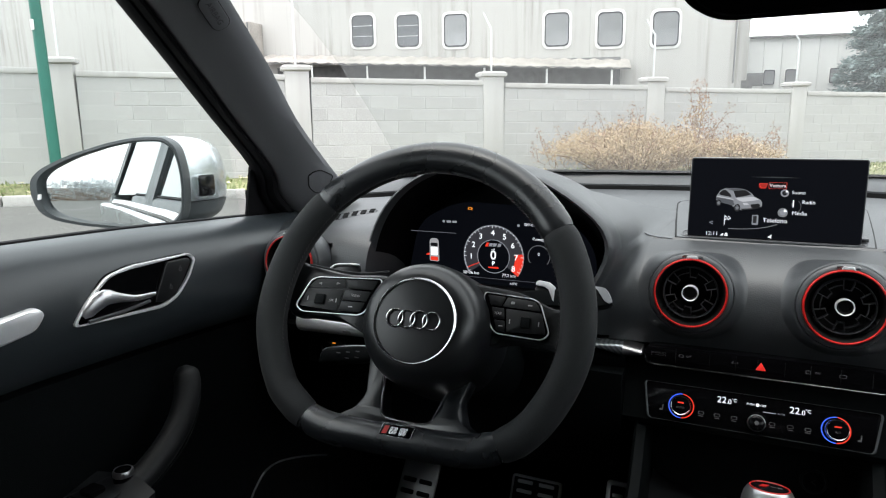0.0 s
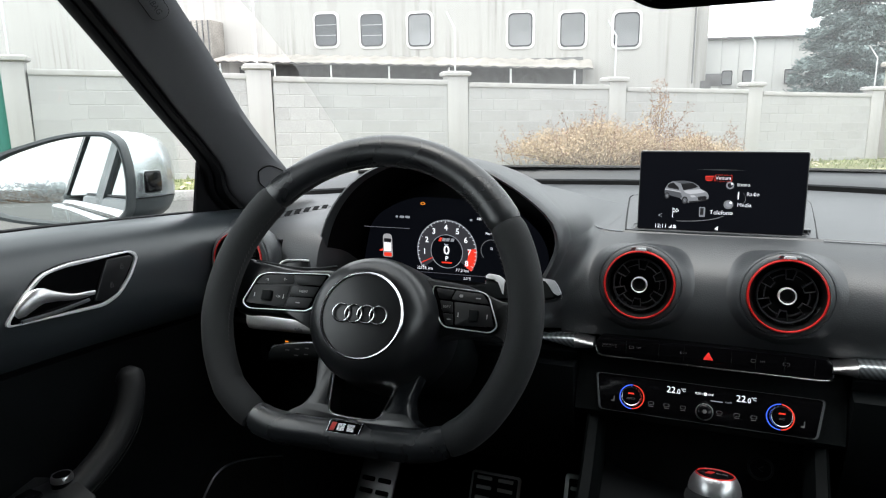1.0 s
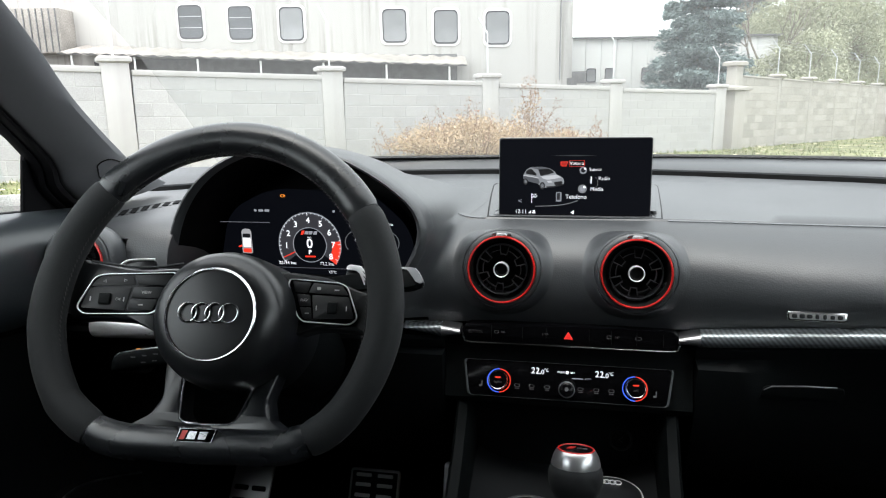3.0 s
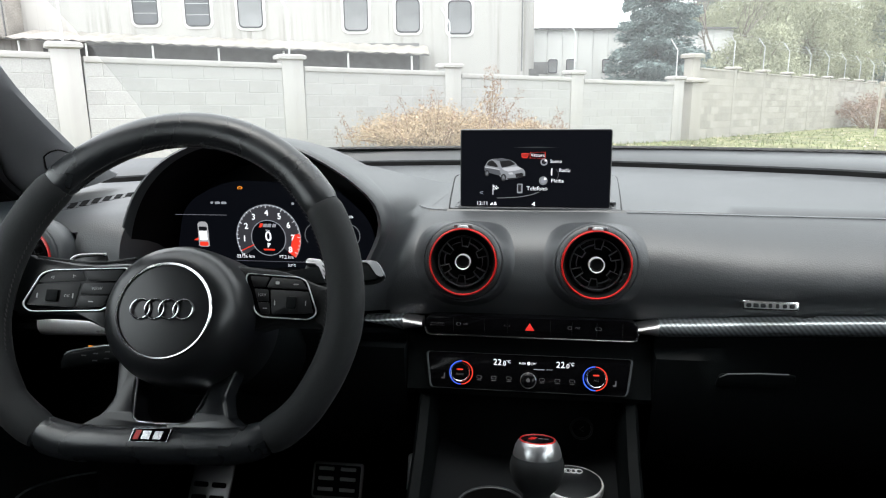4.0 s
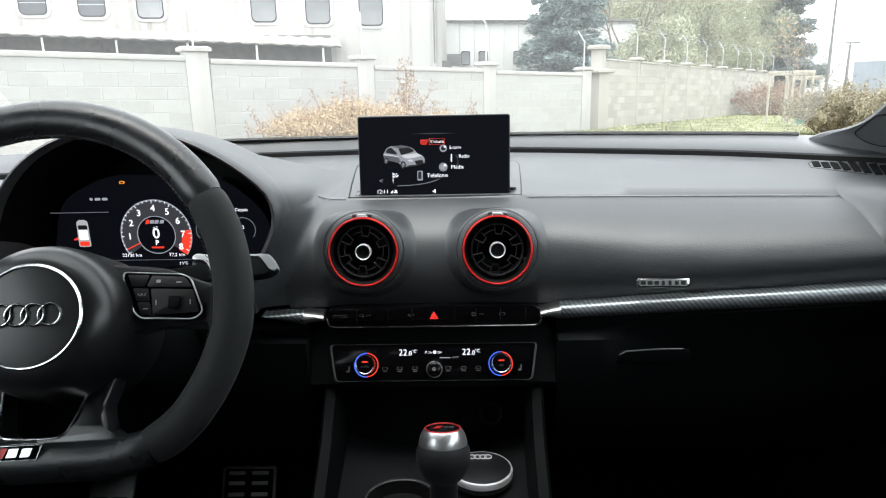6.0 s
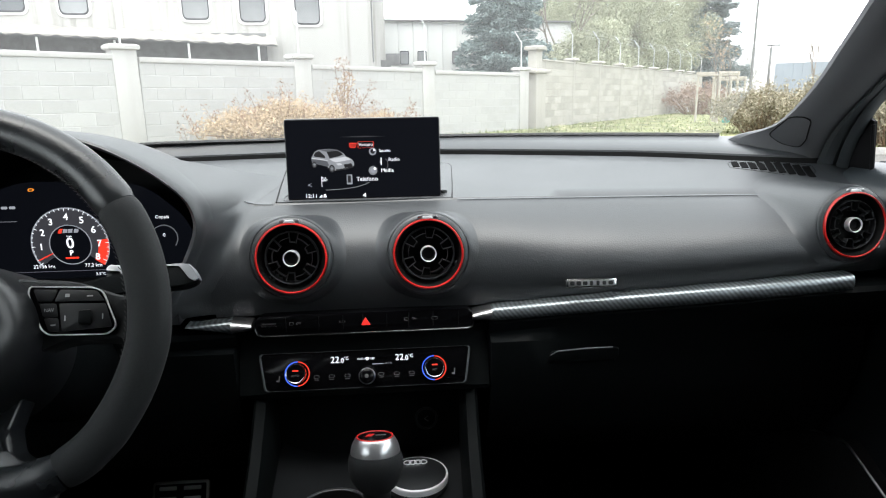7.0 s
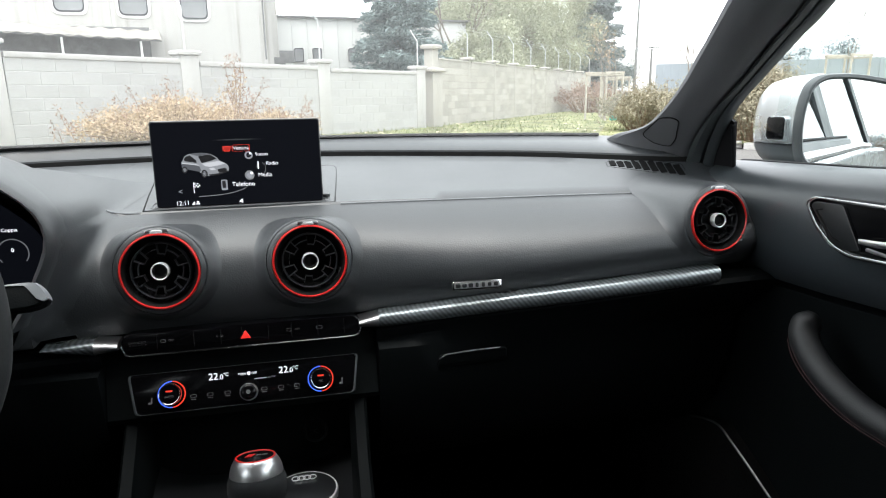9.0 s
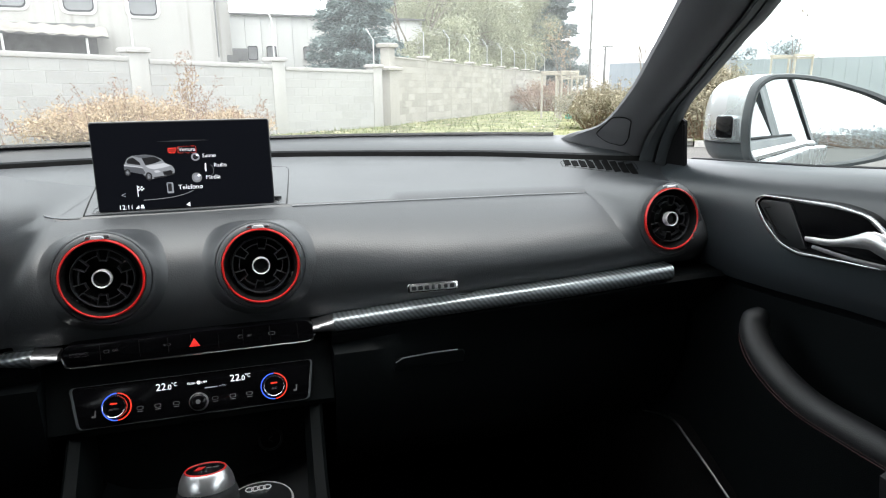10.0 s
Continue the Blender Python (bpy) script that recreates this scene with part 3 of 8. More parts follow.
for x, y, r in ((618, 219, 19), (616, 317, 23)):
    px, py = sc(x, y)
    part("menu_icon", disc_ring(r * U * 0.62, r * U, 0, 360, 0.0009, 0.0012, 24), D_GLOW if r < 20 else RIMG, display, m=pose(px, py, 0))
    part("icon_core", disc_ring(0.0, r * U * (0.30 if r < 20 else 0.62), 0, 360, 0.0009, 0.0011, 16), CARK if r < 20 else D_GLOW, display, m=pose(px, py, 0))
    part("icon_spark", disc_ring(r * U * 0.35, r * U * 0.85, 20, 70, 0.0012, 0.0014, 6), W_GLOW, display, m=pose(px, py, 0))
px, py = sc(660, 270)
bar("radio_mast", display, px, py, 0.0015, 0.0105, W_GLOW)
bar("radio_mast", display, px - 0.0012, py - 0.001, 0.0012, 0.0040, D_GLOW)
part("radio_wave", disc_ring(0.0098, 0.0103, -55, 50, 0.0009, 0.0011, 12), RIMG, display, m=pose(*sc(658, 285), 0))
px, py = sc(493, 360)
part("phone_icon", plate(rrect(0.0080, 0.0140, 0.0012, 3, px, py), 0.0009, 0.0011), D_GLOW, display)
part("phone_glass", plate(rrect(0.0046, 0.0102, 0.0004, 2, px - 0.0004, py + 0.0006), 0.0011, 0.0013), CARK, display)
px, py = sc(364, 368)
bar("flag_mast", display, px - 0.0040, py, 0.0008, 0.0145, W_GLOW)
for i in range(4):
    for j in range(3):
        if (i + j) % 2 == 0:
            bar("flag_square", display, px - 0.0025 + 0.0019 * i, py + 0.0052 - 0.0020 * j - 0.0004 * (i % 2), 0.0017, 0.0017, W_GLOW, r=0.0001)
part("status_icon", plate([sc(332, 450), sc(348, 450), sc(348, 434)], 0.0009, 0.0011), W_GLOW, display)
for x, y, w, h in ((362, 438, 12, 9), (362, 447, 18, 6)):
    bar("status_icon", display, *sc(x, y), w * U, h * U, W_GLOW)
part("status_icon", plate([sc(556, 446), sc(574, 430), sc(574, 454), sc(565, 448)], 0.0009, 0.0011), W_GLOW, display)
line = [Vector((*sc(x, y), 0.001)) for x, y in ((370, 412), (430, 410), (500, 404), (560, 391), (595, 377))]
part("menu_arc", tube(spline(line, 18), 0.0005, 5), RIMG, display)
part("menu_glint", plate(smooth_poly([sc(450, 142), sc(570, 138), sc(690, 142), sc(570, 145)], 0.0002), 0.0009, 0.0010), glow("glint_grey", (0.03, 0.032, 0.036), 1.0), display)

# small silver car drawn on the screen, as flat pieces

def flat(name, pts, mat, z, r=0.0008):
    return part(name, plate(smooth_poly([sc(x, y) for x, y in pts], r, 2), z - 0.0001, z), mat, display)


flat("picture_body", [(303, 245), (320, 215), (340, 204), (400, 200), (440, 208), (470, 226), (478, 240), (510, 256), (520, 272), (519, 296), (470, 310), (428, 314), (398, 308), (380, 290), (330, 278), (304, 268)], CARG, 0.0011)
flat("picture_side", [(304, 248), (345, 254), (382, 262), (392, 285), (384, 292), (330, 278), (305, 266)], CARD, 0.0012)
flat("picture_shoulder", [(304, 244), (346, 250), (384, 258), (384, 262), (345, 255), (304, 249)], CARH, 0.00125, 0.0002)
flat("picture_bonnet", [(394, 252), (440, 247), (476, 242), (506, 256), (470, 264), (430, 270), (410, 264)], CARH, 0.0012)
flat("picture_roof", [(344, 205), (400, 201), (436, 208), (384, 216)], CARD, 0.0012)
flat("picture_windows", [(316, 228), (326, 216), (344, 210), (372, 236), (374, 248), (340, 242), (318, 238)], CARK, 0.0013)
flat("picture_windscreen", [(382, 216), (438, 209), (468, 230), (440, 240), (396, 250)], CARK, 0.0013)
flat("picture_grille", [(466, 282), (504, 276), (512, 284), (508, 294), (472, 300)], CARK, 0.0013)
flat("picture_lamp", [(428, 276), (450, 274), (460, 284), (436, 286)], CARH, 0.0013)
flat("picture_bumper", [(424, 306), (470, 302), (519, 290), (519, 296), (470, 310), (428, 314)], CARK, 0.0013, 0.0003)
for x, y, r in ((316, 280, 17), (405, 302, 20)):
    px, py = sc(x, y)
    part("picture_wheel", disc_ring(0.0, r * U, 0, 360, 0.0013, 0.0014, 20), CARK, display, m=pose(px, py, 0, 0, 0, 0) @ Matrix.Diagonal((0.74, 1, 1, 1)))
    part("picture_rim", disc_ring(0.0, r * U * 0.66, 0, 360, 0.0014, 0.0016, 14), CARD, display, m=pose(px, py, 0) @ Matrix.Diagonal((0.70, 1, 1, 1)))
    for k in range(5):
        part("picture_spoke", plate([(0.0, -0.00035), (r * U * 0.6, -0.0005), (r * U * 0.6, 0.0005), (0.0, 0.00035)], 0.0016, 0.0017, 0, pose(px, py, 0) @ Matrix.Diagonal((0.70, 1, 1, 1)) @ pose(0, 0, 0, 0, 0, 72 * k + 18)), CARG, display)

# lid plate round the screen's foot


def dash_top(y):
    return top_z(0.0, y)


surround = thing("screen_surround", "black trapezoid flap round the foot of the screen", "dashboard trim")
half = [(0.124, 0.984), (0.1265, 1.01), (0.131, 1.06), (0.135, 1.11), (0.139, 1.16), (0.142, 1.205), (0.139, 1.222), (0.130, 1.230)]
part("flap", loft([[(SX - w, y, dash_top(y) - 0.002), (SX - w + 0.0015, y, dash_top(y) + 0.0008), (SX + w - 0.0015, y, dash_top(y) + 0.0008), (SX + w, y, dash_top(y) - 0.002)] for w, y in half]), SOFT, surround)
part("flap_seam", tube([(SX - w, y, dash_top(y) + 0.0003) for w, y in half] + [(SX + w, y, dash_top(y) + 0.0003) for w, y in half[::-1]], 0.0010, 6), VOID, surround)
part("release_button", lathe([(0.006, 0.0), (0.0055, 0.004), (0.0001, 0.005)], pose(SX + 0.1135, 1.012, dash_top(1.012) + 0.001), 18), SATIN, surround)
part("slot", box((SX, 1.002, dash_top(1.0) - 0.0008), (0.2240, 0.022, 0.0036), 0.001), PIANO, surround)
part("slot_rim", tube([(SX + x, y, dash_top(y) + 0.0008) for x, y in rrect(0.232, 0.030, 0.008, 5, 0, 1.003)], 0.0012, 6, True), SOFT, surround)


# ---- switch bar and climate panel ----
bar_m = face_frame(0.003, 0.894, 0.830, 8)
switches = thing("switch_bar", "gloss black switch bar with a red hazard button", "switch panel", m=bar_m)
part("body", plate(smooth_poly([(-0.148, 0.004), (-0.140, 0.0145), (0.140, 0.0145), (0.148, 0.004), (0.143, -0.0125), (-0.143, -0.0125)], 0.006), -0.03, 0.004, 0.003), PIANO, switches)
part("lower_chrome", tube([(-0.147, 0.000, 0.004), (-0.1425, -0.0115, 0.0045), (-0.135, -0.0135, 0.0045), (0.135, -0.0135, 0.0045), (0.1425, -0.0115, 0.0045), (0.147, 0.0, 0.004)], 0.0010, 6), CHROME, switches)
for x in (-0.117, -0.074, -0.042, -0.016, 0.016, 0.045, 0.078, 0.112):
    part("button_gap", box((x + 0.012, 0.0015, 0.0041), (0.0006, 0.019, 0.0006)), VOID, switches)
tri = smooth_poly([(-0.0064, -0.0042), (0.0064, -0.0042), (0, 0.0064)], 0.001)
part("hazard_button", plate(tri, 0.004, 0.0052, 0.0004, pose(0, 0.001, 0)), material("hazard_red", (0.75, 0.03, 0.025), 0.35, emit=(0.9, 0.04, 0.03), emit_strength=0.35), switches, "red hazard triangle")
lettering("word", "DRIVE SELECT", 0.0032, PRINT, switches, -0.1275, 0.003, 0.0042)
for x, w, h in ((-0.1275, 0.020, 0.0010), (-0.098, 0.006, 0.004), (-0.031, 0.008, 0.0022), (0.054, 0.006, 0.0044), (0.092, 0.008, 0.0042)):
    part("icon", band(rrect(w, h, h * 0.3, 2, x, 0.0025 if h > 0.001 else 0.000), 0.0007, 0.004, 0.0043), PRINT, switches)
for x in (-0.0885, 0.0645):
    lettering("word", "OFF", 0.0036, PRINT, switches, x, 0.0025, 0.0042)

clim_m = face_frame(0.001, 0.883, 0.768, 26)
climate = thing("climate_panel", "gloss black climate panel with two knobs and digital temperatures", "climate control", m=clim_m)
shape = smooth_poly([(-0.1425, 0.0245), (0.1425, 0.0245), (0.1345, -0.0255), (-0.1345, -0.0255)], 0.006)
part("body", plate(shape, -0.03, 0.001, 0.001), PIANO, climate)
part("frame", band(shape, 0.0026, 0.0005, 0.0028), GREYP, climate, "thin grey frame")
for sx, lab in ((-1, "AUTO"), (1, "A/C")):
    kx, ky = 0.0915 * sx, -0.0035
    kn = part("knob", lathe([(0.0126, 0.0), (0.0124, 0.015), (0.0114, 0.0178), (0.0001, 0.0180)], pose(kx, ky, 0), 40), PIANO, climate, "black knob with a chrome rim")
    part("knob_rim", lathe([(0.0132, 0.003), (0.0130, 0.0150), (0.0126, 0.0172), (0.0121, 0.0180), (0.0117, 0.0178)], pose(kx, ky, 0), 40), CHROME, kn)
    part("cold_arc", disc_ring(0.0153, 0.0165, 88, 272, 0.001, 0.0022, 24), B_GLOW, climate, "blue lit arc", m=pose(kx, ky, 0))
    part("warm_arc", disc_ring(0.0153, 0.0165, -86, 86, 0.001, 0.0022, 24), R_GLOW, climate, "red lit arc", m=pose(kx, ky, 0))
    part("knob_lamp", plate(rrect(0.0078, 0.0018, 0.0008), 0.0181, 0.0185, 0, pose(kx, ky + 0.0036, 0)), R_GLOW, kn)
    lettering("word", lab, 0.0038, PRINT, climate, kx, ky - 0.003, 0.0183)
    lettering("word", "22", 0.0120, W_GLOW, climate, -0.0415 if sx < 0 else 0.0450, 0.0125, 0.0014)
    lettering("word", ".0", 0.0088, W_GLOW, climate, -0.0325 if sx < 0 else 0.0540, 0.0113, 0.0014)
    lettering("word", "°C", 0.0062, W_GLOW, climate, -0.0262 if sx < 0 else 0.0603, 0.0140, 0.0014)
kn = part("knob", lathe([(0.0104, 0.0), (0.0102, 0.013), (0.0094, 0.0162), (0.0070, 0.0178), (0.0001, 0.0184)], pose(0.0015, -0.0105, 0), 40), PIANO, climate, "small black fan knob with a chrome rim")
part("knob_rim", lathe([(0.0110, 0.003), (0.0108, 0.0140), (0.0104, 0.0152), (0.0100, 0.0155)], pose(0.0015, -0.0105, 0), 40), SATINAL, kn)
part("knob_mark", disc_ring(0.0, 0.003, 0, 360, 0.0180, 0.0187, 6), PRINT, kn, m=pose(0.0015, -0.0105, 0))
lettering("word", "PUSH", 0.0040, W_GLOW, climate, -0.0065, 0.0125, 0.0014)
lettering("word", "OFF", 0.0040, W_GLOW, climate, 0.0085, 0.0125, 0.0014)
part("fan_icon", disc_ring(0.0006, 0.0024, 0, 360, 0.0012, 0.0015, 6), W_GLOW, climate, m=pose(0.0018, 0.0128, 0))
bar("fan_level", climate, 0.016, 0.0052, 0.015, 0.0012, D_GLOW, 0.0011, 0.0014)
lettering("word", "AUTO", 0.0030, D_GLOW, climate, 0.030, 0.0055, 0.0014)
for x in (-0.066, -0.046, -0.025, 0.020, 0.041, 0.061):
    part("icon", band(rrect(0.0075, 0.0042, 0.0015, 3, x, -0.0085), 0.0008, 0.001, 0.0013), PRINT, climate)
    bar("icon_foot", climate, x, -0.0125, 0.006, 0.0010, PRINT, 0.001, 0.0013)
for x in (-0.117, 0.117):
    part("seat_icon", plate(smooth_poly([(x - 0.002, -0.013), (x + 0.0025, -0.013), (x + 0.003, -0.005), (x + 0.0015, -0.005), (x + 0.001, -0.0105), (x - 0.002, -0.011)], 0.0005), 0.001, 0.0013), PRINT, climate)

# dark block between the two panels and the storage niche below
stack = thing("centre_stack", "black plastic centre stack with an open storage niche", "centre console")
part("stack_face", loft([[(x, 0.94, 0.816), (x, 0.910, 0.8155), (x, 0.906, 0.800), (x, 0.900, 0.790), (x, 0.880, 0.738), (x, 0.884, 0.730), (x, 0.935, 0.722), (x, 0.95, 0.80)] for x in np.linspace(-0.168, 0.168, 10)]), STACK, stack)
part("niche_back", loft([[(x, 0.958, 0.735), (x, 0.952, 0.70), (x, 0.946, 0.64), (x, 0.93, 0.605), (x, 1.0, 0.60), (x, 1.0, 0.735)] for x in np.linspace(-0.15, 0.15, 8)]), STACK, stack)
sock = thing("power_socket", "round black power socket cover in the niche", "socket", m=face_frame(0.0825, 0.9475, 0.655, 6))
part("ring", lathe([(0.0175, -0.004), (0.0172, 0.002), (0.0158, 0.0036), (0.0142, 0.0030), (0.0138, 0.0)], seg=36), SATIN, sock)
part("cap", lathe([(0.0138, 0.0), (0.0136, 0.0016), (0.0001, 0.0022)], seg=32), HARD, sock)
part("mark", tube([(0.003, 0.004, 0.0024), (-0.003, 0.0, 0.0024), (0.003, -0.004, 0.0024)], 0.0007, 5), PRINT, sock)


# ---- steering wheel ----
wheel = thing("steering_wheel", "flat-bottomed black steering wheel in leather and suede", "steering wheel", m=face_frame(-0.3662, 0.6388, 0.9283, 27.0, 5.5) @ pose(0, 0, 0, 0, 0, -0.7) @ Matrix.Scale(1.05, 4))
WC = -0.003
loop = []
for a in np.arange(-34, 214.1, 4):
    k = max(0.0, -math.sin(radians(a)) - 0.10)
    k2 = 1 - 0.075 * k
    loop.append((WC + (0.1815 if math.cos(radians(a)) < 0 else 0.1770) * k2 * math.cos(radians(a)), (0.1895 if a > 0 and a < 180 else 0.1805) * k2 * math.sin(radians(a)) + 0.002, 0))
loop += [(WC - 0.127, -0.110, 0), (WC - 0.110, -0.1205, 0), (WC - 0.092, -0.1265, 0)]
loop += [(WC + x, -0.1292 - 0.0012 * (1 - (x / 0.09) ** 2), 0) for x in np.linspace(-0.072, 0.072, 9)]
loop += [(WC + 0.092, -0.1265, 0), (WC + 0.110, -0.1205, 0), (WC + 0.127, -0.110, 0)]
# from the seam at the upper right round over the top
n_loop = len(loop)


def rim_piece(name, i0, i1, mat, r0, r1, label=""):
    pts = [loop[i % n_loop] for i in range(i0, i1 + 1)]
    dense = spline(pts, len(pts) * 3)
    k = len(dense)
    rad = []
    for i in range(k):
        e = min(i, k - 1 - i)
        rad.append((r0 + (r1 - r0) * i / (k - 1)) - (0.0016 if e == 0 else 0.0005 if e == 1 else 0))
    return part(name, tube(dense, rad, 20, squash=0.84), mat, wheel, label, sharp=60)


i_r, i_l = 17, 43
i_bl, i_br = 64, 76
rim_piece("rim_top", i_r, i_l, LEATHER, 0.0190, 0.0190, "smooth black leather rim section")
rim_piece("rim_side", i_l, i_bl, SUEDE, 0.0200, 0.0180, "black suede rim section")
rim_piece("rim_bottom", i_bl, i_br, LEATHER, 0.0172, 0.0172, "smooth black leather rim section")
rim_piece("rim_side", i_br, n_loop + i_r, SUEDE, 0.0180, 0.0192, "black suede rim section")

# stitching along the inner side of the rim
stitch_bm = bmesh.new()
for a in np.arange(-30, 211, 1.7):
    c, s = math.cos(radians(a)), math.sin(radians(a))
    add_box(stitch_bm, (0, 0, 0), (0.0035, 0.0007, 0.0009), Matrix.Translation((WC + (0.1622 if c < 0 else 0.1580) * c, (0.1705 if s > 0 else 0.1622) * s + 0.002, 0.0058)) @ pose(0, 0, 0, 0, 0, a + 90 + 25))
part("stitching", stitch_bm, STITCH, wheel, "fine grey cross stitching")

HUB = pose(0.0096, -0.007, 0.036)  # the airbag cover stands proud of the rim
hub = part("airbag_pad", lathe([(0.076, -0.115), (0.0735, -0.075), (0.0715, -0.050), (0.0690, -0.029), (0.0645, -0.014), (0.0575, -0.005), (0.0500, -0.0005), (0.0463, 0.0003), (0.0455, -0.0008), (0.0440, -0.0008), (0.0432, 0.0006),
                                (0.030, 0.0026), (0.0001, 0.0034)], pose(0, 0, 0), 64), SATIN, wheel, "round black airbag cover", m=HUB)
part("hub_ring", lathe([(0.0459, -0.0012), (0.0460, 0.0012), (0.0450, 0.0022), (0.0438, 0.0020), (0.0434, 0.0)], seg=72), CHROME, wheel, "thin chrome ring", m=HUB)
for k in range(4):
    part("emblem_ring", loft([[Vector((-0.0204 + 0.0136 * k + (0.0092 + 0.00112 * math.cos(b)) * math.cos(a), 0.0005 + (0.0092 + 0.00112 * math.cos(b)) * math.sin(a), 0.0048 + 0.0013 * math.sin(b) - 0.25 * abs(-0.0204 + 0.0136 * k) * 0.05))
                               for b in np.linspace(0, 2 * math.pi, 8, endpoint=False)] for a in np.linspace(0, 2 * math.pi, 36, endpoint=False)], True, False, True), CHROME, wheel, "plain chrome ring of the emblem", m=HUB)

# side spokes with their switch pods
SWITCH = material("switch_rubber", (0.0075, 0.008, 0.009), 0.45, spec=0.35, vary=0.1, vary_scale=30)
MARK = material("pale_switch_print", (0.33, 0.33, 0.33), 0.6, vary=0.05)
for sx in (-1, 1):
    o = [(0.045, 0.050), (0.105, 0.047), (0.150, 0.054), (0.176, 0.060), (0.178, 0.020), (0.172, -0.010), (0.150, -0.007), (0.100, -0.009), (0.050, -0.030)] if sx < 0 else [(0.045, 0.050), (0.105, 0.044), (0.150, 0.026), (0.176, 0.034), (0.178, 0.010), (0.172, -0.028), (0.150, -0.014), (0.100, -0.012), (0.050, -0.030)]
    part("side_spoke", plate(smooth_poly([(sx * x, y) for x, y in o][::sx], 0.012), -0.040, -0.014, 0.008), SUEDE if sx > 0 else SATIN, wheel)
    g = 0.016 if sx < 0 else 0.0
    o = [(0.157, 0.003), (0.142, 0.036), (0.132, 0.0400), (0.070 - g, 0.0430), (0.068 - g, 0.038), (0.082 - g, 0.004), (0.090 - g, -0.002), (0.148, -0.004)]
    o = smooth_poly([(sx * x, y) for x, y in o][::sx], 0.006)
    pod = part("switch_pod", plate(o, -0.030, -0.0095, 0.001), PIANO, wheel, "black switch pod with a chrome edge", m=pose(0.0094, -0.0040, 0) @ Matrix.Diagonal((0.86, 1, 1, 1)) if sx > 0 else Matrix.Diagonal((1.03, 1, 1, 1)))
    part("pod_edge", band(o, 0.0015, -0.0105, -0.0082), SILVER, pod)
    cells = [[(0.1435, 0.0265), (0.1350, 0.0368), (0.0995, 0.0390), (0.0945, 0.0285)], [(0.0975, 0.0391), (0.0735 - g, 0.0402), (0.0785 - g, 0.0290), (0.0925, 0.0284)],
             [(0.1515, 0.0030), (0.1445, 0.0245), (0.0990, 0.0264), (0.1030, 0.0012)], [(0.0965, 0.0264), (0.0800 - g, 0.0270), (0.0845 - g, 0.0148), (0.0985, 0.0144)], [(0.0988, 0.0132), (0.0852 - g, 0.0136), (0.0900 - g, 0.0020), (0.1005, 0.0012)]]
    for c in cells:
        part("button", plate(smooth_poly([(sx * x, y) for x, y in c][::sx], 0.0018), -0.0095, -0.0086, 0.0004), SWITCH, pod)
    part("roller", box((sx * 0.1255, 0.0128, -0.0072), (0.0125, 0.0125, 0.004), 0.0016), HARD, pod)
    marks = [(0.1420, 0.0128, 0.0012, 0.0050), (0.1055, 0.0128, 0.0012, 0.0050), (0.0945 - g / 2, 0.0072, 0.0052, 0.0011)]
    if sx > 0:
        marks += [(0.1290, 0.0318, 0.0060, 0.0012), (0.1070, 0.0332, 0.0045, 0.0030)]
    for x, y, w, h in marks:
        part("print_mark", plate(rrect(w, h, 0.0005, 2), -0.0086, -0.0084, 0, pose(sx * x, y, 0)), MARK, pod)
    for x, y, turn in ((0.1290, 0.0318, 180), (0.1070, 0.0332, 0)) if sx < 0 else ():
        part("arrow_mark", band([(2.4 * 0.001 * math.cos(radians(turn + k)), 2.0 * 0.001 * math.sin(radians(turn + k))) for k in (0, 125, 235)], 0.0009, -0.0086, -0.0084), MARK, pod, m=pose(sx * x, y, 0))
    lettering("word", "VIEW" if sx < 0 else "NAV", 0.0046, MARK, pod, sx * (0.0900 - g / 2), 0.0205, -0.0083)
    if sx < 0:
        lettering("word", "OK", 0.0040, MARK, pod, sx * 0.1115, 0.0126, -0.0083)
    pts = [(sx * x, y, -0.006) for x, y in ((0.046, 0.052), (0.075, 0.0475), (0.105, 0.0475 if sx < 0 else 0.0445), (0.15, 0.0525 if sx < 0 else 0.027))]
    if sx < 0:
        part("spoke_seam", tube(spline(pts, 14), 0.0014, 6), SUEDE, wheel)
    # gearshift paddle
    o = [(0.1090, 0.0555), (0.1098, 0.0650), (0.1204, 0.0650), (0.1262, 0.0608), (0.1330, 0.0470), (0.1268, 0.0440)] if sx > 0 else [(-0.168, 0.034), (-0.166, 0.058), (-0.157, 0.070), (-0.124, 0.074), (-0.120, 0.062), (-0.125, 0.034)]
    pad = part("shift_paddle", plate(smooth_poly(o if sx < 0 else o[::-1], 0.003), -0.086, -0.080, 0.002), SATIN, wheel, "shift paddle with a silver edge")
    if sx > 0:
        e = [(0.1098, 0.0655), (0.1104, 0.0692), (0.1137, 0.0716), (0.1269, 0.0699), (0.1334, 0.0651), (0.1400, 0.0480), (0.1332, 0.0462), (0.1263, 0.0612), (0.1204, 0.0653)]
        part("paddle_edge", plate(smooth_poly(e[::-1], 0.0016), -0.088, -0.0775, 0.0012), SILVER, pad)
    else:
        part("paddle_edge", tube(spline([(-0.168, 0.056, -0.079), (-0.158, 0.0695, -0.0785), (-0.140, 0.0725, -0.0785), (-0.122, 0.073, -0.079)], 16), 0.0014, 8), SILVER, pad)

# forked lower spoke, set back towards the hub
def spoke_dip(y):
    return 0.026 * min(1.0, max(0.0, (y + 0.112) / 0.06))


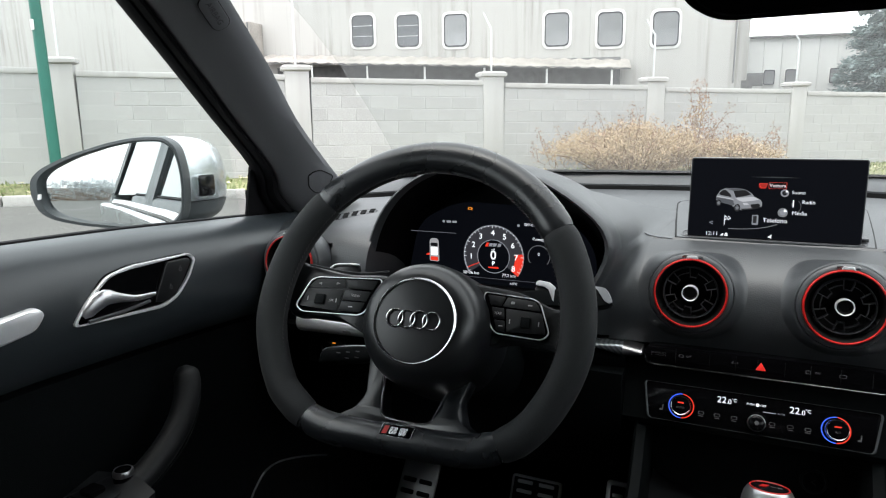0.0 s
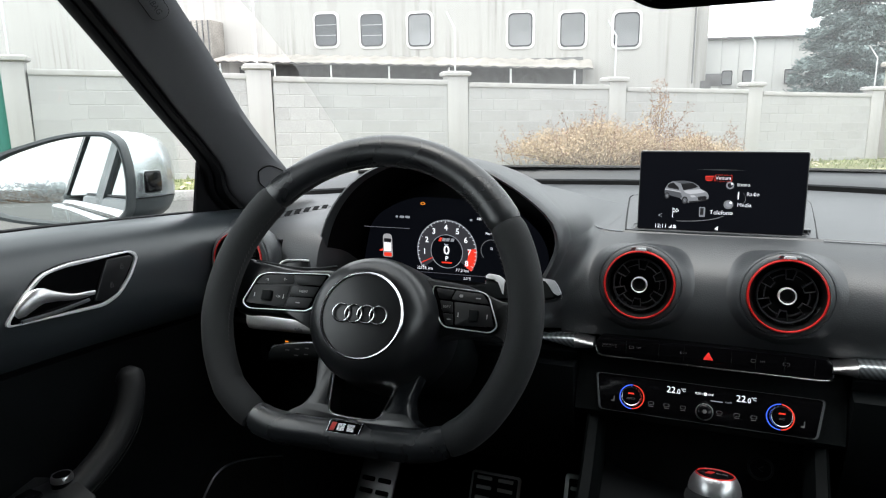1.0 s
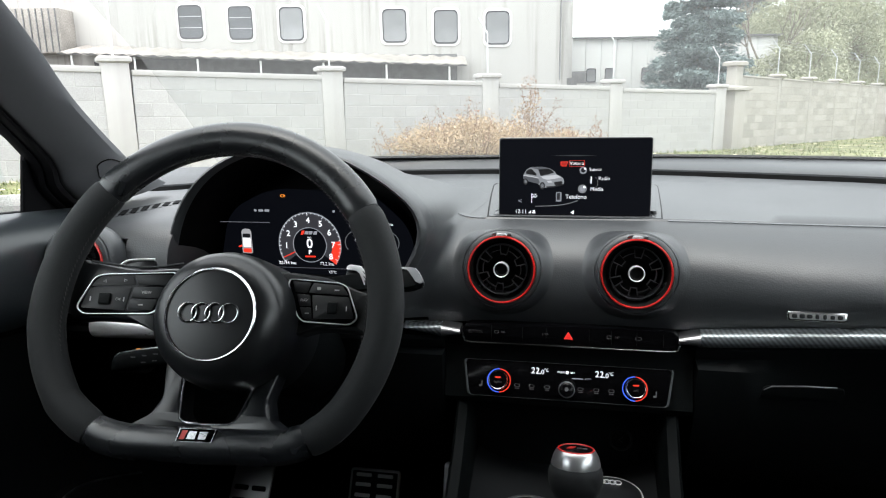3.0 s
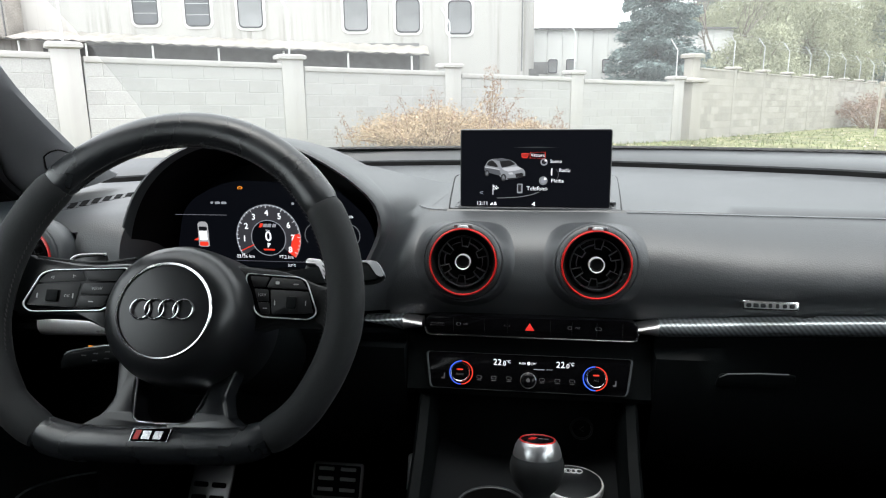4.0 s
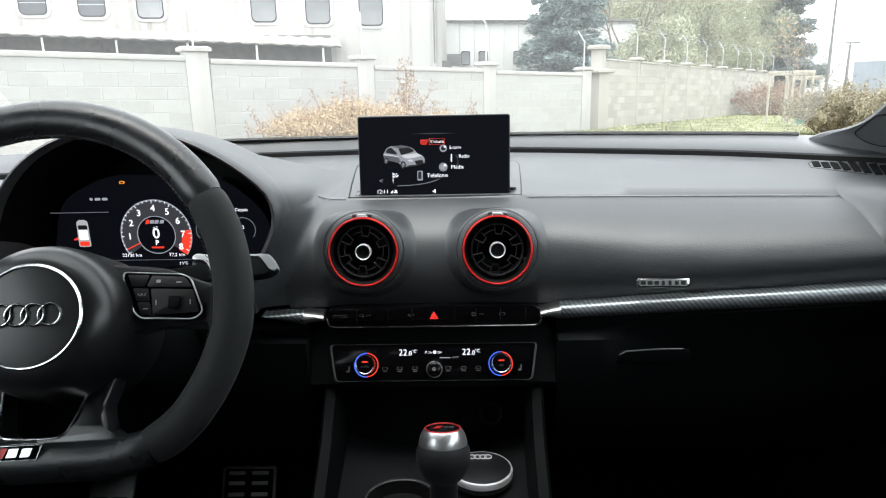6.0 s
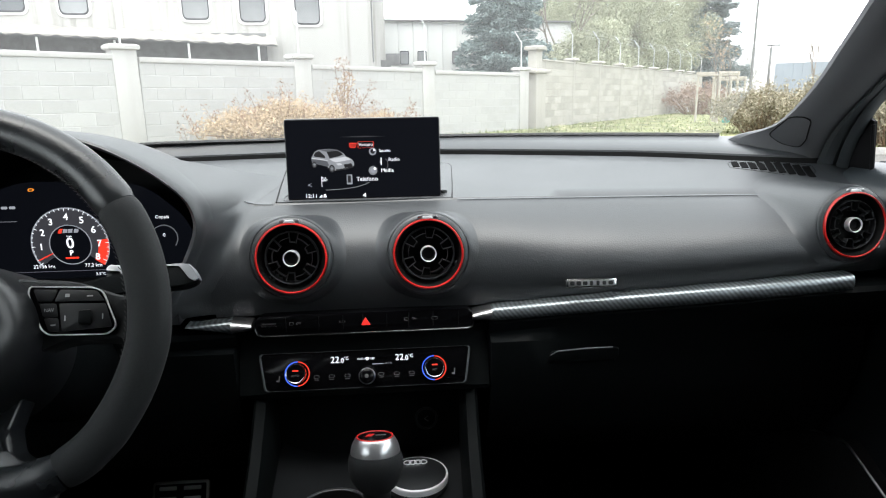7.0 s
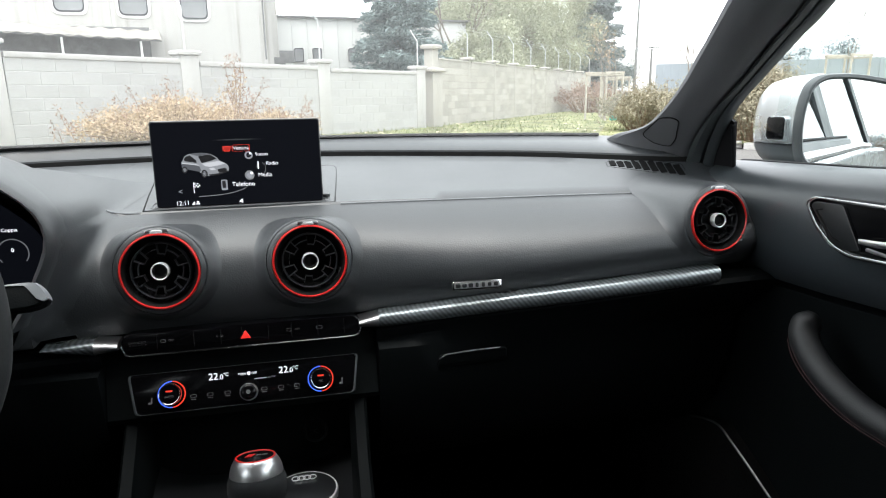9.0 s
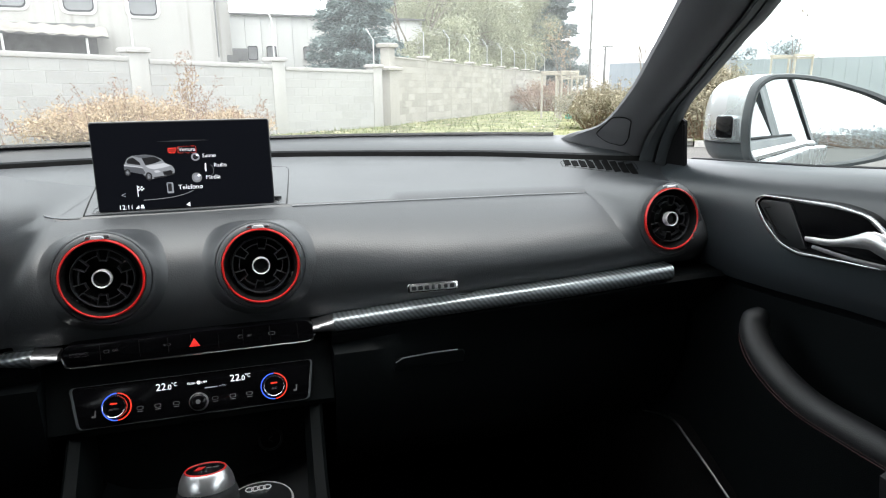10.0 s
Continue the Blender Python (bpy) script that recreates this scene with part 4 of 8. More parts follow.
for sx in (-1, 1):
    o = [(0.066, -0.035), (0.056, -0.085), (0.064, -0.105), (0.090, -0.120), (0.088, -0.132), (0.0, -0.132), (0.0, -0.113), (0.020, -0.112), (0.030, -0.102), (0.042, -0.058), (0.042, -0.035)]
    bm = plate(smooth_poly([(sx * x, y) for x, y in o][::-sx], 0.006), -0.034, -0.006, 0.005)
    for v in bm.verts:
        v.co.z -= spoke_dip(v.co.y)
    part("lower_spoke", bm, LEATHER if sx > 0 else SATIN, wheel)
e = [(-0.040, -0.058), (-0.031, -0.100), (-0.027, -0.107), (-0.018, -0.1100), (0.018, -0.1100), (0.027, -0.107), (0.031, -0.100), (0.040, -0.062)]
part("spoke_trim", tube(spline([(x, y, -0.006 - spoke_dip(y)) for x, y in e], 30), 0.0012, 8), CHROME, wheel, "thin chrome loop")
mb = pose(0.001, -0.1205, 0.0138, -4)
badge2 = part("spoke_badge", plate(smooth_poly([(-0.0195, -0.006), (0.0165, -0.006), (0.0195, 0.006), (-0.0165, 0.006)], 0.001), -0.004, 0.001, 0.0004), PIANO, wheel, "small slanted badge with silver and red bars", m=mb)
part("badge_frame", band(smooth_poly([(-0.0195, -0.006), (0.0165, -0.006), (0.0195, 0.006), (-0.0165, 0.006)], 0.001), 0.0008, 0.0005, 0.0014), CHROME, badge2)
part("red_bar", plate([(-0.0165, -0.0042), (-0.0115, -0.0042), (-0.0085, 0.0042), (-0.0135, 0.0042)], 0.001, 0.0016), RED, badge2)
for x in (-0.0045, 0.0065):
    part("silver_bar", plate([(x - 0.0042, -0.0036), (x + 0.0038, -0.0036), (x + 0.0056, 0.0036), (x - 0.0022, 0.0036)], 0.001, 0.0016), CHROME, badge2)

column = thing("steering_column", "black plastic steering column with stalks and dials", "steering column")
cm = wheel.matrix_basis.copy()
part("shroud", loft([[cm @ Vector((r * math.cos(a) * 1.15, r * math.sin(a) - 0.012, z)) for a in np.linspace(0, 2 * math.pi, 24, endpoint=False)] for r, z in ((0.050, -0.070), (0.058, -0.10), (0.062, -0.16), (0.065, -0.30))]), HARD, column)
def wiper_row(x, y0, y1, d):
    """A box-shaped section of the stalk with softened edges."""
    return [cm @ Vector((x, y, -0.088 + z)) for y, z in ((y0 + 0.002, d), (y1 - 0.003, d), (y1 - 0.0008, d - 0.001), (y1, d - 0.004), (y1, -d + 0.004), (y1 - 0.002, -d), (y0 + 0.003, -d), (y0, -d + 0.003), (y0, d - 0.002))]


wiper = part("wiper_stalk", loft([wiper_row(*r) for r in ((0.06, 0.030, 0.050, 0.008), (0.12, 0.040, 0.062, 0.010), (0.160, 0.0435, 0.0690, 0.0115), (0.180, 0.0445, 0.0692, 0.0115), (0.1885, 0.0460, 0.0690, 0.0112), (0.1925, 0.0475, 0.0660, 0.0105), (0.1970, 0.0495, 0.0585, 0.009), (0.1990, 0.0512, 0.0540, 0.006))]), HARD, column, "box-shaped wiper stalk")
part("stalk_cap", loft([[cm @ Vector((x, y, -0.088 + z)) for x, y, z in ((x - e * 0.0065, y - e * 0.0045, 0.0130), (x, y, 0.0118), (x + e * 0.0006, y + 0.0009, 0.006), (x + e * 0.0006, y + 0.0009, -0.006), (x - e * 0.002, y - 0.003, -0.006), (x - e * 0.0065, y - e * 0.0045, 0.008))]
                        for x, y, e in ((0.150, 0.0672, 0.4), (0.170, 0.0690, 0.4), (0.184, 0.0692, 0.6), (0.1895, 0.0682, 1.0), (0.1935, 0.0640, 1.1), (0.1972, 0.0575, 1.0), (0.1992, 0.0528, 0.5))]), SEAM, wiper, "grey satin edge of the stalk")
def stalk_row(x, y0, w, h):
    out = []
    for b in np.linspace(0, 2 * math.pi, 20, endpoint=False):
        c, q = math.cos(b), math.sin(b)
        out.append(cm @ Vector((x, y0 + h / 2 * math.copysign(abs(q) ** 0.5, q), -0.085 + w / 2 * math.copysign(abs(c) ** 0.5, c))))
    return out


part("cruise_stalk", loft([stalk_row(*r) for r in ((-0.04, -0.036, 0.020, 0.016), (-0.08, -0.038, 0.022, 0.020), (-0.110, -0.042, 0.024, 0.022), (-0.143, -0.048, 0.024, 0.022), (-0.151, -0.050, 0.020, 0.019), (-0.154, -0.051, 0.013, 0.013))]), HARD, column)
part("stalk_edge", tube(spline([cm @ Vector(p) for p in ((-0.080, -0.0285, -0.077), (-0.110, -0.0315, -0.076), (-0.143, -0.0375, -0.076), (-0.151, -0.042, -0.077))], 12), 0.0008, 6), ALU, column)
for k in range(5):
    p = cm @ Vector((-0.100 - 0.013 * (k % 3), -0.038 - 0.0075 * (k // 3) - 0.0022 * (k % 3), -0.0722))
    part("stalk_mark", box((0, 0, 0), (0.005, 0.0012, 0.001), m=Matrix.Translation(p) @ cm.to_3x3().to_4x4()), PRINT, column)
lights = thing("light_switch", "round black light switch on the knee panel", "switch", m=face_frame(-0.655, 0.862, 0.772, 4))
part("plate", plate(rrect(0.07, 0.045, 0.01), -0.006, 0.003, 0.002), SATIN, lights)
part("dial", lathe([(0.016, 0.0), (0.0155, 0.010), (0.013, 0.012), (0.0001, 0.012)], seg=28), PIANO, lights)
part("dial_mark", box((0, 0.008, 0.0125), (0.0014, 0.008, 0.001)), PRINT, lights)
part("lamp", box((0.018, 0.016, 0.0035), (0.006, 0.002, 0.001)), O_GLOW, lights)

# ---- instrument binnacle ----
binnacle = thing("instrument_binnacle", "domed black instrument hood over a digital display", "instrument cluster")
BX = -0.372


LIP = spline([(0.80, -0.105), (0.846, -0.072), (0.885, -0.0475), (0.910, -0.0300), (0.9365, -0.0150), (0.962, 0.003), (0.985, 0.0145), (1.0097, 0.0185), (1.0324, 0.0125), (1.060, 0.0035), (1.080, 0.0), (1.11, 0.0)], 60)


def lip_shift(z, y=0.84):
    """How far the right edge of the hood's mouth swells (above) or draws in (below), fading behind the lip."""
    d = float(np.interp(z, [q[0] for q in LIP], [q[1] for q in LIP]))
    return d * (1 - min(1.0, max(0.0, (y - 0.87) / 0.09))) if d > 0 else d


def arch(y, w, zt, zb, lean=0.0, n=44, wide=0.0):
    out = []
    for i in range(n):
        a = math.pi * (-0.012 + 1.072 * i / (n - 1))
        c, s = math.cos(a), math.sin(a)
        z = zb + (zt - zb) * (max(s, 0) ** 0.86 if s > 0 else s)
        out.append((BX + (w + (wide if c > 0 else 0)) * (1 if c > 0 else -1) * abs(c) ** 0.92 + (lip_shift(z, y) if c > 0 else 0), y + lean * max(s, 0), z))
    return out


hood = [arch(0.985, 0.168, 1.048, 0.885), arch(0.945, 0.174, 1.068, 0.885), arch(0.89, 0.178, 1.079, 0.885), arch(0.850, 0.180, 1.0850, 0.885), arch(0.842, 0.1825, 1.0880, 0.885), arch(0.838, 0.1865, 1.0905, 0.885), arch(0.840, 0.190, 1.0925, 0.885)]
OUTER = [(0.850, 0.1925, 0.002, 1.0935), (0.868, 0.1945, 0.004, 1.0930), (0.885, 0.196, 0.005, 1.0920), (0.900, 0.197, 0.006, 1.0908), (0.915, 0.199, 0.007, 1.0890), (0.935, 0.202, 0.006, 1.0856), (0.958, 0.205, 0.005, 1.0810),
         (0.99, 0.204, 0.007, 1.0720), (1.05, 0.188, 0.012, 1.0500), (1.15, 0.150, 0.030, 1.0100), (1.26, 0.10, 0.06, 0.970), (1.30, 0.09, 0.06, 0.94)]
for y, w, wide, zt in OUTER:
    hood.append(arch(y, w, zt, 0.885, wide=wide))


def hood_z(x, y):
    w, wide, zt = (float(np.interp(y, [r[0] for r in OUTER], [r[k] for r in OUTER])) for k in (1, 2, 3))
    c = abs(x - BX) / (w + (wide if x > BX else 0))
    return 0.885 + (zt - 0.885) * max(0.0, 1 - c ** (2 / 0.92)) ** 0.43 if c < 1 else 0.885 - 2.0 * (c - 1)


def dash_z(x, y):
    yc, zc, yt, zt, ye, ze, ys = dash_at(x)
    if x < BX:
        return cheek_z(x, y) if y > yt + 0.002 else 0.80
    if y >= yc + 0.006:
        return top_z(x, y)
    f = (y - yt - 0.002) / (yc - yt - 0.002)
    return zt + 0.012 + (zc - zt - 0.012) * f ** (1 / bulge(zt)) if f > 0 else 0.80


def fillet(side):
    """The soft hollow in which the hood runs out into the dashboard."""
    loops = []
    for y in np.linspace(0.893 if side < 0 else 0.93, 1.125, 48):
        k = 0.062 * min(1.0, (1.13 - y) / 0.10)
        xs = BX + side * np.linspace(0.10, 0.40, 500)
        hz, dz = np.array([hood_z(x, y) for x in xs]), np.array([dash_z(x, y) for x in xs[::10]])
        dz = np.interp(np.arange(500), np.arange(0, 500, 10), dz)
        h = np.clip(k - np.abs(hz - dz), 0, None)
        z = np.maximum(hz, dz) + h * h / (4 * k)
        on = np.where(h > 0)[0]
        if len(on) < 4:
            continue
        a, b = max(0, on[0] - 2), min(499, on[-1] + 2)
        px, pz = xs[a:b + 1], z[a:b + 1]
        arc = np.concatenate([[0], np.cumsum(np.hypot(np.diff(px), np.diff(pz)))])
        r = []
        for s in np.linspace(0, arc[-1], 22):
            e = min(s, arc[-1] - s) / arc[-1]
            r.append((float(np.interp(s, arc, px)), y, float(np.interp(s, arc, pz)) + 0.0008 * min(1.0, e / 0.10) - 0.0006))
        loops.append(r)
    part("hood_fillet", loft(loops, ring=False), SOFT, binnacle)


def flank():
    """The hood's right cheek, sweeping from its lip back into the dashboard face, down to the inlay and up on to the pad."""
    rows = []
    yc, zc = dash_at(-0.150)[:2]
    steps = [(z, 0.0) for z in np.linspace(0.846, 0.9755, 30)] + [(0.9755 + 0.085 * u, u) for u in np.linspace(0.06, 1.0, 18)]
    for z, u in steps:
        k = max(0.0, (z - 0.885) / 0.2085) ** (1 / 0.86)
        drop = max(0.0, 0.885 - z)
        a = Vector((BX + 0.1915 * (1 - k * k) ** 0.46 + lip_shift(z), 0.846 + 0.5 * drop, z))
        p1 = a + Vector((0.021 * (1 - 0.5 * u), 0.052 + 0.03 * u, 0)) * (1 - 4 * drop)
        if u:
            y = yc + 0.004 + 0.17 * u
            b = Vector((-0.150 + 0.03 * u, y, top_z(-0.150 + 0.03 * u, y) + 0.0003))
            p2 = b + Vector((-0.030 - 0.03 * u, 0, 0.0015))
        else:
            b = Vector((-0.150, face_y(-0.150, z) + 0.0008, z))
            p2 = Vector((-0.172, face_y(-0.172, z) - 0.0015, z))
        rows.append([a * (1 - t) ** 3 + p1 * 3 * t * (1 - t) ** 2 + p2 * 3 * t * t * (1 - t) + b * t ** 3 for t in np.linspace(0, 1, 18)])
    part("hood_flank", loft(rows, ring=False), SOFT, binnacle, sharp=70)


flank()
# The same painted lit edge, thinning out as it climbs.
part("pad_seam", tube(spline([(-0.1225, 0.9822, 0.9775), (-0.1413, 0.9820, 0.9783), (-0.1574, 0.9850, 0.9806), (-0.1688, 0.9855, 0.9855), (-0.1782, 0.9790, 0.9940), (-0.1875, 0.9744, 1.0045), (-0.1973, 0.9718, 1.0152)], 30), [0.0012] * 16 + [0.0011, 0.0011, 0.0010, 0.0010, 0.0009, 0.0009, 0.0008, 0.0008, 0.0007, 0.0006, 0.0005, 0.0004, 0.0003, 0.0002], 8), SEAM, binnacle, "fine seam curving up beside the hood, pale for its lit edge")
fillet(1)
fillet(-1)
part("hood", loft(hood[3:], ring=False), SOFT, binnacle, "grained black hood")
part("hood_lining", loft(hood[:4], ring=False), FLOCK, binnacle, "matt black hood lining")
part("back_wall", loft([arch(0.984, 0.170, 1.050, 0.885), arch(0.996, 0.170, 1.050, 0.885)]), VOID, binnacle)
part("lower_lip", loft([[(x, 0.842, 0.890), (x, 0.835, 0.882), (x, 0.85, 0.868), (x, 0.96, 0.868), (x, 0.96, 0.892)] for x in np.linspace(BX - 0.165, BX + 0.128, 8)]), HARD, binnacle)
CX, CY, CZ = -0.386, 0.945, 0.9435
dm = face_frame(CX, CY, CZ, 0)
part("display_glass", plate(smooth_poly([(-0.155, -0.060), (0.165, -0.060), (0.160, 0.02), (0.10, 0.075), (-0.06, 0.080), (-0.13, 0.045)], 0.03, 6), -0.004, 0.0, 0.0, dm), SCREEN, binnacle, "dark digital display")


def dpart(name, bm, mat, label="", sub=None):
    return part(name, bm, mat, sub or binnacle, label, m=dm if sub is None else None)


tacho = dpart("rev_counter", disc_ring(0.0445, 0.0462, -35, 215, 0.0008, 0.0012, 60), D_GLOW, "lit rev counter ring")
dpart("inner_ring", disc_ring(0.0240, 0.0250, 0, 360, 0.0008, 0.0012, 48), D_GLOW, sub=tacho)
dpart("dial_floor", disc_ring(0.0252, 0.0443, -35, 215, 0.0004, 0.0006, 60), glow("dial_grey", (0.05, 0.05, 0.06), 0.6), sub=tacho)
dpart("red_zone", disc_ring(0.0330, 0.0458, -36, 8, 0.0008, 0.0012, 16), R_GLOW, "red zone", sub=tacho)
for k, a in enumerate((212, 183, 153, 124, 91, 60, 31, 1, -28)):
    if k:
        lettering("numeral", str(k), 0.0115, W_GLOW, tacho, 0.0345 * math.cos(radians(a)), 0.0345 * math.sin(radians(a)), 0.0014, bold=0.0002)
for k in range(33):
    a = radians(212 - k * 7.5)
    bm = bmesh.new()
    L = 0.004 if k % 4 == 0 else 0.002
    add_box(bm, (0.0455 - L / 2, 0, 0.0014), (L, 0.0006, 0.0003), pose(0, 0, 0, 0, 0, math.degrees(a)))
    part("tick", bm, W_GLOW, tacho)
bm = bmesh.new()
add_box(bm, (0.034, 0, 0.0016), (0.020, 0.0013, 0.0004), pose(0, 0, 0, 0, 0, 205))
part("needle", bm, R_GLOW, tacho)
lettering("numeral", "0", 0.0190, W_GLOW, tacho, 0, 0.0015, 0.0014, bold=0.0003)
lettering("letter", "P", 0.0090, W_GLOW, tacho, 0, -0.0105, 0.0014, bold=0.0002)
lettering("word", "km/h", 0.0032, W_GLOW, tacho, 0, 0.0105, 0.0014)
bar("mode_bar", tacho, 0, -0.0165, 0.016, 0.0022, R_GLOW, 0.001, 0.0014)
part("red_bar", plate([(-0.0125, 0.0145), (-0.0085, 0.0145), (-0.0065, 0.0200), (-0.0105, 0.0200)], 0.001, 0.0014), R_GLOW, tacho)
for x in (-0.004, 0.002, 0.009):
    part("silver_bar", plate([(x - 0.0030, 0.0150), (x + 0.002, 0.0150), (x + 0.0034, 0.0195), (x - 0.0016, 0.0195)], 0.001, 0.0014), D_GLOW, tacho)


tacho.scale = (1.09, 1.09, 1.0)
tacho.location.z -= 0.0055


def dtext(body, x, z, size, mat=W_GLOW, align="CENTER"):
    lettering("word", body, size, mat, binnacle, x - CX, z - CZ, 0.0014, align, m=dm)


dtext("22136 km", -0.424, 0.909, 0.0070)
dtext("77,2 km", -0.360, 0.909, 0.0070)
dtext("300 km", -0.327, 0.992, 0.0058)
dtext("3,5°C", -0.352, 0.8965, 0.0055)
dtext("Potenza", -0.312, 0.970, 0.0062)
dtext("Coppia", -0.263, 0.972, 0.0062)
dtext("0", -0.312, 0.947, 0.0070)
dtext("0", -0.263, 0.947, 0.0070)
for x in (-0.312, -0.263):
    dpart("small_gauge", disc_ring(0.0165, 0.0178, -40, 220, 0.0008, 0.0012, 30), glow("gauge_grey", (0.2, 0.21, 0.23), 0.5)).matrix_basis = dm @ pose(x - CX, 0.0, 0)
for x, w in ((-0.471, 0.004), (-0.462, 0.008), (-0.452, 0.008), (-0.345, 0.004)):
    bar("readout_bar", binnacle, x - CX, 0.990 - CZ, w, 0.0036, D_GLOW, 0.001, 0.0013, m=dm)
bar("divider", binnacle, -0.490 - CX, 0.9715 - CZ, 0.082, 0.0008, glow("line_grey", (0.25, 0.26, 0.3), 0.5), 0.001, 0.0013, m=dm)
bar("lower_line", binnacle, -0.40 - CX, 0.902 - CZ, 0.20, 0.0007, glow("line_grey_low", (0.2, 0.2, 0.24), 0.4), 0.001, 0.0013, m=dm)
em = dm @ pose(-0.425 - CX, 1.0125 - CZ, 0) @ Matrix.Diagonal((0.78, 0.68, 1, 1))
part("engine_lamp", plate(smooth_poly([(-0.0045, -0.0026), (0.003, -0.0026), (0.0052, -0.0005), (0.0050, 0.0018), (0.002, 0.0034), (-0.0032, 0.0034), (-0.0052, 0.001)], 0.001), 0.0006, 0.0012), O_GLOW, binnacle, "amber warning lamp", m=em)
part("engine_lamp_core", plate(smooth_poly([(-0.0030, -0.0013), (0.002, -0.0013), (0.0030, 0.0005), (0.001, 0.0018), (-0.002, 0.0018)], 0.0006), 0.0012, 0.0015), SCREEN, binnacle, m=em)
cmn = dm @ pose(-0.489 - CX, -0.003, 0)
ci = part("car_symbol", plate(smooth_poly([(-0.0085, -0.018), (0.0085, -0.018), (0.0080, 0.017), (0.0045, 0.0205), (-0.0045, 0.0205), (-0.0080, 0.017)], 0.003), 0.0006, 0.0012), glow("symbol_grey", (0.45, 0.45, 0.47), 0.7), binnacle, "small lit car symbol", m=cmn)
part("symbol_windscreen", plate(rrect(0.013, 0.006, 0.002, 2, 0, 0.010), 0.0012, 0.0014), CARK, ci)
part("symbol_roof", plate(rrect(0.0125, 0.014, 0.001, 2, 0, -0.001), 0.0012, 0.0014), W_GLOW, ci)
part("symbol_tail", plate(rrect(0.014, 0.0065, 0.002, 2, 0, -0.0135), 0.0012, 0.0014), R_GLOW, ci)
part("symbol_door", plate([(-0.0085, -0.004), (-0.015, -0.007), (-0.0140, -0.0085), (-0.0085, -0.008)], 0.0012, 0.0014), R_GLOW, ci)


# ---- console, selector, pedals ----
console = thing("centre_console", "black centre console between the footwells", "centre console")
for sx in (-1, 1):
    loops = []
    for y, z, x in ((0.935, 0.735, 0.143), (0.88, 0.728, 0.139), (0.80, 0.690, 0.134), (0.72, 0.655, 0.131), (0.60, 0.635, 0.132), (0.40, 0.625, 0.128), (0.15, 0.62, 0.125)):
        loops.append([(sx * (x + 0.012), y, 0.30), (sx * (x + 0.012), y, z - 0.006), (sx * (x + 0.008), y, z), (sx * (x - 0.004), y, z - 0.004), (sx * (x - 0.012), y, z - 0.03), (sx * (x - 0.014), y, 0.30)])
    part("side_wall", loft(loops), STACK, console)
part("tray", loft([[(x, y, 0.612 + 0.02 * (abs(x) / 0.13) ** 4) for x in np.linspace(-0.128, 0.128, 16)] + [(0.128, y, 0.55), (-0.128, y, 0.55)] for y in np.linspace(0.95, 0.15, 10)]), SATIN, console)
cup = thing("cup_holder", "round black cup holder with a thin chrome rim", "cup holder", m=pose(-0.040, 0.768, 0.632) @ Matrix.Scale(0.90, 4))
part("rim", lathe([(0.052, -0.012), (0.0515, 0.002), (0.0495, 0.0035), (0.0470, 0.002), (0.0462, -0.03)], seg=48), SATIN, cup)
part("chrome_rim", lathe([(0.0502, 0.0025), (0.0496, 0.0042), (0.0484, 0.0042), (0.0478, 0.0025)], seg=48), ALU, cup)
part("well", lathe([(0.047, 0.001), (0.044, -0.017), (0.0001, -0.0178)], seg=40), VOID, cup)
ash = thing("ashtray_lid", "round black lid with chrome edge and raised chrome rings", "ashtray", m=pose(0.064, 0.832, 0.634) @ Matrix.Scale(0.82, 4))
part("lid", lathe([(0.050, -0.014), (0.050, 0.0), (0.0485, 0.003), (0.0455, 0.0045), (0.0001, 0.0052)], seg=48), SATIN, ash)
part("edge", lathe([(0.0505, -0.006), (0.0508, 0.0012), (0.0497, 0.0038), (0.0470, 0.0046)], seg=56), SILVER, ash)
for k in range(4):
    part("emblem_ring", loft([[Vector((-0.0145 + 0.0088 * k + (0.0058 + 0.0009 * math.cos(b)) * math.cos(a), 0.030 + (0.0058 + 0.0009 * math.cos(b)) * math.sin(a), 0.0056 + 0.0010 * math.sin(b))) for b in np.linspace(0, 2 * math.pi, 6, endpoint=False)]
                               for a in np.linspace(0, 2 * math.pi, 24, endpoint=False)], True, False, True), SILVER, ash)
gear = thing("gear_selector", "gear selector with chrome collar and suede ball grip", "gear lever", m=pose(0.0155, 0.704, 0.612, -13))
part("boot", lathe([(0.050, 0.000), (0.042, 0.008), (0.030, 0.015), (0.020, 0.024), (0.0165, 0.034)], seg=36), LEATHER, gear)
part("stem", lathe([(0.0165, 0.030), (0.0160, 0.088), (0.018, 0.092)], seg=28), SATIN, gear)
part("grip", lathe([(0.0175, 0.080), (0.0235, 0.086), (0.0290, 0.096), (0.0315, 0.106), (0.0312, 0.115), (0.0290, 0.1225), (0.0270, 0.1245)], seg=44), SUEDE, gear, "dark suede ball grip")
part("collar", lathe([(0.0282, 0.1225), (0.0280, 0.1265), (0.0262, 0.1335), (0.0228, 0.1395), (0.0212, 0.1412), (0.0205, 0.1405)], seg=48), SATINAL, gear, "satin metal collar")
part("cap_ring", lathe([(0.0214, 0.1402), (0.0210, 0.1420), (0.0198, 0.1424), (0.0192, 0.1415)], seg=48), RED, gear, "thin red ring")
part("cap", lathe([(0.0194, 0.1395), (0.0192, 0.1415), (0.0001, 0.1424)], seg=40), PIANO, gear)
part("red_bar", plate([(-0.011, -0.004), (-0.004, -0.004), (0.0, 0.005), (-0.007, 0.005)], 0.1420, 0.1428), RED, gear)
for x in (0.0035, 0.010):
    part("grey_bar", plate(rrect(0.0055, 0.0022, 0.0005, 2, x, 0.0005), 0.1420, 0.1426), PRINT, gear)


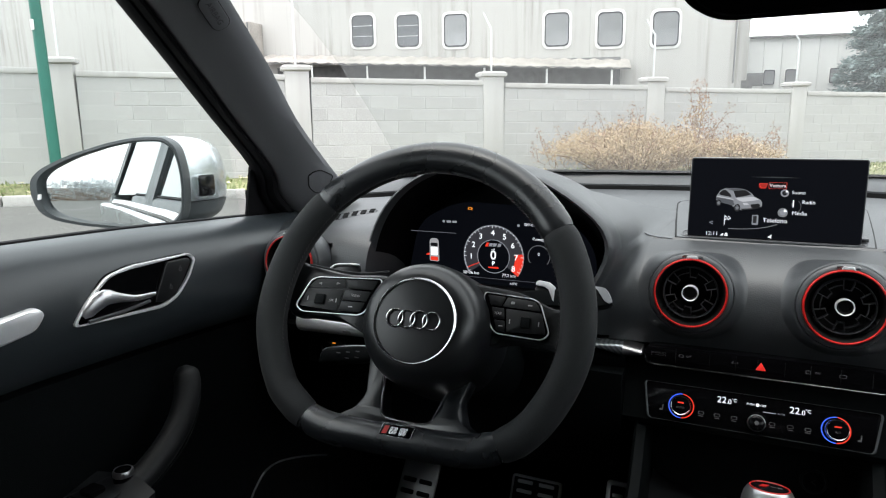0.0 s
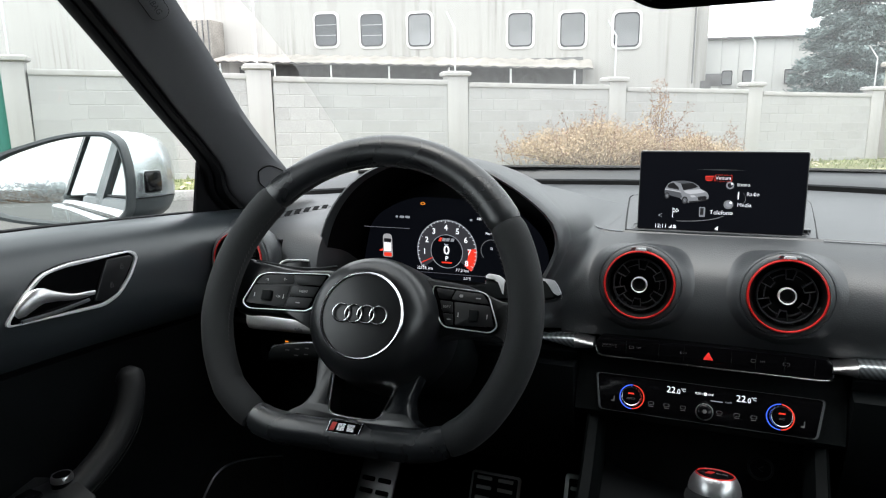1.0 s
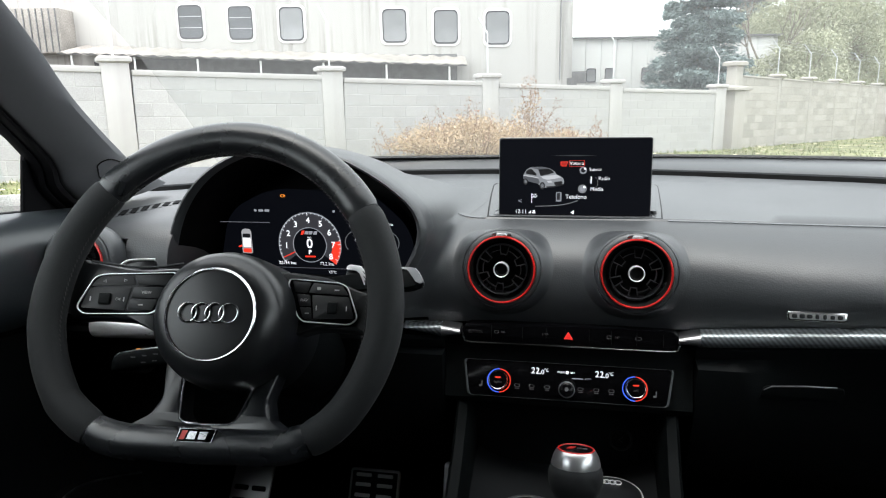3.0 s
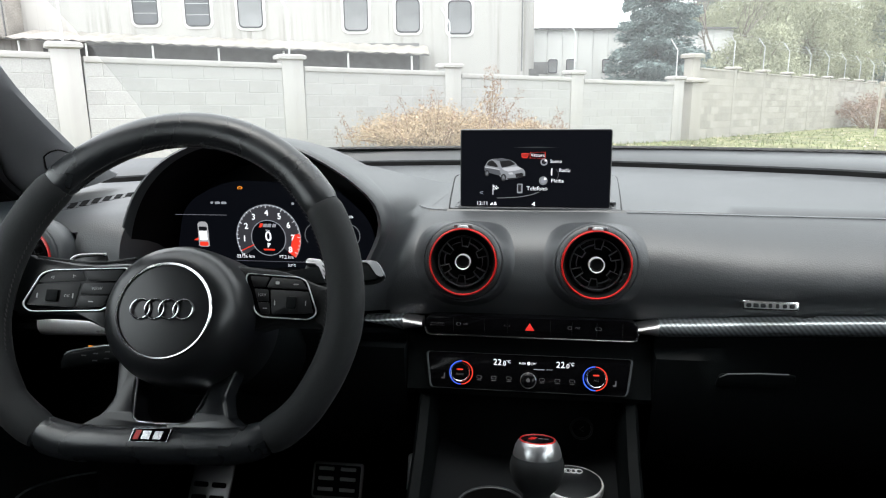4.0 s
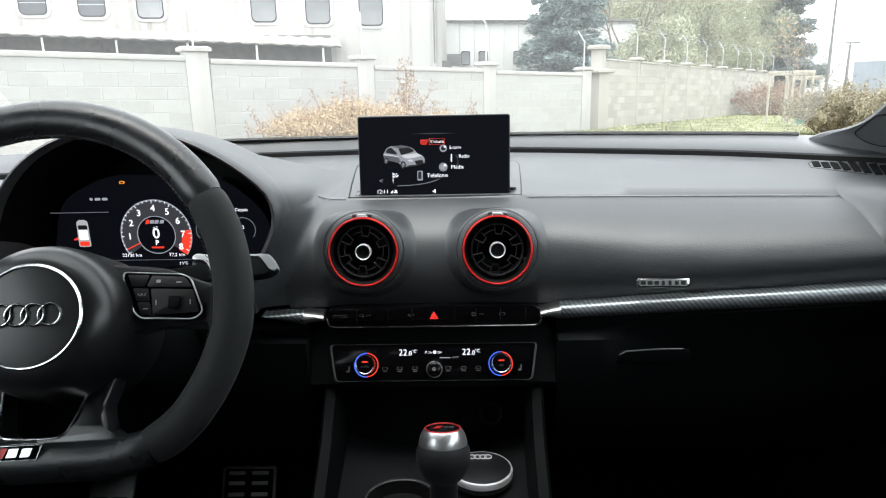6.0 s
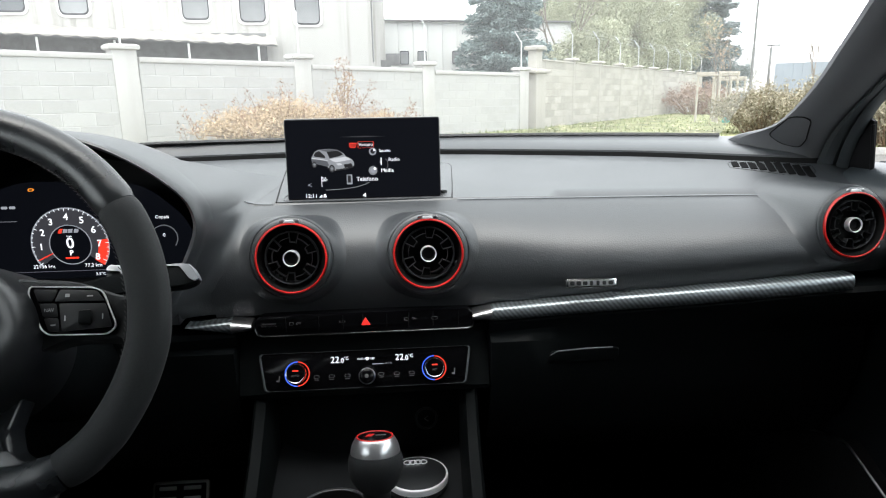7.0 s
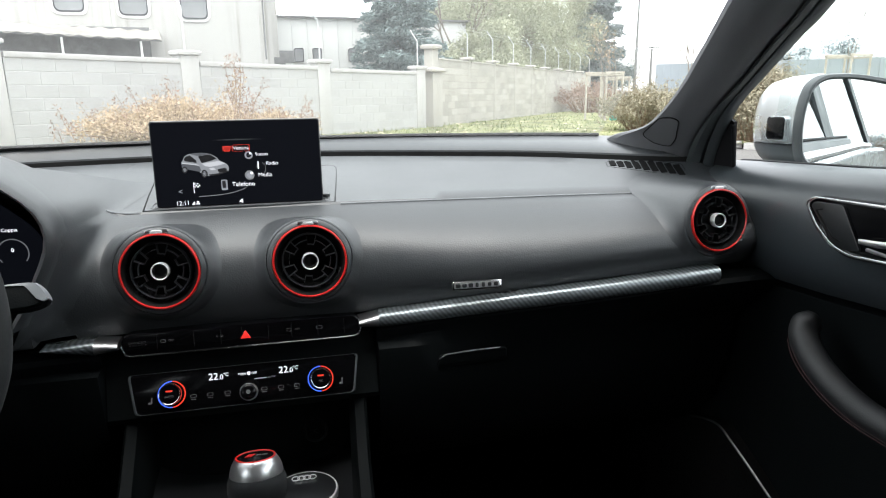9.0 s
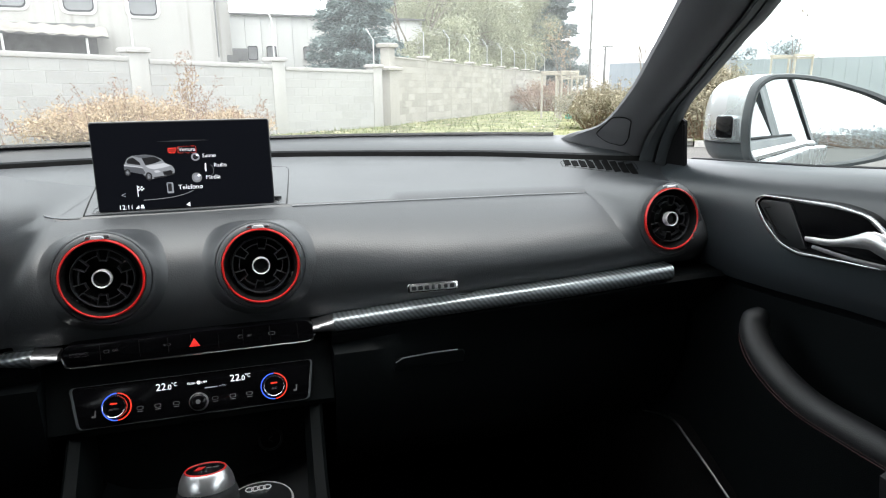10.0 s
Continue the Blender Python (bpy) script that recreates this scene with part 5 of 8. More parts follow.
def pedal(name, label, m, w, h, slots):
    p = thing(name, label, "pedal", "foot pedals", m=m)
    part("pad", plate(rrect(w, h, 0.008), -0.008, 0.0, 0.002), ALU, p, "brushed steel pad")
    for x, y, sw, sh in slots:
        part("rubber_stud", plate(rrect(sw, sh, 0.003), 0.0, 0.0035, 0.001, pose(x, y, 0)), RUBBER, p)
    part("arm", tube([(0, -0.01, -0.008), (0, 0.10, -0.06), (0, 0.26, -0.10)], 0.008, 8), HARD, p)
    return p


pedal("footrest", "brushed steel footrest with black rubber studs", face_frame(-0.632, 1.135, 0.372, 38), 0.085, 0.13, [(x, y, 0.030, 0.010) for x in (-0.019, 0.019) for y in (-0.040, -0.015, 0.010)])
pedal("brake_pedal", "dark brake pedal with steel edge and bars", face_frame(-0.402, 1.25, 0.338, 28), 0.112, 0.075, [(0, 0, 0.100, 0.064)])
pedal("accelerator_pedal", "narrow steel accelerator pedal with black rubber", face_frame(-0.238, 1.30, 0.315, 25), 0.045, 0.12, [(0.003, 0, 0.032, 0.10)])
for p in [o for o in scene.objects if o.name == "brake_pedal"]:
    for x in (-0.024, 0.024):
        for y in (-0.018, 0.004, 0.024):
            part("steel_bar", plate(rrect(0.034, 0.0075, 0.002), 0.003, 0.006, 0.001, pose(x, y, 0)), ALU, p)
for p in [o for o in scene.objects if o.name == "accelerator_pedal"]:
    for y in (-0.03, 0.0, 0.03):
        part("steel_bar", plate(rrect(0.022, 0.008, 0.002), 0.003, 0.006, 0.001, pose(0.003, y, 0)), ALU, p)


# ---- doors ----
def sill_z(table, y):
    return float(np.interp(y, [r[0] for r in table], [r[1] for r in table]))


def make_door(sx, xs, sill, corner, arm, long=1.0, rise=0.0):
    """A front door seen from inside; sx: -1 for the driver's side; corner: the front upper corner of the opener's frame."""
    d = thing("front_door", "black moulded front door trim with chrome-framed opener", "car door", "front doors")
    def row(y, prof):
        zs = sill_z(sill, y)
        return [(sx * (xs + dx), y, zs + dz if dz > -0.5 else 0.34) for dx, dz in prof]
    ys = np.linspace(-0.75, 0.955, 36)
    top = [(0.06, -0.06), (0.045, -0.012), (0.025, -0.002), (0.005, 0.001), (-0.015, -0.006), (-0.032, -0.019), (-0.043, -0.038), (-0.048, -0.062), (-0.048, -0.090), (-0.043, -0.115), (-0.033, -0.136), (-0.018, -0.152), (0.02, -0.157), (0.06, -0.157)]
    part("upper_trim", loft([row(y, top) for y in ys]), DOORSKIN, d, "soft black upper trim")
    low = [(0.06, -0.159), (0.0, -0.159), (-0.010, -0.163), (-0.004, -0.22), (0.0, -0.30), (-0.004, -0.40), (-0.012, -0.47), (-0.015, -0.9), (0.06, -0.9)]
    part("lower_trim", loft([row(y, low) for y in ys]), HARD, d)
    # opener: chrome frame, dark bowl, lever and lock buttons
    cy, cz = corner[1], corner[2]
    f = frame_from((corner[0], cy, cz), (0, -sx, 0), (-sx, 0, 0))
    f = f @ Matrix(((long, 0, 0, 0), (rise * sx, 1, 0, 0), (0, 0, 1, 0), (0, 0, 0, 1)))
    k = -sx  # the outline runs towards the tail of the car
    o = [(-0.185, -0.045), (-0.161, -0.018), (-0.134, 0.003), (-0.10, 0.008), (-0.008, 0.005), (0.002, -0.004), (-0.011, -0.027), (-0.033, -0.048), (-0.058, -0.056), (-0.128, -0.050)]
    o = smooth_poly([(k * x, y) for x, y in o][::-k], 0.010, 5)
    bowl = part("opener_bowl", plate(o, -0.012, 0.0015, 0.0), PIANO, d, "glossy dark opener bowl", m=f)
    # Driver's side takes pale SILVER in place of light that chrome would reflect.
    part("opener_frame", band(o, 0.0044, 0.0, 0.0048), SILVER if sx < 0 else CHROME, bowl, "chrome frame")
    s = [(-0.047, 0.001), (-0.010, -0.001), (-0.006, -0.006), (-0.036, -0.044), (-0.052, -0.049), (-0.071, -0.046)]
    pl = part("lock_switch", plate(smooth_poly([(k * x, y) for x, y in s][::-k], 0.004), 0.0015, 0.0045, 0.001), SATIN, bowl)
    if sx > 0:
        part("finger_groove", tube([(k * x, y, 0.0046) for x, y in ((-0.022, -0.008), (-0.014, -0.010), (-0.036, -0.036), (-0.046, -0.040))], 0.0009, 6), VOID, pl)
    for x, y in ((-0.026, -0.013), (-0.044, -0.033)) if sx < 0 else ():
        part("lock_symbol", band(rrect(0.0050, 0.0045, 0.001, 2, k * x, y), 0.0008, 0.0045, 0.0050), PRINT, pl)
        part("symbol_bow", tube([(k * x - 0.0015, y + 0.002, 0.0048), (k * x - 0.0012, y + 0.0045, 0.0048), (k * x + 0.0012, y + 0.0045, 0.0048)], 0.0004, 4), PRINT, pl)
    lev = spline([(k * x, y, z) for x, y, z in ((-0.074, -0.033, 0.010), (-0.105, -0.030, 0.013), (-0.130, -0.023, 0.013), (-0.148, -0.020, 0.010), (-0.170, -0.036, 0.005))], 18)
    part("opener_lever", tube(lev, [0.0026, 0.0032, 0.0034, 0.0035, 0.0036, 0.0038, 0.0044, 0.0048, 0.0056, 0.0066, 0.0076, 0.0086, 0.0094, 0.0098, 0.0094, 0.0082, 0.0072, 0.003], 12, squash=0.5), SATINAL, bowl, "satin metal lever")
    part("lever_foot", tube(spline([(k * x, y, 0.006) for x, y in ((-0.080, -0.041), (-0.12, -0.0435), (-0.165, -0.043))], 8), 0.0022, 6), ALU, bowl)
    # silver inlay behind the opener
    o2 = [(-0.212, -0.018), (-0.222, -0.010), (-0.26, -0.0125), (-0.40, -0.020), (-0.40, -0.048), (-0.262, -0.040), (-0.224, -0.034)]
    part("inlay", plate(smooth_poly([(k * x, y) for x, y in o2][::-k], 0.008), -0.01, 0.010, 0.007), SILVER, d, "bright silver inlay", m=f)
    # grab handle running into the armrest
    ax = corner[0] - sx * 0.012
    pts = [(ax + sx * dx, y, z) for y, z, dx in arm]
    dense = spline(pts, 40)
    part("grab_handle", tube(dense, [0.006, 0.011, 0.0145] + [0.0168] * 34 + [0.018, 0.019, 0.02], 16, squash=1.0), DLEATHER, d, "leather-wrapped grab handle")
    st = bmesh.new()
    for i in range(3, 37):
        for j in range(3):
            p, q = Vector(dense[i]), Vector(dense[i + 1])
            a, b = p.lerp(q, j / 3 + 0.04), p.lerp(q, j / 3 + 0.25)
            for off in (0.0, 0.0032):
                w = Vector((-sx * 0.0152, 0.0035 + off, -0.0068 - off))
                add_tube(st, [a + w, b + w], 0.0006, 4)
    part("stitching", st, RSTITCH if sx > 0 else STITCH, d, "double row of stitching")
    rest = [(ax + sx * dx, y, z) for y, z, dx in arm[3:]]
    y0, y1 = rest[-1][1], rest[0][1]
    part("armrest", loft([[(sx * (xs - 0.10), y, z), (sx * (xs - 0.075), y, z + 0.013), (sx * (xs - 0.02), y, z + 0.008), (sx * (xs + 0.02), y, z), (sx * (xs + 0.02), y, z - 0.08), (sx * (xs - 0.09), y, z - 0.06)]
                          for y, z in [(y, float(np.interp(y, [r[1] for r in rest][::-1], [r[2] for r in rest][::-1]))) for y in np.linspace(-0.35, y1 - (0.04 if sx < 0 else 0.12), 10)]]), DLEATHER, d)
    yw = y1 - (0.075 if sx < 0 else 0.16)
    zw = float(np.interp(yw, [r[1] for r in rest][::-1], [r[2] for r in rest][::-1]))
    swp = part("switch_plate", plate(smooth_poly([(-0.035, -0.06), (0.03, -0.06), (0.022, 0.065), (-0.012, 0.07)], 0.008), 0.0, 0.006, 0.002, pose(sx * (xs - 0.05), yw, zw + 0.013)), SATIN, d)
    if sx < 0:
        part("mirror_knob", lathe([(0.012, 0.0), (0.0115, 0.012), (0.0098, 0.0145), (0.0001, 0.0145)], pose(sx * (xs - 0.055), yw + 0.03, zw + 0.018), 28), PIANO, d)
        part("knob_rim", lathe([(0.0122, 0.008), (0.0122, 0.0125), (0.0108, 0.0152), (0.0094, 0.015)], pose(sx * (xs - 0.055), yw + 0.03, zw + 0.018), 32), ALU, d)
    for j in range(2):
        part("window_switch", box((sx * (xs - 0.045), yw - 0.005 - 0.03 * j, zw + 0.022), (0.022, 0.020, 0.008), 0.003), PIANO, d)
    # map pocket edge and sill seal
    pk = [(sx * (xs - 0.016), y, 0.40 + 0.09 * math.sin(min(1, (y + 0.4) / 1.1) * 1.6)) for y in np.linspace(-0.4, 0.8, 14)]
    part("pocket_edge", tube(pk, 0.006, 8), HARD, d)
    part("window_seal", tube([(sx * (xs + 0.031), y, sill_z(sill, y) - 0.003) for y in ys], 0.0045, 8), RUBBER, d)
    return d


SILL_L = [(-0.8, 1.045), (0.417, 1.029), (0.556, 1.022), (0.80, 1.004), (0.96, 0.992)]
SILL_R = [(-0.8, 1.075), (0.59, 1.046), (0.71, 1.035), (0.91, 1.022), (1.03, 1.012)]
make_door(-1, 0.748, SILL_L, (-0.7005, 0.632, 0.980), [(0.597, 0.835, 0.012), (0.592, 0.812, 0.0), (0.570, 0.775, -0.006), (0.530, 0.742, -0.006), (0.470, 0.715, 0.0), (0.36, 0.700, 0.006), (0.10, 0.69, 0.01)])
make_door(1, 0.716, SILL_R, (0.6685, 0.724, 1.0), [(0.700, 0.866, 0.014), (0.694, 0.842, 0.0), (0.660, 0.815, -0.006), (0.600, 0.793, -0.006), (0.530, 0.786, 0.0), (0.40, 0.782, 0.006), (0.10, 0.775, 0.01)], 1.17, 0.075)


# ---- windscreen pillars ----
def trim_at(trim, u, v):
    i, j = min(int(u), len(trim) - 2), int(v)
    a = trim[i][j].lerp(trim[i][j + 1], v - j)
    b = trim[i + 1][j].lerp(trim[i + 1][j + 1], v - j)
    return a.lerp(b, u - i)


def on_trim(sx, trim, u, v):
    """A frame lying on the pillar trim: u counts its sections upwards, v its points from the windscreen side."""
    up, along = trim_at(trim, u + 0.6, v) - trim_at(trim, u - 0.6, v), trim_at(trim, u, v + 0.4) - trim_at(trim, u, v - 0.4)
    n = up.cross(along).normalized()
    n = n if n.x * -sx > 0 else -n
    return frame_from(trim_at(trim, u, v), up, n)


def make_pillar(sx, secs, tweeter_at, label):
    p = thing("windscreen_pillar", label, "car pillar", "windscreen pillars")
    ww = spline([a for a, b in secs], 30)
    ss = spline([b for a, b in secs], 30)
    trim, seal = [], []
    for a, b in zip(ww, ss):
        a, b = Vector(a), Vector(a).lerp(Vector(b), 0.95)
        inward = Vector((-sx, -0.55, -0.1)).normalized()
        r = []
        for f, h in ((0.0, -0.006), (0.03, 0.004), (0.12, 0.014), (0.30, 0.021), (0.50, 0.022), (0.66, 0.017), (0.76, 0.009), (0.79, 0.000)):
            r.append(a.lerp(b, f) + inward * h)
        r += [a.lerp(b, 0.78) - inward * 0.02, a + (b - a) * 0.03 - inward * 0.02]
        trim.append(r)
        q = []
        for f, h in ((0.795, -0.006), (0.80, 0.007), (0.85, 0.011), (0.90, 0.006), (0.91, 0.000), (0.925, 0.006), (0.97, 0.004), (1.0, -0.004)):
            q.append(a.lerp(b, f) + inward * h)
        q += [b - inward * 0.012, a.lerp(b, 0.8) - inward * 0.02]
        seal.append(q)
    part("pillar_trim", loft(trim), PILLAR, p, "dark grey fabric-grained pillar trim")
    part("door_seal", loft(seal), RUBBER if sx < 0 else GREYP, p, "black rubber door seal")
    inward = Vector((-sx, -0.55, -0.1)).normalized()
    outline = smooth_poly(tweeter_at, 1.1, 4)
    up = [trim_at(trim, u, v) + inward * 0.0012 for u, v in outline]
    part("tweeter_grille", loft([[q - inward * 0.006 for q in up], up]), PILLAR, p, "flush rounded tweeter cover")
    part("tweeter_groove", tube([q - inward * 0.0006 for q in up], 0.0011, 6, True), VOID, p)
    return p, trim


pL, tL = make_pillar(-1, [((-0.700, 1.07, 1.018), (-0.775, 0.885, 0.985)), ((-0.686, 0.985, 1.050), (-0.762, 0.835, 1.030)), ((-0.676, 0.941, 1.070), (-0.742, 0.803, 1.080)), ((-0.647, 0.814, 1.152), (-0.714, 0.690, 1.167)),
                              ((-0.622, 0.725, 1.225), (-0.690, 0.585, 1.247)), ((-0.597, 0.629, 1.296), (-0.665, 0.485, 1.318)), ((-0.560, 0.500, 1.385), (-0.632, 0.365, 1.392))], [(9.0, 3.7), (9.9, 2.7), (8.6, 1.9), (4.2, 2.8), (3.4, 3.8), (5.4, 3.9)], "dark windscreen pillar trim on the driver's side")
pR, tR = make_pillar(1, [((0.640, 1.235, 1.022), (0.712, 0.955, 0.995)), ((0.628, 1.150, 1.045), (0.690, 0.915, 1.050)), ((0.616, 1.017, 1.071), (0.670, 0.870, 1.100)), ((0.598, 0.914, 1.120), (0.656, 0.800, 1.146)),
                             ((0.580, 0.838, 1.172), (0.645, 0.738, 1.184)), ((0.562, 0.765, 1.225), (0.633, 0.672, 1.224)), ((0.505, 0.545, 1.385), (0.590, 0.450, 1.390))], [(6.2, 3.1), (10.8, 2.1), (10.4, 3.3), (9.2, 4.2), (5.2, 5.1), (3.6, 5.0), (4.2, 4.1)], "dark windscreen pillar trim on the passenger's side")
# the airbag tag on the driver's side
tag = part("airbag_tag", plate(rrect(0.050, 0.022, 0.010, 6), -0.004, 0.0014, 0.0008), PILLAR, pL, "oval embossed airbag tag", m=on_trim(-1, tL, 22.75, 3.0) @ pose(0, 0, 0, 0, 0, 180))
part("tag_groove", band(rrect(0.0516, 0.0236, 0.0108, 6), 0.0012, -0.002, 0.0006), VOID, tag)
lettering("word", "AIRBAG", 0.0098, GREYP, tag, 0, 0, 0.0016)


def sail(sx, pts, post):
    d = thing("window_frame", "black door window frame with corner panel", "window frame", "door window frames")
    v = [Vector(p) for p in pts]
    out = Vector((sx * 0.005, 0, 0))
    part("corner_panel", loft([v, [q + out for q in v]]), RUBBER, d)
    a, b = Vector(post[0]), Vector(post[1])
    part("edge_seal", tube([a, a.lerp(b, 0.5), b], 0.0028, 8), RUBBER, d)


sail(-1, [(-0.768, 0.822, 1.000), (-0.744, 0.812, 1.083), (-0.752, 0.90, 1.04), (-0.77, 0.95, 0.99)], ((-0.772, 0.825, 0.985), (-0.745, 0.812, 1.078)))
sail(1, [(0.702, 0.914, 1.005), (0.684, 0.898, 1.080), (0.672, 0.93, 1.10), (0.690, 1.00, 1.05), (0.712, 1.06, 1.00)], ((0.704, 0.914, 1.0), (0.685, 0.899, 1.076)))


# demister grilles at the dashboard ends
def demister(sx, x0, x1, ya, yb, n, on):
    g = thing("demister_grille", "small slotted black demister grille", "air vent", "demister grilles")
    u = Vector((x1 - x0, yb - ya)).normalized()
    v = Vector((-u.y, u.x)) * (0.0225 if sx > 0 else 0.0185)
    line = [(x, y) for x, y in zip(np.linspace(x0, x1, 12), np.linspace(ya, yb, 12))]
    ring = [(x + v.x * f, y + v.y * f) for x, y, f in zip(*zip(*line), [0.3] + [1] * 10 + [0.3])] + [(x - v.x * f, y - v.y * f) for x, y, f in list(zip(*zip(*line), [0.3] + [1] * 10 + [0.3]))[::-1]]
    part("rim", tube([(x, y, on(x, y)) for x, y in ring], 0.0005, 5, True), HARD, g)
    turn = math.degrees(math.atan2(v.y, v.x))
    for i in range(n):
        f = (i + 0.5) / n
        x, y = x0 + (x1 - x0) * f, ya + (yb - ya) * f
        w = Vector((math.cos(radians(turn + sx * 34)), math.sin(radians(turn + sx * 34))))
        long, wide = (0.020, 0.0046) if sx > 0 else (0.017, 0.0043)
        at = [(x + w.x * a - w.y * b, y + w.y * a + w.x * b) for a, b in ((-long, -wide), (0, -wide), (long, -wide), (long, wide), (0, wide), (-long, wide))]
        part("slot", loft([[(p, q, on(p, q) - 0.002) for p, q in at], [(p, q, on(p, q) + 0.0011) for p, q in at]]), FLOCK, g)


demister(1, 0.577, 0.655, 1.062, 0.966, 9, top_z)
demister(-1, -0.690, -0.612, 0.842, 0.972, 9, cheek_z)

# ---- cabin shell ----
floor = tagged(part("floor", loft([[(x, y, 0.30) for x in (-0.80, -0.2, 0.2, 0.80)] + [(0.80, y, 0.26), (-0.80, y, 0.26)] for y in (1.75, 1.3, 0.5, -0.5, -1.75)]), CARPET), "black floor carpet of the car", "car floor", kind="structure")
tagged(part("bulkhead", loft([[(x, y, z) for y, z in ((1.10, 0.56), (1.42, 0.62), (1.50, 0.45), (1.40, 0.30), (1.45, 0.28), (1.62, 0.45), (1.62, 1.0), (1.10, 0.93))] for x in np.linspace(-0.80, 0.78, 6)]), CARPET), "black carpeted front bulkhead", "bulkhead", kind="structure")
tagged(part("headliner", loft([[(x * (1 - 0.1 * (y < 0)), y, 1.415 - 0.06 * (x / 0.62) ** 2 - 0.03 * max(0, y - 0.2)) for x in np.linspace(-0.64, 0.64, 9)] + [(0.64, y, 1.47), (-0.64, y, 1.47)] for y in (0.60, 0.3, -0.3, -1.0, -1.6)]), PILLAR), "dark headliner of the car", "ceiling", kind="structure")
tagged(part("rear_wall", loft([[(x, y, z) for y, z in ((-0.50, 0.28), (-0.48, 0.70), (-0.56, 1.06), (-0.62, 1.40), (-0.70, 1.40), (-0.70, 0.28))] for x in (-0.70, 0.0, 0.66)]), CARPET), "dark rear wall of the cabin", "rear wall", kind="structure")

def gz_car(x, y):
    return -0.014 * x - 0.0104 * y


body = thing("car_body", "silver-grey painted car body side with chrome window strip", "car body")
for sx, xs, sill in ((-1, 0.748, SILL_L), (1, 0.716, SILL_R)):
    prof = [(0.062, -0.045), (0.082, -0.047), (0.093, -0.056), (0.095, -0.070), (0.091, -0.13), (0.085, -0.22), (0.078, -0.28), (0.070, -0.30), (0.088, -0.33), (0.085, -0.62), (0.070, -0.75), (0.062, -0.75)]
    part("side_panel", loft([[(sx * (xs + dx * (1 - 0.25 * max(0, y - 0.7))), y, sill_z(sill, y) + dz) for dx, dz in prof] for y in np.linspace(1.25, -2.1, 24)]), PAINT, body)
    part("window_strip", loft([[(sx * (xs + dx), y, sill_z(sill, y) + dz) for dx, dz in ((0.060, -0.044), (0.060, -0.026), (0.070, -0.024), (0.080, -0.036), (0.080, -0.044))] for y in np.linspace(0.80, -1.35, 20)]), CHROME, body)
    part("centre_pillar", loft([[(sx * (xs + 0.035 + dx - 0.33 * (z - 1.02)), y + 0.05 * (z - 1.02), z) for dx, y in ((-0.02, -0.15), (0.012, -0.15), (0.012, -0.36), (-0.02, -0.36))] for z in (1.0, 1.2, 1.40)]), GREYP, body)
    part("rear_pillar", loft([[(sx * (xs + 0.035 + dx - 0.33 * (z - 1.02)), y + 0.5 * (z - 1.02), z) for dx, y in ((-0.04, -1.78), (0.012, -1.78), (0.012, -1.98), (-0.04, -1.98))] for z in (1.0, 1.2, 1.40)]), GREYP, body)
    part("roof_rail", tube([(sx * 0.625, 0.46, 1.392), (sx * 0.62, 0.1, 1.418), (sx * 0.61, -0.8, 1.42), (sx * 0.60, -1.6, 1.38)], 0.035, 10), PAINT, body)
    # door skin gap
    part("door_gap", loft([[(sx * (xs + dx + 0.0015), y, sill_z(sill, y) + dz) for dx, dz in prof[1:9]] for y in (-0.262, -0.268)], ring=False), RUBBER, body)

# the rest of the outer skin, and the wheels it stands on
def skin(rows, name, label=""):
    return part(name, loft(rows), PAINT, body, label)


skin([[(x, y, z - 0.07 * (x / 0.66) ** 2) for x in np.linspace(-0.655, 0.655, 13)] + [(0.655, y, z - 0.10), (-0.655, y, z - 0.10)] for y, z in ((0.52, 1.505), (0.2, 1.54), (-0.4, 1.545), (-1.0, 1.53), (-1.62, 1.48))], "roof_skin")
skin([[(x * (1 - 0.10 * max(0, y - 1.6)), y, z - 0.05 * (x / 0.8) ** 2) for x in np.linspace(-0.82, 0.80, 13)] + [(0.80, y, 0.55), (-0.82, y, 0.55)] for y, z in ((1.47, 0.990), (1.63, 0.975), (1.8, 0.950), (2.1, 0.90), (2.4, 0.82), (2.52, 0.74))], "bonnet")
skin([[(x, y, z) for x in np.linspace(-0.80, 0.78, 9)] + [(0.78, y, 0.40), (-0.80, y, 0.40)] for y, z in ((-1.77, 1.05), (-1.95, 1.03), (-2.12, 0.95), (-2.18, 0.70))], "tailgate")
for sx, x in ((-1, 0.836), (1, 0.806)):
    part("front_wing", loft([[(sx * (x - 0.045), y, zb), (sx * x, y, zb), (sx * (x + 0.008), y, 0.62 + zb * 0.1), (sx * (x + 0.004), y, 0.80), (sx * (x - 0.012), y, zt - 0.02), (sx * (x - 0.045), y, zt)]
                             for y, zb, zt in ((0.965, 0.33, 0.930), (1.10, 0.33, 0.935), (1.25, 0.33, 0.940), (1.36, 0.34, 0.942), (1.40, 0.52, 0.942), (1.44, 0.60, 0.942), (1.468, 0.64, 0.940))]), PAINT, body, "silver-grey front wing")
TYRE = material("tyre_rubber", (0.02, 0.02, 0.02), 0.8, vary=0.15, vary_scale=20)
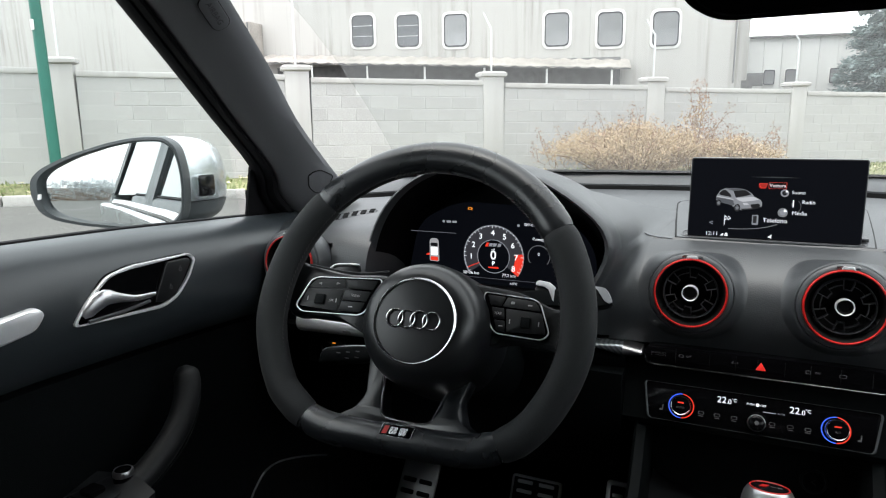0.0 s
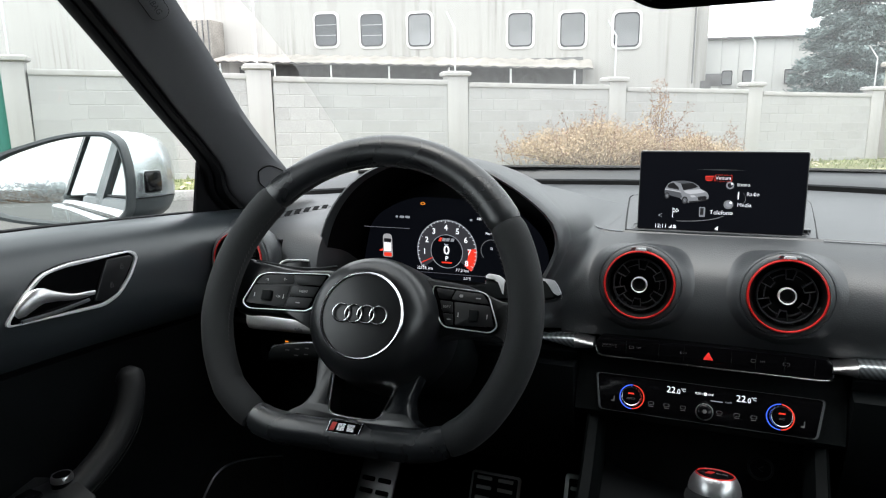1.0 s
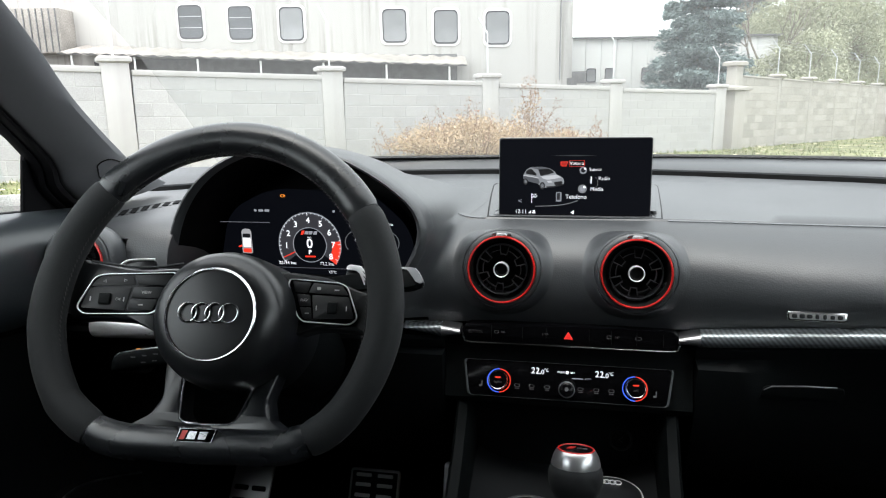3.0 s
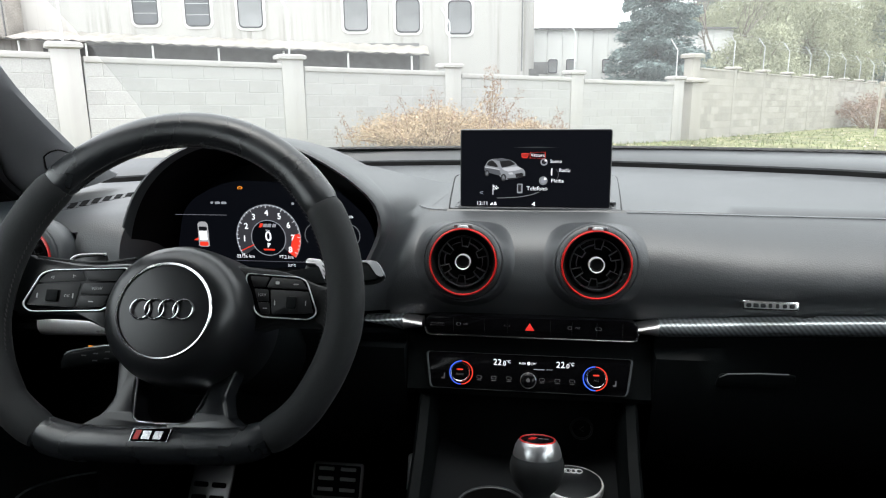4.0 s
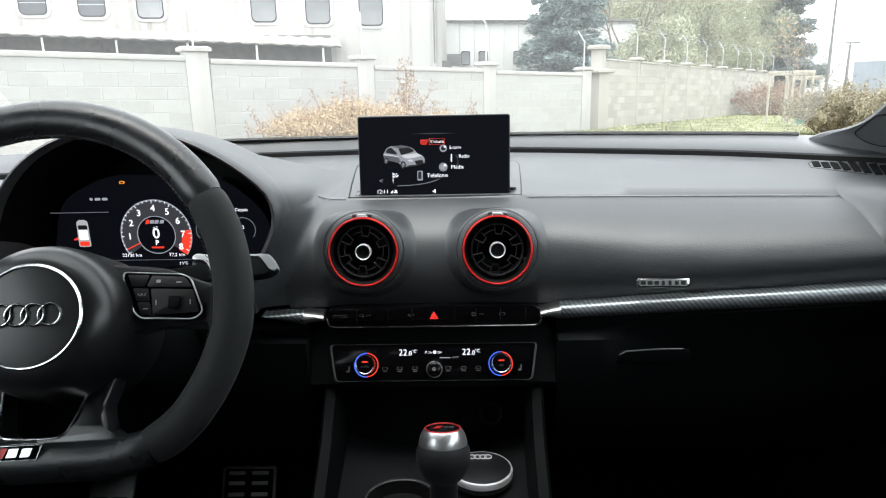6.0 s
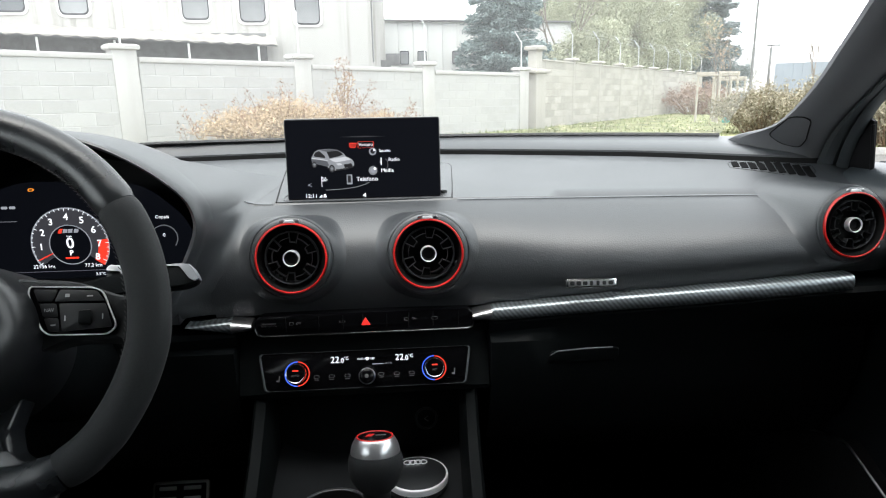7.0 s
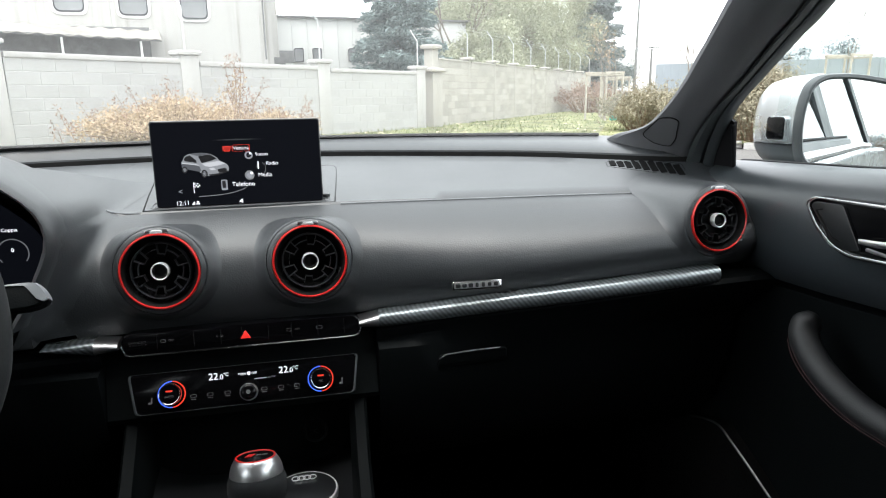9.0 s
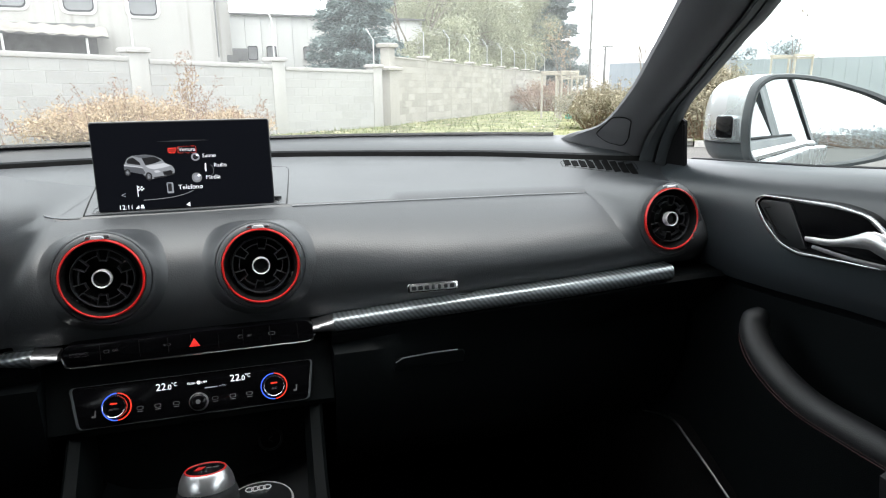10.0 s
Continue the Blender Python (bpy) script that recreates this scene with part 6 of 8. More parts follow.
for x, y in ((-0.74, 1.72), (0.72, 1.72), (-0.74, -1.35), (0.72, -1.35)):
    k = -1 if x < 0 else 1
    wm = frame_from((x, y, gz_car(x, y) + 0.315), (0, k, 0), (k, 0, 0))
    wh = part("wheel", lathe([(0.20, -0.10), (0.30, -0.10), (0.315, -0.07), (0.315, 0.07), (0.30, 0.10), (0.215, 0.105), (0.20, 0.09)], seg=40), TYRE, body, m=wm)
    part("rim", lathe([(0.205, 0.085), (0.20, 0.095), (0.185, 0.07), (0.06, 0.06), (0.04, 0.085), (0.0001, 0.085)], seg=40), ALU, wh)

for sx, x in ((-1, -0.752), (1, 0.722)):
    tagged(part("kick_panel", loft([[(x, y, z) for y, z in ((0.94, 0.26), (1.62, 0.26), (1.62, 0.99), (0.94, 0.96))], [(x + sx * 0.055, y, z) for y, z in ((0.94, 0.26), (1.62, 0.26), (1.62, 0.99), (0.94, 0.96))]]), HARD), "black plastic footwell side panel", "side panel", kind="structure")
glass = thing("windscreen", "clear curved windscreen glass with black printed edge", "windscreen")
rows = []
for f in np.linspace(0, 1, 9):
    r = []
    for x in np.linspace(-1, 1, 15):
        xl = -0.695 if x < 0 else 0.635
        yb = dash_at(abs(xl) * x)[4] + 0.012
        xt = 0.57 * x
        r.append(Vector((abs(xl) * x, yb, 1.022)).lerp(Vector((xt, 0.52 + 0.06 * (1 - x * x), 1.40)), f) + Vector((0, 0.02, 0.03)) * math.sin(math.pi * f))
    rows.append(r)
g = part("pane", loft(rows, ring=False), SCREENGLASS, glass)
g.visible_shadow = False
part("gasket", tube([(q.x, q.y - 0.020, dash_at(q.x)[5] + 0.003) for q in rows[0]], 0.0042, 8), VOID, glass, "black gasket along the foot of the glass")
part("printed_edge", loft([[Vector(q) + Vector((0, -0.004, -0.006)) for q in rows[0]], [Vector(a).lerp(Vector(b), 0.10) + Vector((0, -0.002, -0.004)) for a, b in zip(rows[0], rows[1])]], ring=False), VOID, glass, "black printed lower edge")
for sx, xs, sill, yf in ((-1, 0.748, SILL_L, 0.82), (1, 0.716, SILL_R, 0.90)):
    sg = thing("side_window", "clear side window glass of the front door", "car window", "side windows")
    g = part("pane", loft([[(sx * (xs + 0.032), y, sill_z(sill, y)), (sx * (xs - 0.02), min(y, yf - 0.08), 1.19), (sx * (xs - 0.085), min(y, yf - 0.34), 1.385)] for y in np.linspace(yf, -0.22, 10)], ring=False), TINTED, sg)
    g.visible_shadow = False
    part("rear_pane", loft([[(sx * (xs + 0.032), y, 1.04), (sx * (xs - 0.085), y, 1.385)] for y in np.linspace(-0.30, -1.78, 6)], ring=False), PRIVACY, sg, "dark tinted rear pane")
back = thing("rear_window", "dark tinted rear window of the car", "car window")
part("pane", loft([[(x, -1.70, 1.05), (x * 0.9, -1.58, 1.42)] for x in np.linspace(-0.72, 0.70, 8)], ring=False), PRIVACY, back)


# ---- mirrors ----
def door_mirror(m, sx, label):
    d = thing("door_mirror", label, "wing mirror", "door mirrors", m=m)
    # outline in the mirror's own plane, wide end towards the car
    k = -sx
    o = [(0.121, 0.020), (0.113, 0.055), (0.095, 0.069), (0.055, 0.070), (0.010, 0.063), (-0.058, 0.044), (-0.100, 0.025), (-0.117, 0.010), (-0.118, -0.014), (-0.108, -0.040), (-0.088, -0.052), (-0.050, -0.061), (0.030, -0.071), (0.098, -0.069), (0.117, -0.052), (0.122, -0.015)]
    o = [(k * x, y * 1.06) for x, y in o][::k]
    sm = smooth_poly(o, 0.02, 3)
    def scaled(f, z, dx=0.0, dy=0.0):
        return [(x * f + dx, y * f + dy, z) for x, y in sm]
    part("frame", loft([scaled(0.88, -0.006, 0.005 * k), scaled(0.885, 0.004, 0.005 * k), scaled(0.92, 0.011, 0.004 * k), scaled(0.975, 0.010), scaled(1.0, 0.0), scaled(1.0, -0.02)], caps=False), GREYP, d, "dark grey rim")
    part("mirror_glass", plate([(x * 0.887 + 0.005 * k, y * 0.887) for x, y in sm], -0.008, 0.001), MIRROR, d, "clear mirror glass", m=pose(0, 0, 0, 0, -2.0 if sx < 0 else 0.0))
    def shell(f, z, flare):
        # drawn in towards the nose of the car, flaring towards the door
        return [(k * 0.12 + (x - k * 0.12) * f + k * flare * (0.5 + 0.5 * x * k / 0.12), y * f, z) for x, y in sm]
    secs = [shell(1.0, -0.018, 0.0), shell(1.02, -0.040, 0.010), shell(1.01, -0.080, 0.024), shell(0.95, -0.115, 0.031), shell(0.82, -0.142, 0.028), shell(0.55, -0.160, 0.012)]
    def half(upper):
        out = []
        for s in secs:
            r = []
            for x, y, z in s:
                y2 = max(y, -0.032) if upper else min(y, -0.033)
                r.append((x, y2, z))
            out.append(r)
        return out
    part("cap", loft(half(True)), PAINT, d, "silver-grey painted cap")
    part("base", loft(half(False)), GREYP, d, "grey plastic underside")
    lamp = frame_from((k * 0.1365, -0.008, -0.050), (0.30, 0, -k * 0.95), (k * 0.95, 0, 0.30))
    part("side_lamp", plate(rrect(0.046, 0.034, 0.006), -0.006, 0.0034, 0.001), PIANO, d, "small square black lamp", m=lamp)
    part("lamp_edge", band(rrect(0.050, 0.038, 0.007), 0.002, -0.004, 0.0022), PAINT, d, m=lamp)
    part("arm", box((k * 0.115, -0.085, -0.060), (0.08, 0.03, 0.06), 0.01), GREYP, d)
    return d


lm = door_mirror(face_frame(-0.952, 0.718, 1.059, 3.2, 29.3), -1, "silver and grey door mirror outside the driver's window")
part("blind_spot_lamp", plate(smooth_poly([(-0.104, -0.022), (-0.099, -0.021), (-0.098, -0.013), (-0.102, -0.013)], 0.001), 0.010, 0.0135), material("lamp_white", (0.7, 0.7, 0.7), 0.4), lm)
door_mirror(face_frame(0.940, 0.896, 1.071, 2.6, -24.5), 1, "silver and grey door mirror outside the passenger's window")

rear = thing("rear_view_mirror", "black interior rear-view mirror hanging from the windscreen", "rear-view mirror", m=face_frame(0.030, 0.545, 1.264, -8, -10))
o = smooth_poly([(-0.120, -0.020), (-0.095, -0.036), (0.02, -0.0375), (0.112, -0.026), (0.125, 0.0), (0.118, 0.034), (-0.118, 0.034), (-0.128, 0.005)], 0.02, 5)
part("shell", plate(o, -0.03, 0.0, 0.006), SATIN, rear)
part("rim", band(o, 0.006, -0.002, 0.003), PIANO, rear)
part("mirror_glass", plate([(x * 0.94, y * 0.9) for x, y in o], 0.0, 0.0012), material("dimmed_mirror", (0.10, 0.11, 0.12), 0.02, metal=1.0, vary=0.0), rear, "dark dimming mirror glass")
part("stem", tube([(0, 0.0, -0.028), (0, 0.05, -0.06), (0, 0.11, -0.09)], 0.012, 10), HARD, rear)

# ---- edges of the sill trims beside the footwells ----
for pts in ([(0.690, 1.07, 0.538), (0.690, 1.028, 0.561), (0.690, 0.983, 0.584), (0.690, 0.928, 0.607), (0.690, 0.889, 0.6185), (0.690, 0.868, 0.6195), (0.690, 0.843, 0.611), (0.690, 0.796, 0.593), (0.690, 0.741, 0.570), (0.690, 0.55, 0.49)],
            [(-0.722, 0.940, 0.525), (-0.722, 0.900, 0.545), (-0.722, 0.857, 0.564), (-0.722, 0.811, 0.581), (-0.722, 0.782, 0.586), (-0.722, 0.760, 0.582), (-0.722, 0.740, 0.568), (-0.722, 0.729, 0.557), (-0.722, 0.66, 0.48)]):
    sx = 1 if pts[0][0] > 0 else -1
    t = thing("sill_trim", "black sill trim with a thin satin edge", "car trim", "sill trims")
    line = [Vector(q) for q in spline(pts, 30)]
    part("edge", tube(line, 0.0016, 8), ALU, t, "thin satin edge")
    part("panel", loft([[q + Vector((sx * 0.001, 0, 0)), q + Vector((sx * 0.03, 0, 0)), Vector((q.x + sx * 0.03, q.y, 0.30)), Vector((q.x + sx * 0.001, q.y, 0.30))] for q in line]), CARPET, t)


# ---- outdoors ----
def gz(x, y):
    """Height of the slightly sloping yard."""
    return -0.014 * x - 0.0104 * y


def streaked(name, color, streak, rough=0.85, scale_x=2.2, amount=0.55, bump=0.3, up="z"):
    """Weathered concrete or plaster with dark runs down its face and blotches."""
    mt = material(name, color, rough, vary=0.0)
    nt = mt.node_tree
    b = nt.nodes["Principled BSDF"]
    tc, mp = nt.nodes.new("ShaderNodeTexCoord"), nt.nodes.new("ShaderNodeMapping")
    mp.inputs["Scale"].default_value = (scale_x, scale_x, 0.12) if up == "z" else (scale_x, 0.12, scale_x)
    n1, n2, n3 = (nt.nodes.new("ShaderNodeTexNoise") for _ in range(3))
    n1.inputs["Scale"].default_value, n1.inputs["Detail"].default_value = 1.0, 8
    n2.inputs["Scale"].default_value, n2.inputs["Detail"].default_value = 0.5, 6
    n3.inputs["Scale"].default_value, n3.inputs["Detail"].default_value = 40, 4
    nt.links.new(tc.outputs["Object"], mp.inputs["Vector"])
    nt.links.new(mp.outputs["Vector"], n1.inputs["Vector"])
    nt.links.new(tc.outputs["Object"], n2.inputs["Vector"])
    nt.links.new(tc.outputs["Object"], n3.inputs["Vector"])
    r1 = nt.nodes.new("ShaderNodeMapRange")
    r1.inputs["From Min"].default_value, r1.inputs["From Max"].default_value = 0.50, 0.72
    r1.inputs["To Max"].default_value = amount
    nt.links.new(n1.outputs["Fac"], r1.inputs["Value"])
    mul = nt.nodes.new("ShaderNodeMath")
    mul.operation = "MULTIPLY"
    nt.links.new(r1.outputs["Result"], mul.inputs[0])
    r2 = nt.nodes.new("ShaderNodeMapRange")
    r2.inputs["From Min"].default_value, r2.inputs["From Max"].default_value = 0.35, 0.62
    nt.links.new(n2.outputs["Fac"], r2.inputs["Value"])
    nt.links.new(r2.outputs["Result"], mul.inputs[1])
    mx = nt.nodes.new("ShaderNodeMix")
    mx.data_type = "RGBA"
    mx.inputs["A"].default_value, mx.inputs["B"].default_value = (*color, 1), (*streak, 1)
    nt.links.new(mul.outputs[0], mx.inputs["Factor"])
    nt.links.new(mx.outputs["Result"], b.inputs["Base Color"])
    bp = nt.nodes.new("ShaderNodeBump")
    bp.inputs["Strength"].default_value, bp.inputs["Distance"].default_value = bump, 0.004
    nt.links.new(n3.outputs["Fac"], bp.inputs["Height"])
    nt.links.new(bp.outputs["Normal"], b.inputs["Normal"])
    return mt


ASPHALT = material("asphalt", (0.115, 0.112, 0.106), 0.9, spec=0.2, vary=0.25, vary_scale=0.5, grain=0.35, grain_scale=60, bump=0.5, bump_scale=90)
GRASS = material("lawn_soil", (0.19, 0.195, 0.105), 0.95, spec=0.1, vary=0.45, vary_scale=0.8, grain=0.5, grain_scale=14, bump=0.9, bump_scale=20)
BLADES = material("grass_blades", (0.185, 0.215, 0.10), 0.8, spec=0.2, vary=0.4, vary_scale=0.9, grain=0.3, grain_scale=30)
KERB = material("kerb_concrete", (0.36, 0.35, 0.33), 0.9, vary=0.2, vary_scale=3, grain=0.2, grain_scale=60, bump=0.4, bump_scale=80, rand=0.10)
BLOCK = material("concrete_block", (0.355, 0.352, 0.342), 0.92, spec=0.2, vary=0.07, vary_scale=1.5, grain=0.08, grain_scale=40, bump=0.4, bump_scale=70, rand=0.055)
BLOCK2 = material("tan_concrete_block", (0.34, 0.325, 0.29), 0.92, spec=0.2, vary=0.10, vary_scale=1.2, grain=0.10, grain_scale=40, bump=0.5, bump_scale=70, rand=0.08)
MORTAR = material("mortar", (0.40, 0.397, 0.385), 0.95, vary=0.1, vary_scale=4)
MORTAR2 = material("tan_mortar", (0.20, 0.185, 0.16), 0.95, vary=0.1, vary_scale=4)
COPING = streaked("pillar_concrete", (0.385, 0.377, 0.362), (0.25, 0.24, 0.225), scale_x=4, amount=0.6)
COPING2 = streaked("old_pillar_concrete", (0.345, 0.328, 0.295), (0.20, 0.185, 0.16), scale_x=4, amount=0.6)
PANEL = streaked("facade_panel", (0.405, 0.395, 0.375), (0.20, 0.185, 0.165), scale_x=5.5, amount=0.80, up="y")
PANEL2 = streaked("annexe_panel", (0.56, 0.56, 0.545), (0.36, 0.355, 0.34), scale_x=1.6, amount=0.5, up="y")
FRAMEW = material("white_window_frame", (0.72, 0.72, 0.70), 0.6, vary=0.06, vary_scale=3)
WINGLASS = material("hazy_window_glass", (0.19, 0.195, 0.20), 0.38, spec=0.35, vary=0.25, vary_scale=0.7, rand=0.35)
DIMGLASS = material("dark_window_glass", (0.085, 0.09, 0.098), 0.38, spec=0.35, vary=0.25, vary_scale=0.7, rand=0.2)
DARKWIN = material("dark_rim", (0.03, 0.03, 0.035), 0.5)
TINROOF = material("corrugated_roof", (0.30, 0.28, 0.255), 0.75, vary=0.22, vary_scale=1.2, grain=0.2, grain_scale=20, bump=0.2)
# Dark grey of posts and ribs, also for shade painted as a surface.
DARK_AND_SHADE = material("dark_grey_and_shade", (0.16, 0.16, 0.16), 0.9, vary=0.2)
GREENP = material("green_pole_paint", (0.012, 0.115, 0.085), 0.45, vary=0.1, vary_scale=3)
STEEL = material("galvanised_steel", (0.55, 0.56, 0.56), 0.5, metal=0.6, vary=0.12, vary_scale=6)
TIMBER = material("stake_timber", (0.36, 0.33, 0.28), 0.85, vary=0.2, vary_scale=5, bump=0.3, bump_scale=60)
BARK = material("grey_bark", (0.22, 0.195, 0.17), 0.9, vary=0.3, vary_scale=6, bump=0.6, bump_scale=40)


def leaf_material(name, color, spread):
    """Leaves that differ one by one and let some light through."""
    mt = material(name, color, 0.7, vary=0.0, spec=0.2)
    nt = mt.node_tree
    b = nt.nodes["Principled BSDF"]
    ge, hs = nt.nodes.new("ShaderNodeNewGeometry"), nt.nodes.new("ShaderNodeMapRange")
    hs.inputs["To Min"].default_value, hs.inputs["To Max"].default_value = 1 - spread, 1 + spread
    sc_ = nt.nodes.new("ShaderNodeVectorMath")
    sc_.operation = "SCALE"
    sc_.inputs[0].default_value = color
    nt.links.new(ge.outputs["Random Per Island"], hs.inputs["Value"])
    nt.links.new(hs.outputs["Result"], sc_.inputs["Scale"])
    nt.links.new(sc_.outputs["Vector"], b.inputs["Base Color"])
    b.inputs["Subsurface Weight"].default_value = 0.0
    return mt


DRY = leaf_material("dry_leaves", (0.45, 0.345, 0.225), 0.36)
SEED = leaf_material("dry_seed_heads", (0.27, 0.175, 0.125), 0.4)
DRYSTEM = material("dry_stems", (0.20, 0.13, 0.085), 0.9, vary=0.3, vary_scale=5)
# CEDAR, DARKCON and BAMBOO are paled and greyed; haze is in their colour.
CEDAR = leaf_material("hazed_cedar_needles", (0.205, 0.258, 0.252), 0.36)
DARKCON = leaf_material("hazed_conifer_needles", (0.185, 0.215, 0.215), 0.35)
BAMBOO = leaf_material("hazed_bamboo_leaves", (0.36, 0.37, 0.265), 0.20)
OLIVE = leaf_material("olive_shrub_leaves", (0.255, 0.232, 0.165), 0.34)
RUSSET = leaf_material("russet_shrub_leaves", (0.27, 0.195, 0.155), 0.34)
FALLEN = leaf_material("fallen_leaves", (0.46, 0.40, 0.27), 0.45)
# Pale bluish leaves: distance haze is put into this colour.
HAZE = leaf_material("hazed_far_foliage", (0.46, 0.50, 0.51), 0.25)

FARBLOCK = {"concrete_block": leaf_material("far_concrete_block", (0.355, 0.352, 0.342), 0.07), "tan_concrete_block": leaf_material("far_tan_block", (0.335, 0.318, 0.285), 0.13)}

ground = tagged(part("ground", loft([[(x, y, gz(x, y)) for x in (-1500, -60, -20, 0, 20, 60, 1500)] for y in (-1500, -60, -10, 10, 30, 70, 1500)], ring=False), ASPHALT), "grey asphalt yard", "ground", kind="structure")

WA, WD = Vector((-7.0, 9.45, 0)), Vector((0.7476, 0.6641, 0)).normalized()
WN = Vector((WD.y, -WD.x, 0))  # towards the car


def wall_p(s, off=0.0, h=0.0):
    p = WA + WD * s + WN * off
    return Vector((p.x, p.y, gz(p.x, p.y) + h))


# lawn with kerb: a strip along the wall that widens to the right
KE = [wall_p(-40, 2.0), wall_p(-6, 2.0), wall_p(2, 2.0), wall_p(9, 2.6), Vector((7.6, 12.6, 0)), Vector((11.5, 10.4, 0)), Vector((26, 6, 0))]
KE = [Vector(p) for p in spline(KE, 60)]
FAR = [wall_p(-40, -0.2), wall_p(-6, -0.2), wall_p(4, -0.2), wall_p(14.6, -0.2), Vector((9, 26.5, 0)), Vector((22, 46, 0)), Vector((60, 60, 0))]
FAR = [Vector(p) for p in spline(FAR, 60)]
rows = []
for f in np.linspace(0, 1, 10):
    rows.append([(lambda q: (q.x, q.y, gz(q.x, q.y) + 0.115 + 0.02 * noise.noise(q * 0.7)))(a.lerp(b, f)) for a, b in zip(KE, FAR)])
lawn = tagged(part("lawn", loft(rows, ring=False), GRASS), "patchy autumn lawn with fallen leaves", "lawn", kind="structure")
rng = random.Random(5)
bm = bmesh.new()
lf = bmesh.new()
for _ in range(9000):
    i, f = rng.random() * 58, rng.random()
    a = KE[int(i)].lerp(KE[int(i) + 1], i % 1).lerp(FAR[int(i)].lerp(FAR[int(i) + 1], i % 1), f)
    if a.length > 48 or a.x < -14:
        continue
    z = gz(a.x, a.y) + 0.11
    t = rng.random() * 6.28
    w, h = 0.012 + 0.00035 * a.length, 0.03 + 0.07 * rng.random()
    dx, dy = math.cos(t) * w, math.sin(t) * w
    lx, ly = rng.uniform(-0.03, 0.03), rng.uniform(-0.03, 0.03)
    bm.faces.new([bm.verts.new(p) for p in ((a.x - dx, a.y - dy, z), (a.x + dx, a.y + dy, z), (a.x + lx, a.y + ly, z + h))])
    if rng.random() < 0.13:
        s = 0.05 + 0.03 * rng.random()
        q = [(math.cos(t + k * 1.57) * s * (1 if k % 2 else 0.6), math.sin(t + k * 1.57) * s * (1 if k % 2 else 0.6)) for k in range(4)]
        lf.faces.new([lf.verts.new((a.x + u, a.y + v, z + 0.03 + rng.uniform(0, 0.03))) for u, v in q])
tagged(part("grass", bm, BLADES), "short yellow-green grass on the lawn", "grass", kind="stuff")
tagged(part("fallen_leaves", lf, FALLEN), "scattered yellow-brown fallen leaves on the grass", "leaves", kind="stuff")
kerb = tagged(new("kerb"), "pale concrete kerb along the lawn", "kerb", kind="structure")
stone = None
d = 0.0
pts = [KE[0]]
for a, b in zip(KE, KE[1:]):
    L = (b - a).length
    while d < L:
        p = a.lerp(b, d / L)
        if -11 < p.x < 14:
            m = frame_from((p.x, p.y, gz(p.x, p.y)), b - a, (0, 0, 1))
            if stone is None:
                stone = part("kerb_stone", box((0.49, 0, 0.06), (0.975, 0.14, 0.14), 0.012), KERB, kerb, m=m)
            else:
                o = stone.copy()
                scene.collection.objects.link(o)
                o.matrix_basis = m
        d += 1.0
    d -= L


# ---- block walls ----
def pillar(m, w, h, cap_w, cap_h, mat, name="wall_pillar", label="pale concrete wall pillar with a square cap", group="wall pillars", depth=None, cap_d=None):
    p = thing(name, label, "pillar", group, m=m)
    depth, cap_d = depth or w, cap_d or cap_w
    part("shaft", box((0, 0, h / 2), (w, depth, h), 0.012), mat, p)
    bm = bmesh.new()
    add_loft(bm, [[(sx * a, sy * b, z) for sx, sy in ((-1, -1), (1, -1), (1, 1), (-1, 1))] for a, b, z in
                  ((w / 2 + 0.01, depth / 2 + 0.01, h), (cap_w / 2, cap_d / 2, h + 0.02), (cap_w / 2, cap_d / 2, h + cap_h), (cap_w / 2 - 0.05, cap_d / 2 - 0.05, h + cap_h + 0.03))])
    part("cap", bm, mat, p)
    return p


yard_wall = tagged(new("wall_front"), "grey concrete block wall with coping between pillars", "wall", kind="structure")
side_wall = tagged(new("wall_side"), "tan block wall running back beside the lawn", "wall", kind="structure")


def top_h(s):
    return 1.80 - 0.010 * s


blocks = []


def wall_panel(parent, a, b, h, courses, length, mat, mortar, coping, thick=0.2, cope=0.09):
    """One panel from a to b, its core a little behind the block faces."""
    d = (b - a)
    d.z = 0
    L = d.length
    m = frame_from(a, b - a, (0, 0, 1))
    part("panel_core", box((L / 2, 0, h / 2), (L, thick - 0.009, h)), mortar, parent, m=m)
    bm = bmesh.new()
    add_box(bm, (L / 2, 0, h + cope / 2), (L - 0.006, thick + 0.05, cope), None, 0.012)
    part("coping", bm, coping, parent, m=m)
    ch = h / courses
    for r in range(courses):
        x = -0.5 * length * (r % 2)
        while x < L - 0.02:
            x0, x1 = max(x, 0.0), min(x + length, L)
            if x1 - x0 > 0.05:
                blocks.append((parent, m, x0, x1, r * ch, ch, mat, thick))
            x += length


PW = 0.40
PS = [-10.74, -7.20, -3.60, -0.05, 3.48, 6.94, 10.50, 14.26]  # pillars along the front wall
for s0, s1 in zip(PS, PS[1:]):
    wall_panel(yard_wall, wall_p(s0 + PW / 2), wall_p(s1 - PW / 2), top_h(s0 + 1.8) - 0.09, 8, 0.50, BLOCK, MORTAR, COPING)
for s in PS:
    pillar(frame_from(wall_p(s), WD, (0, 0, 1)), PW, top_h(s) + 0.08, 0.50, 0.07, COPING, depth=0.26, cap_d=0.34)
corner = pillar(frame_from(wall_p(15.05, -0.1), WD, (0, 0, 1)), 0.30, 2.32, 0.46, 0.10, COPING2, label="old tan concrete corner pillar in two tiers with square caps")
part("plinth", box((0, 0, 0.84), (0.46, 0.46, 1.68), 0.015), COPING2, corner)
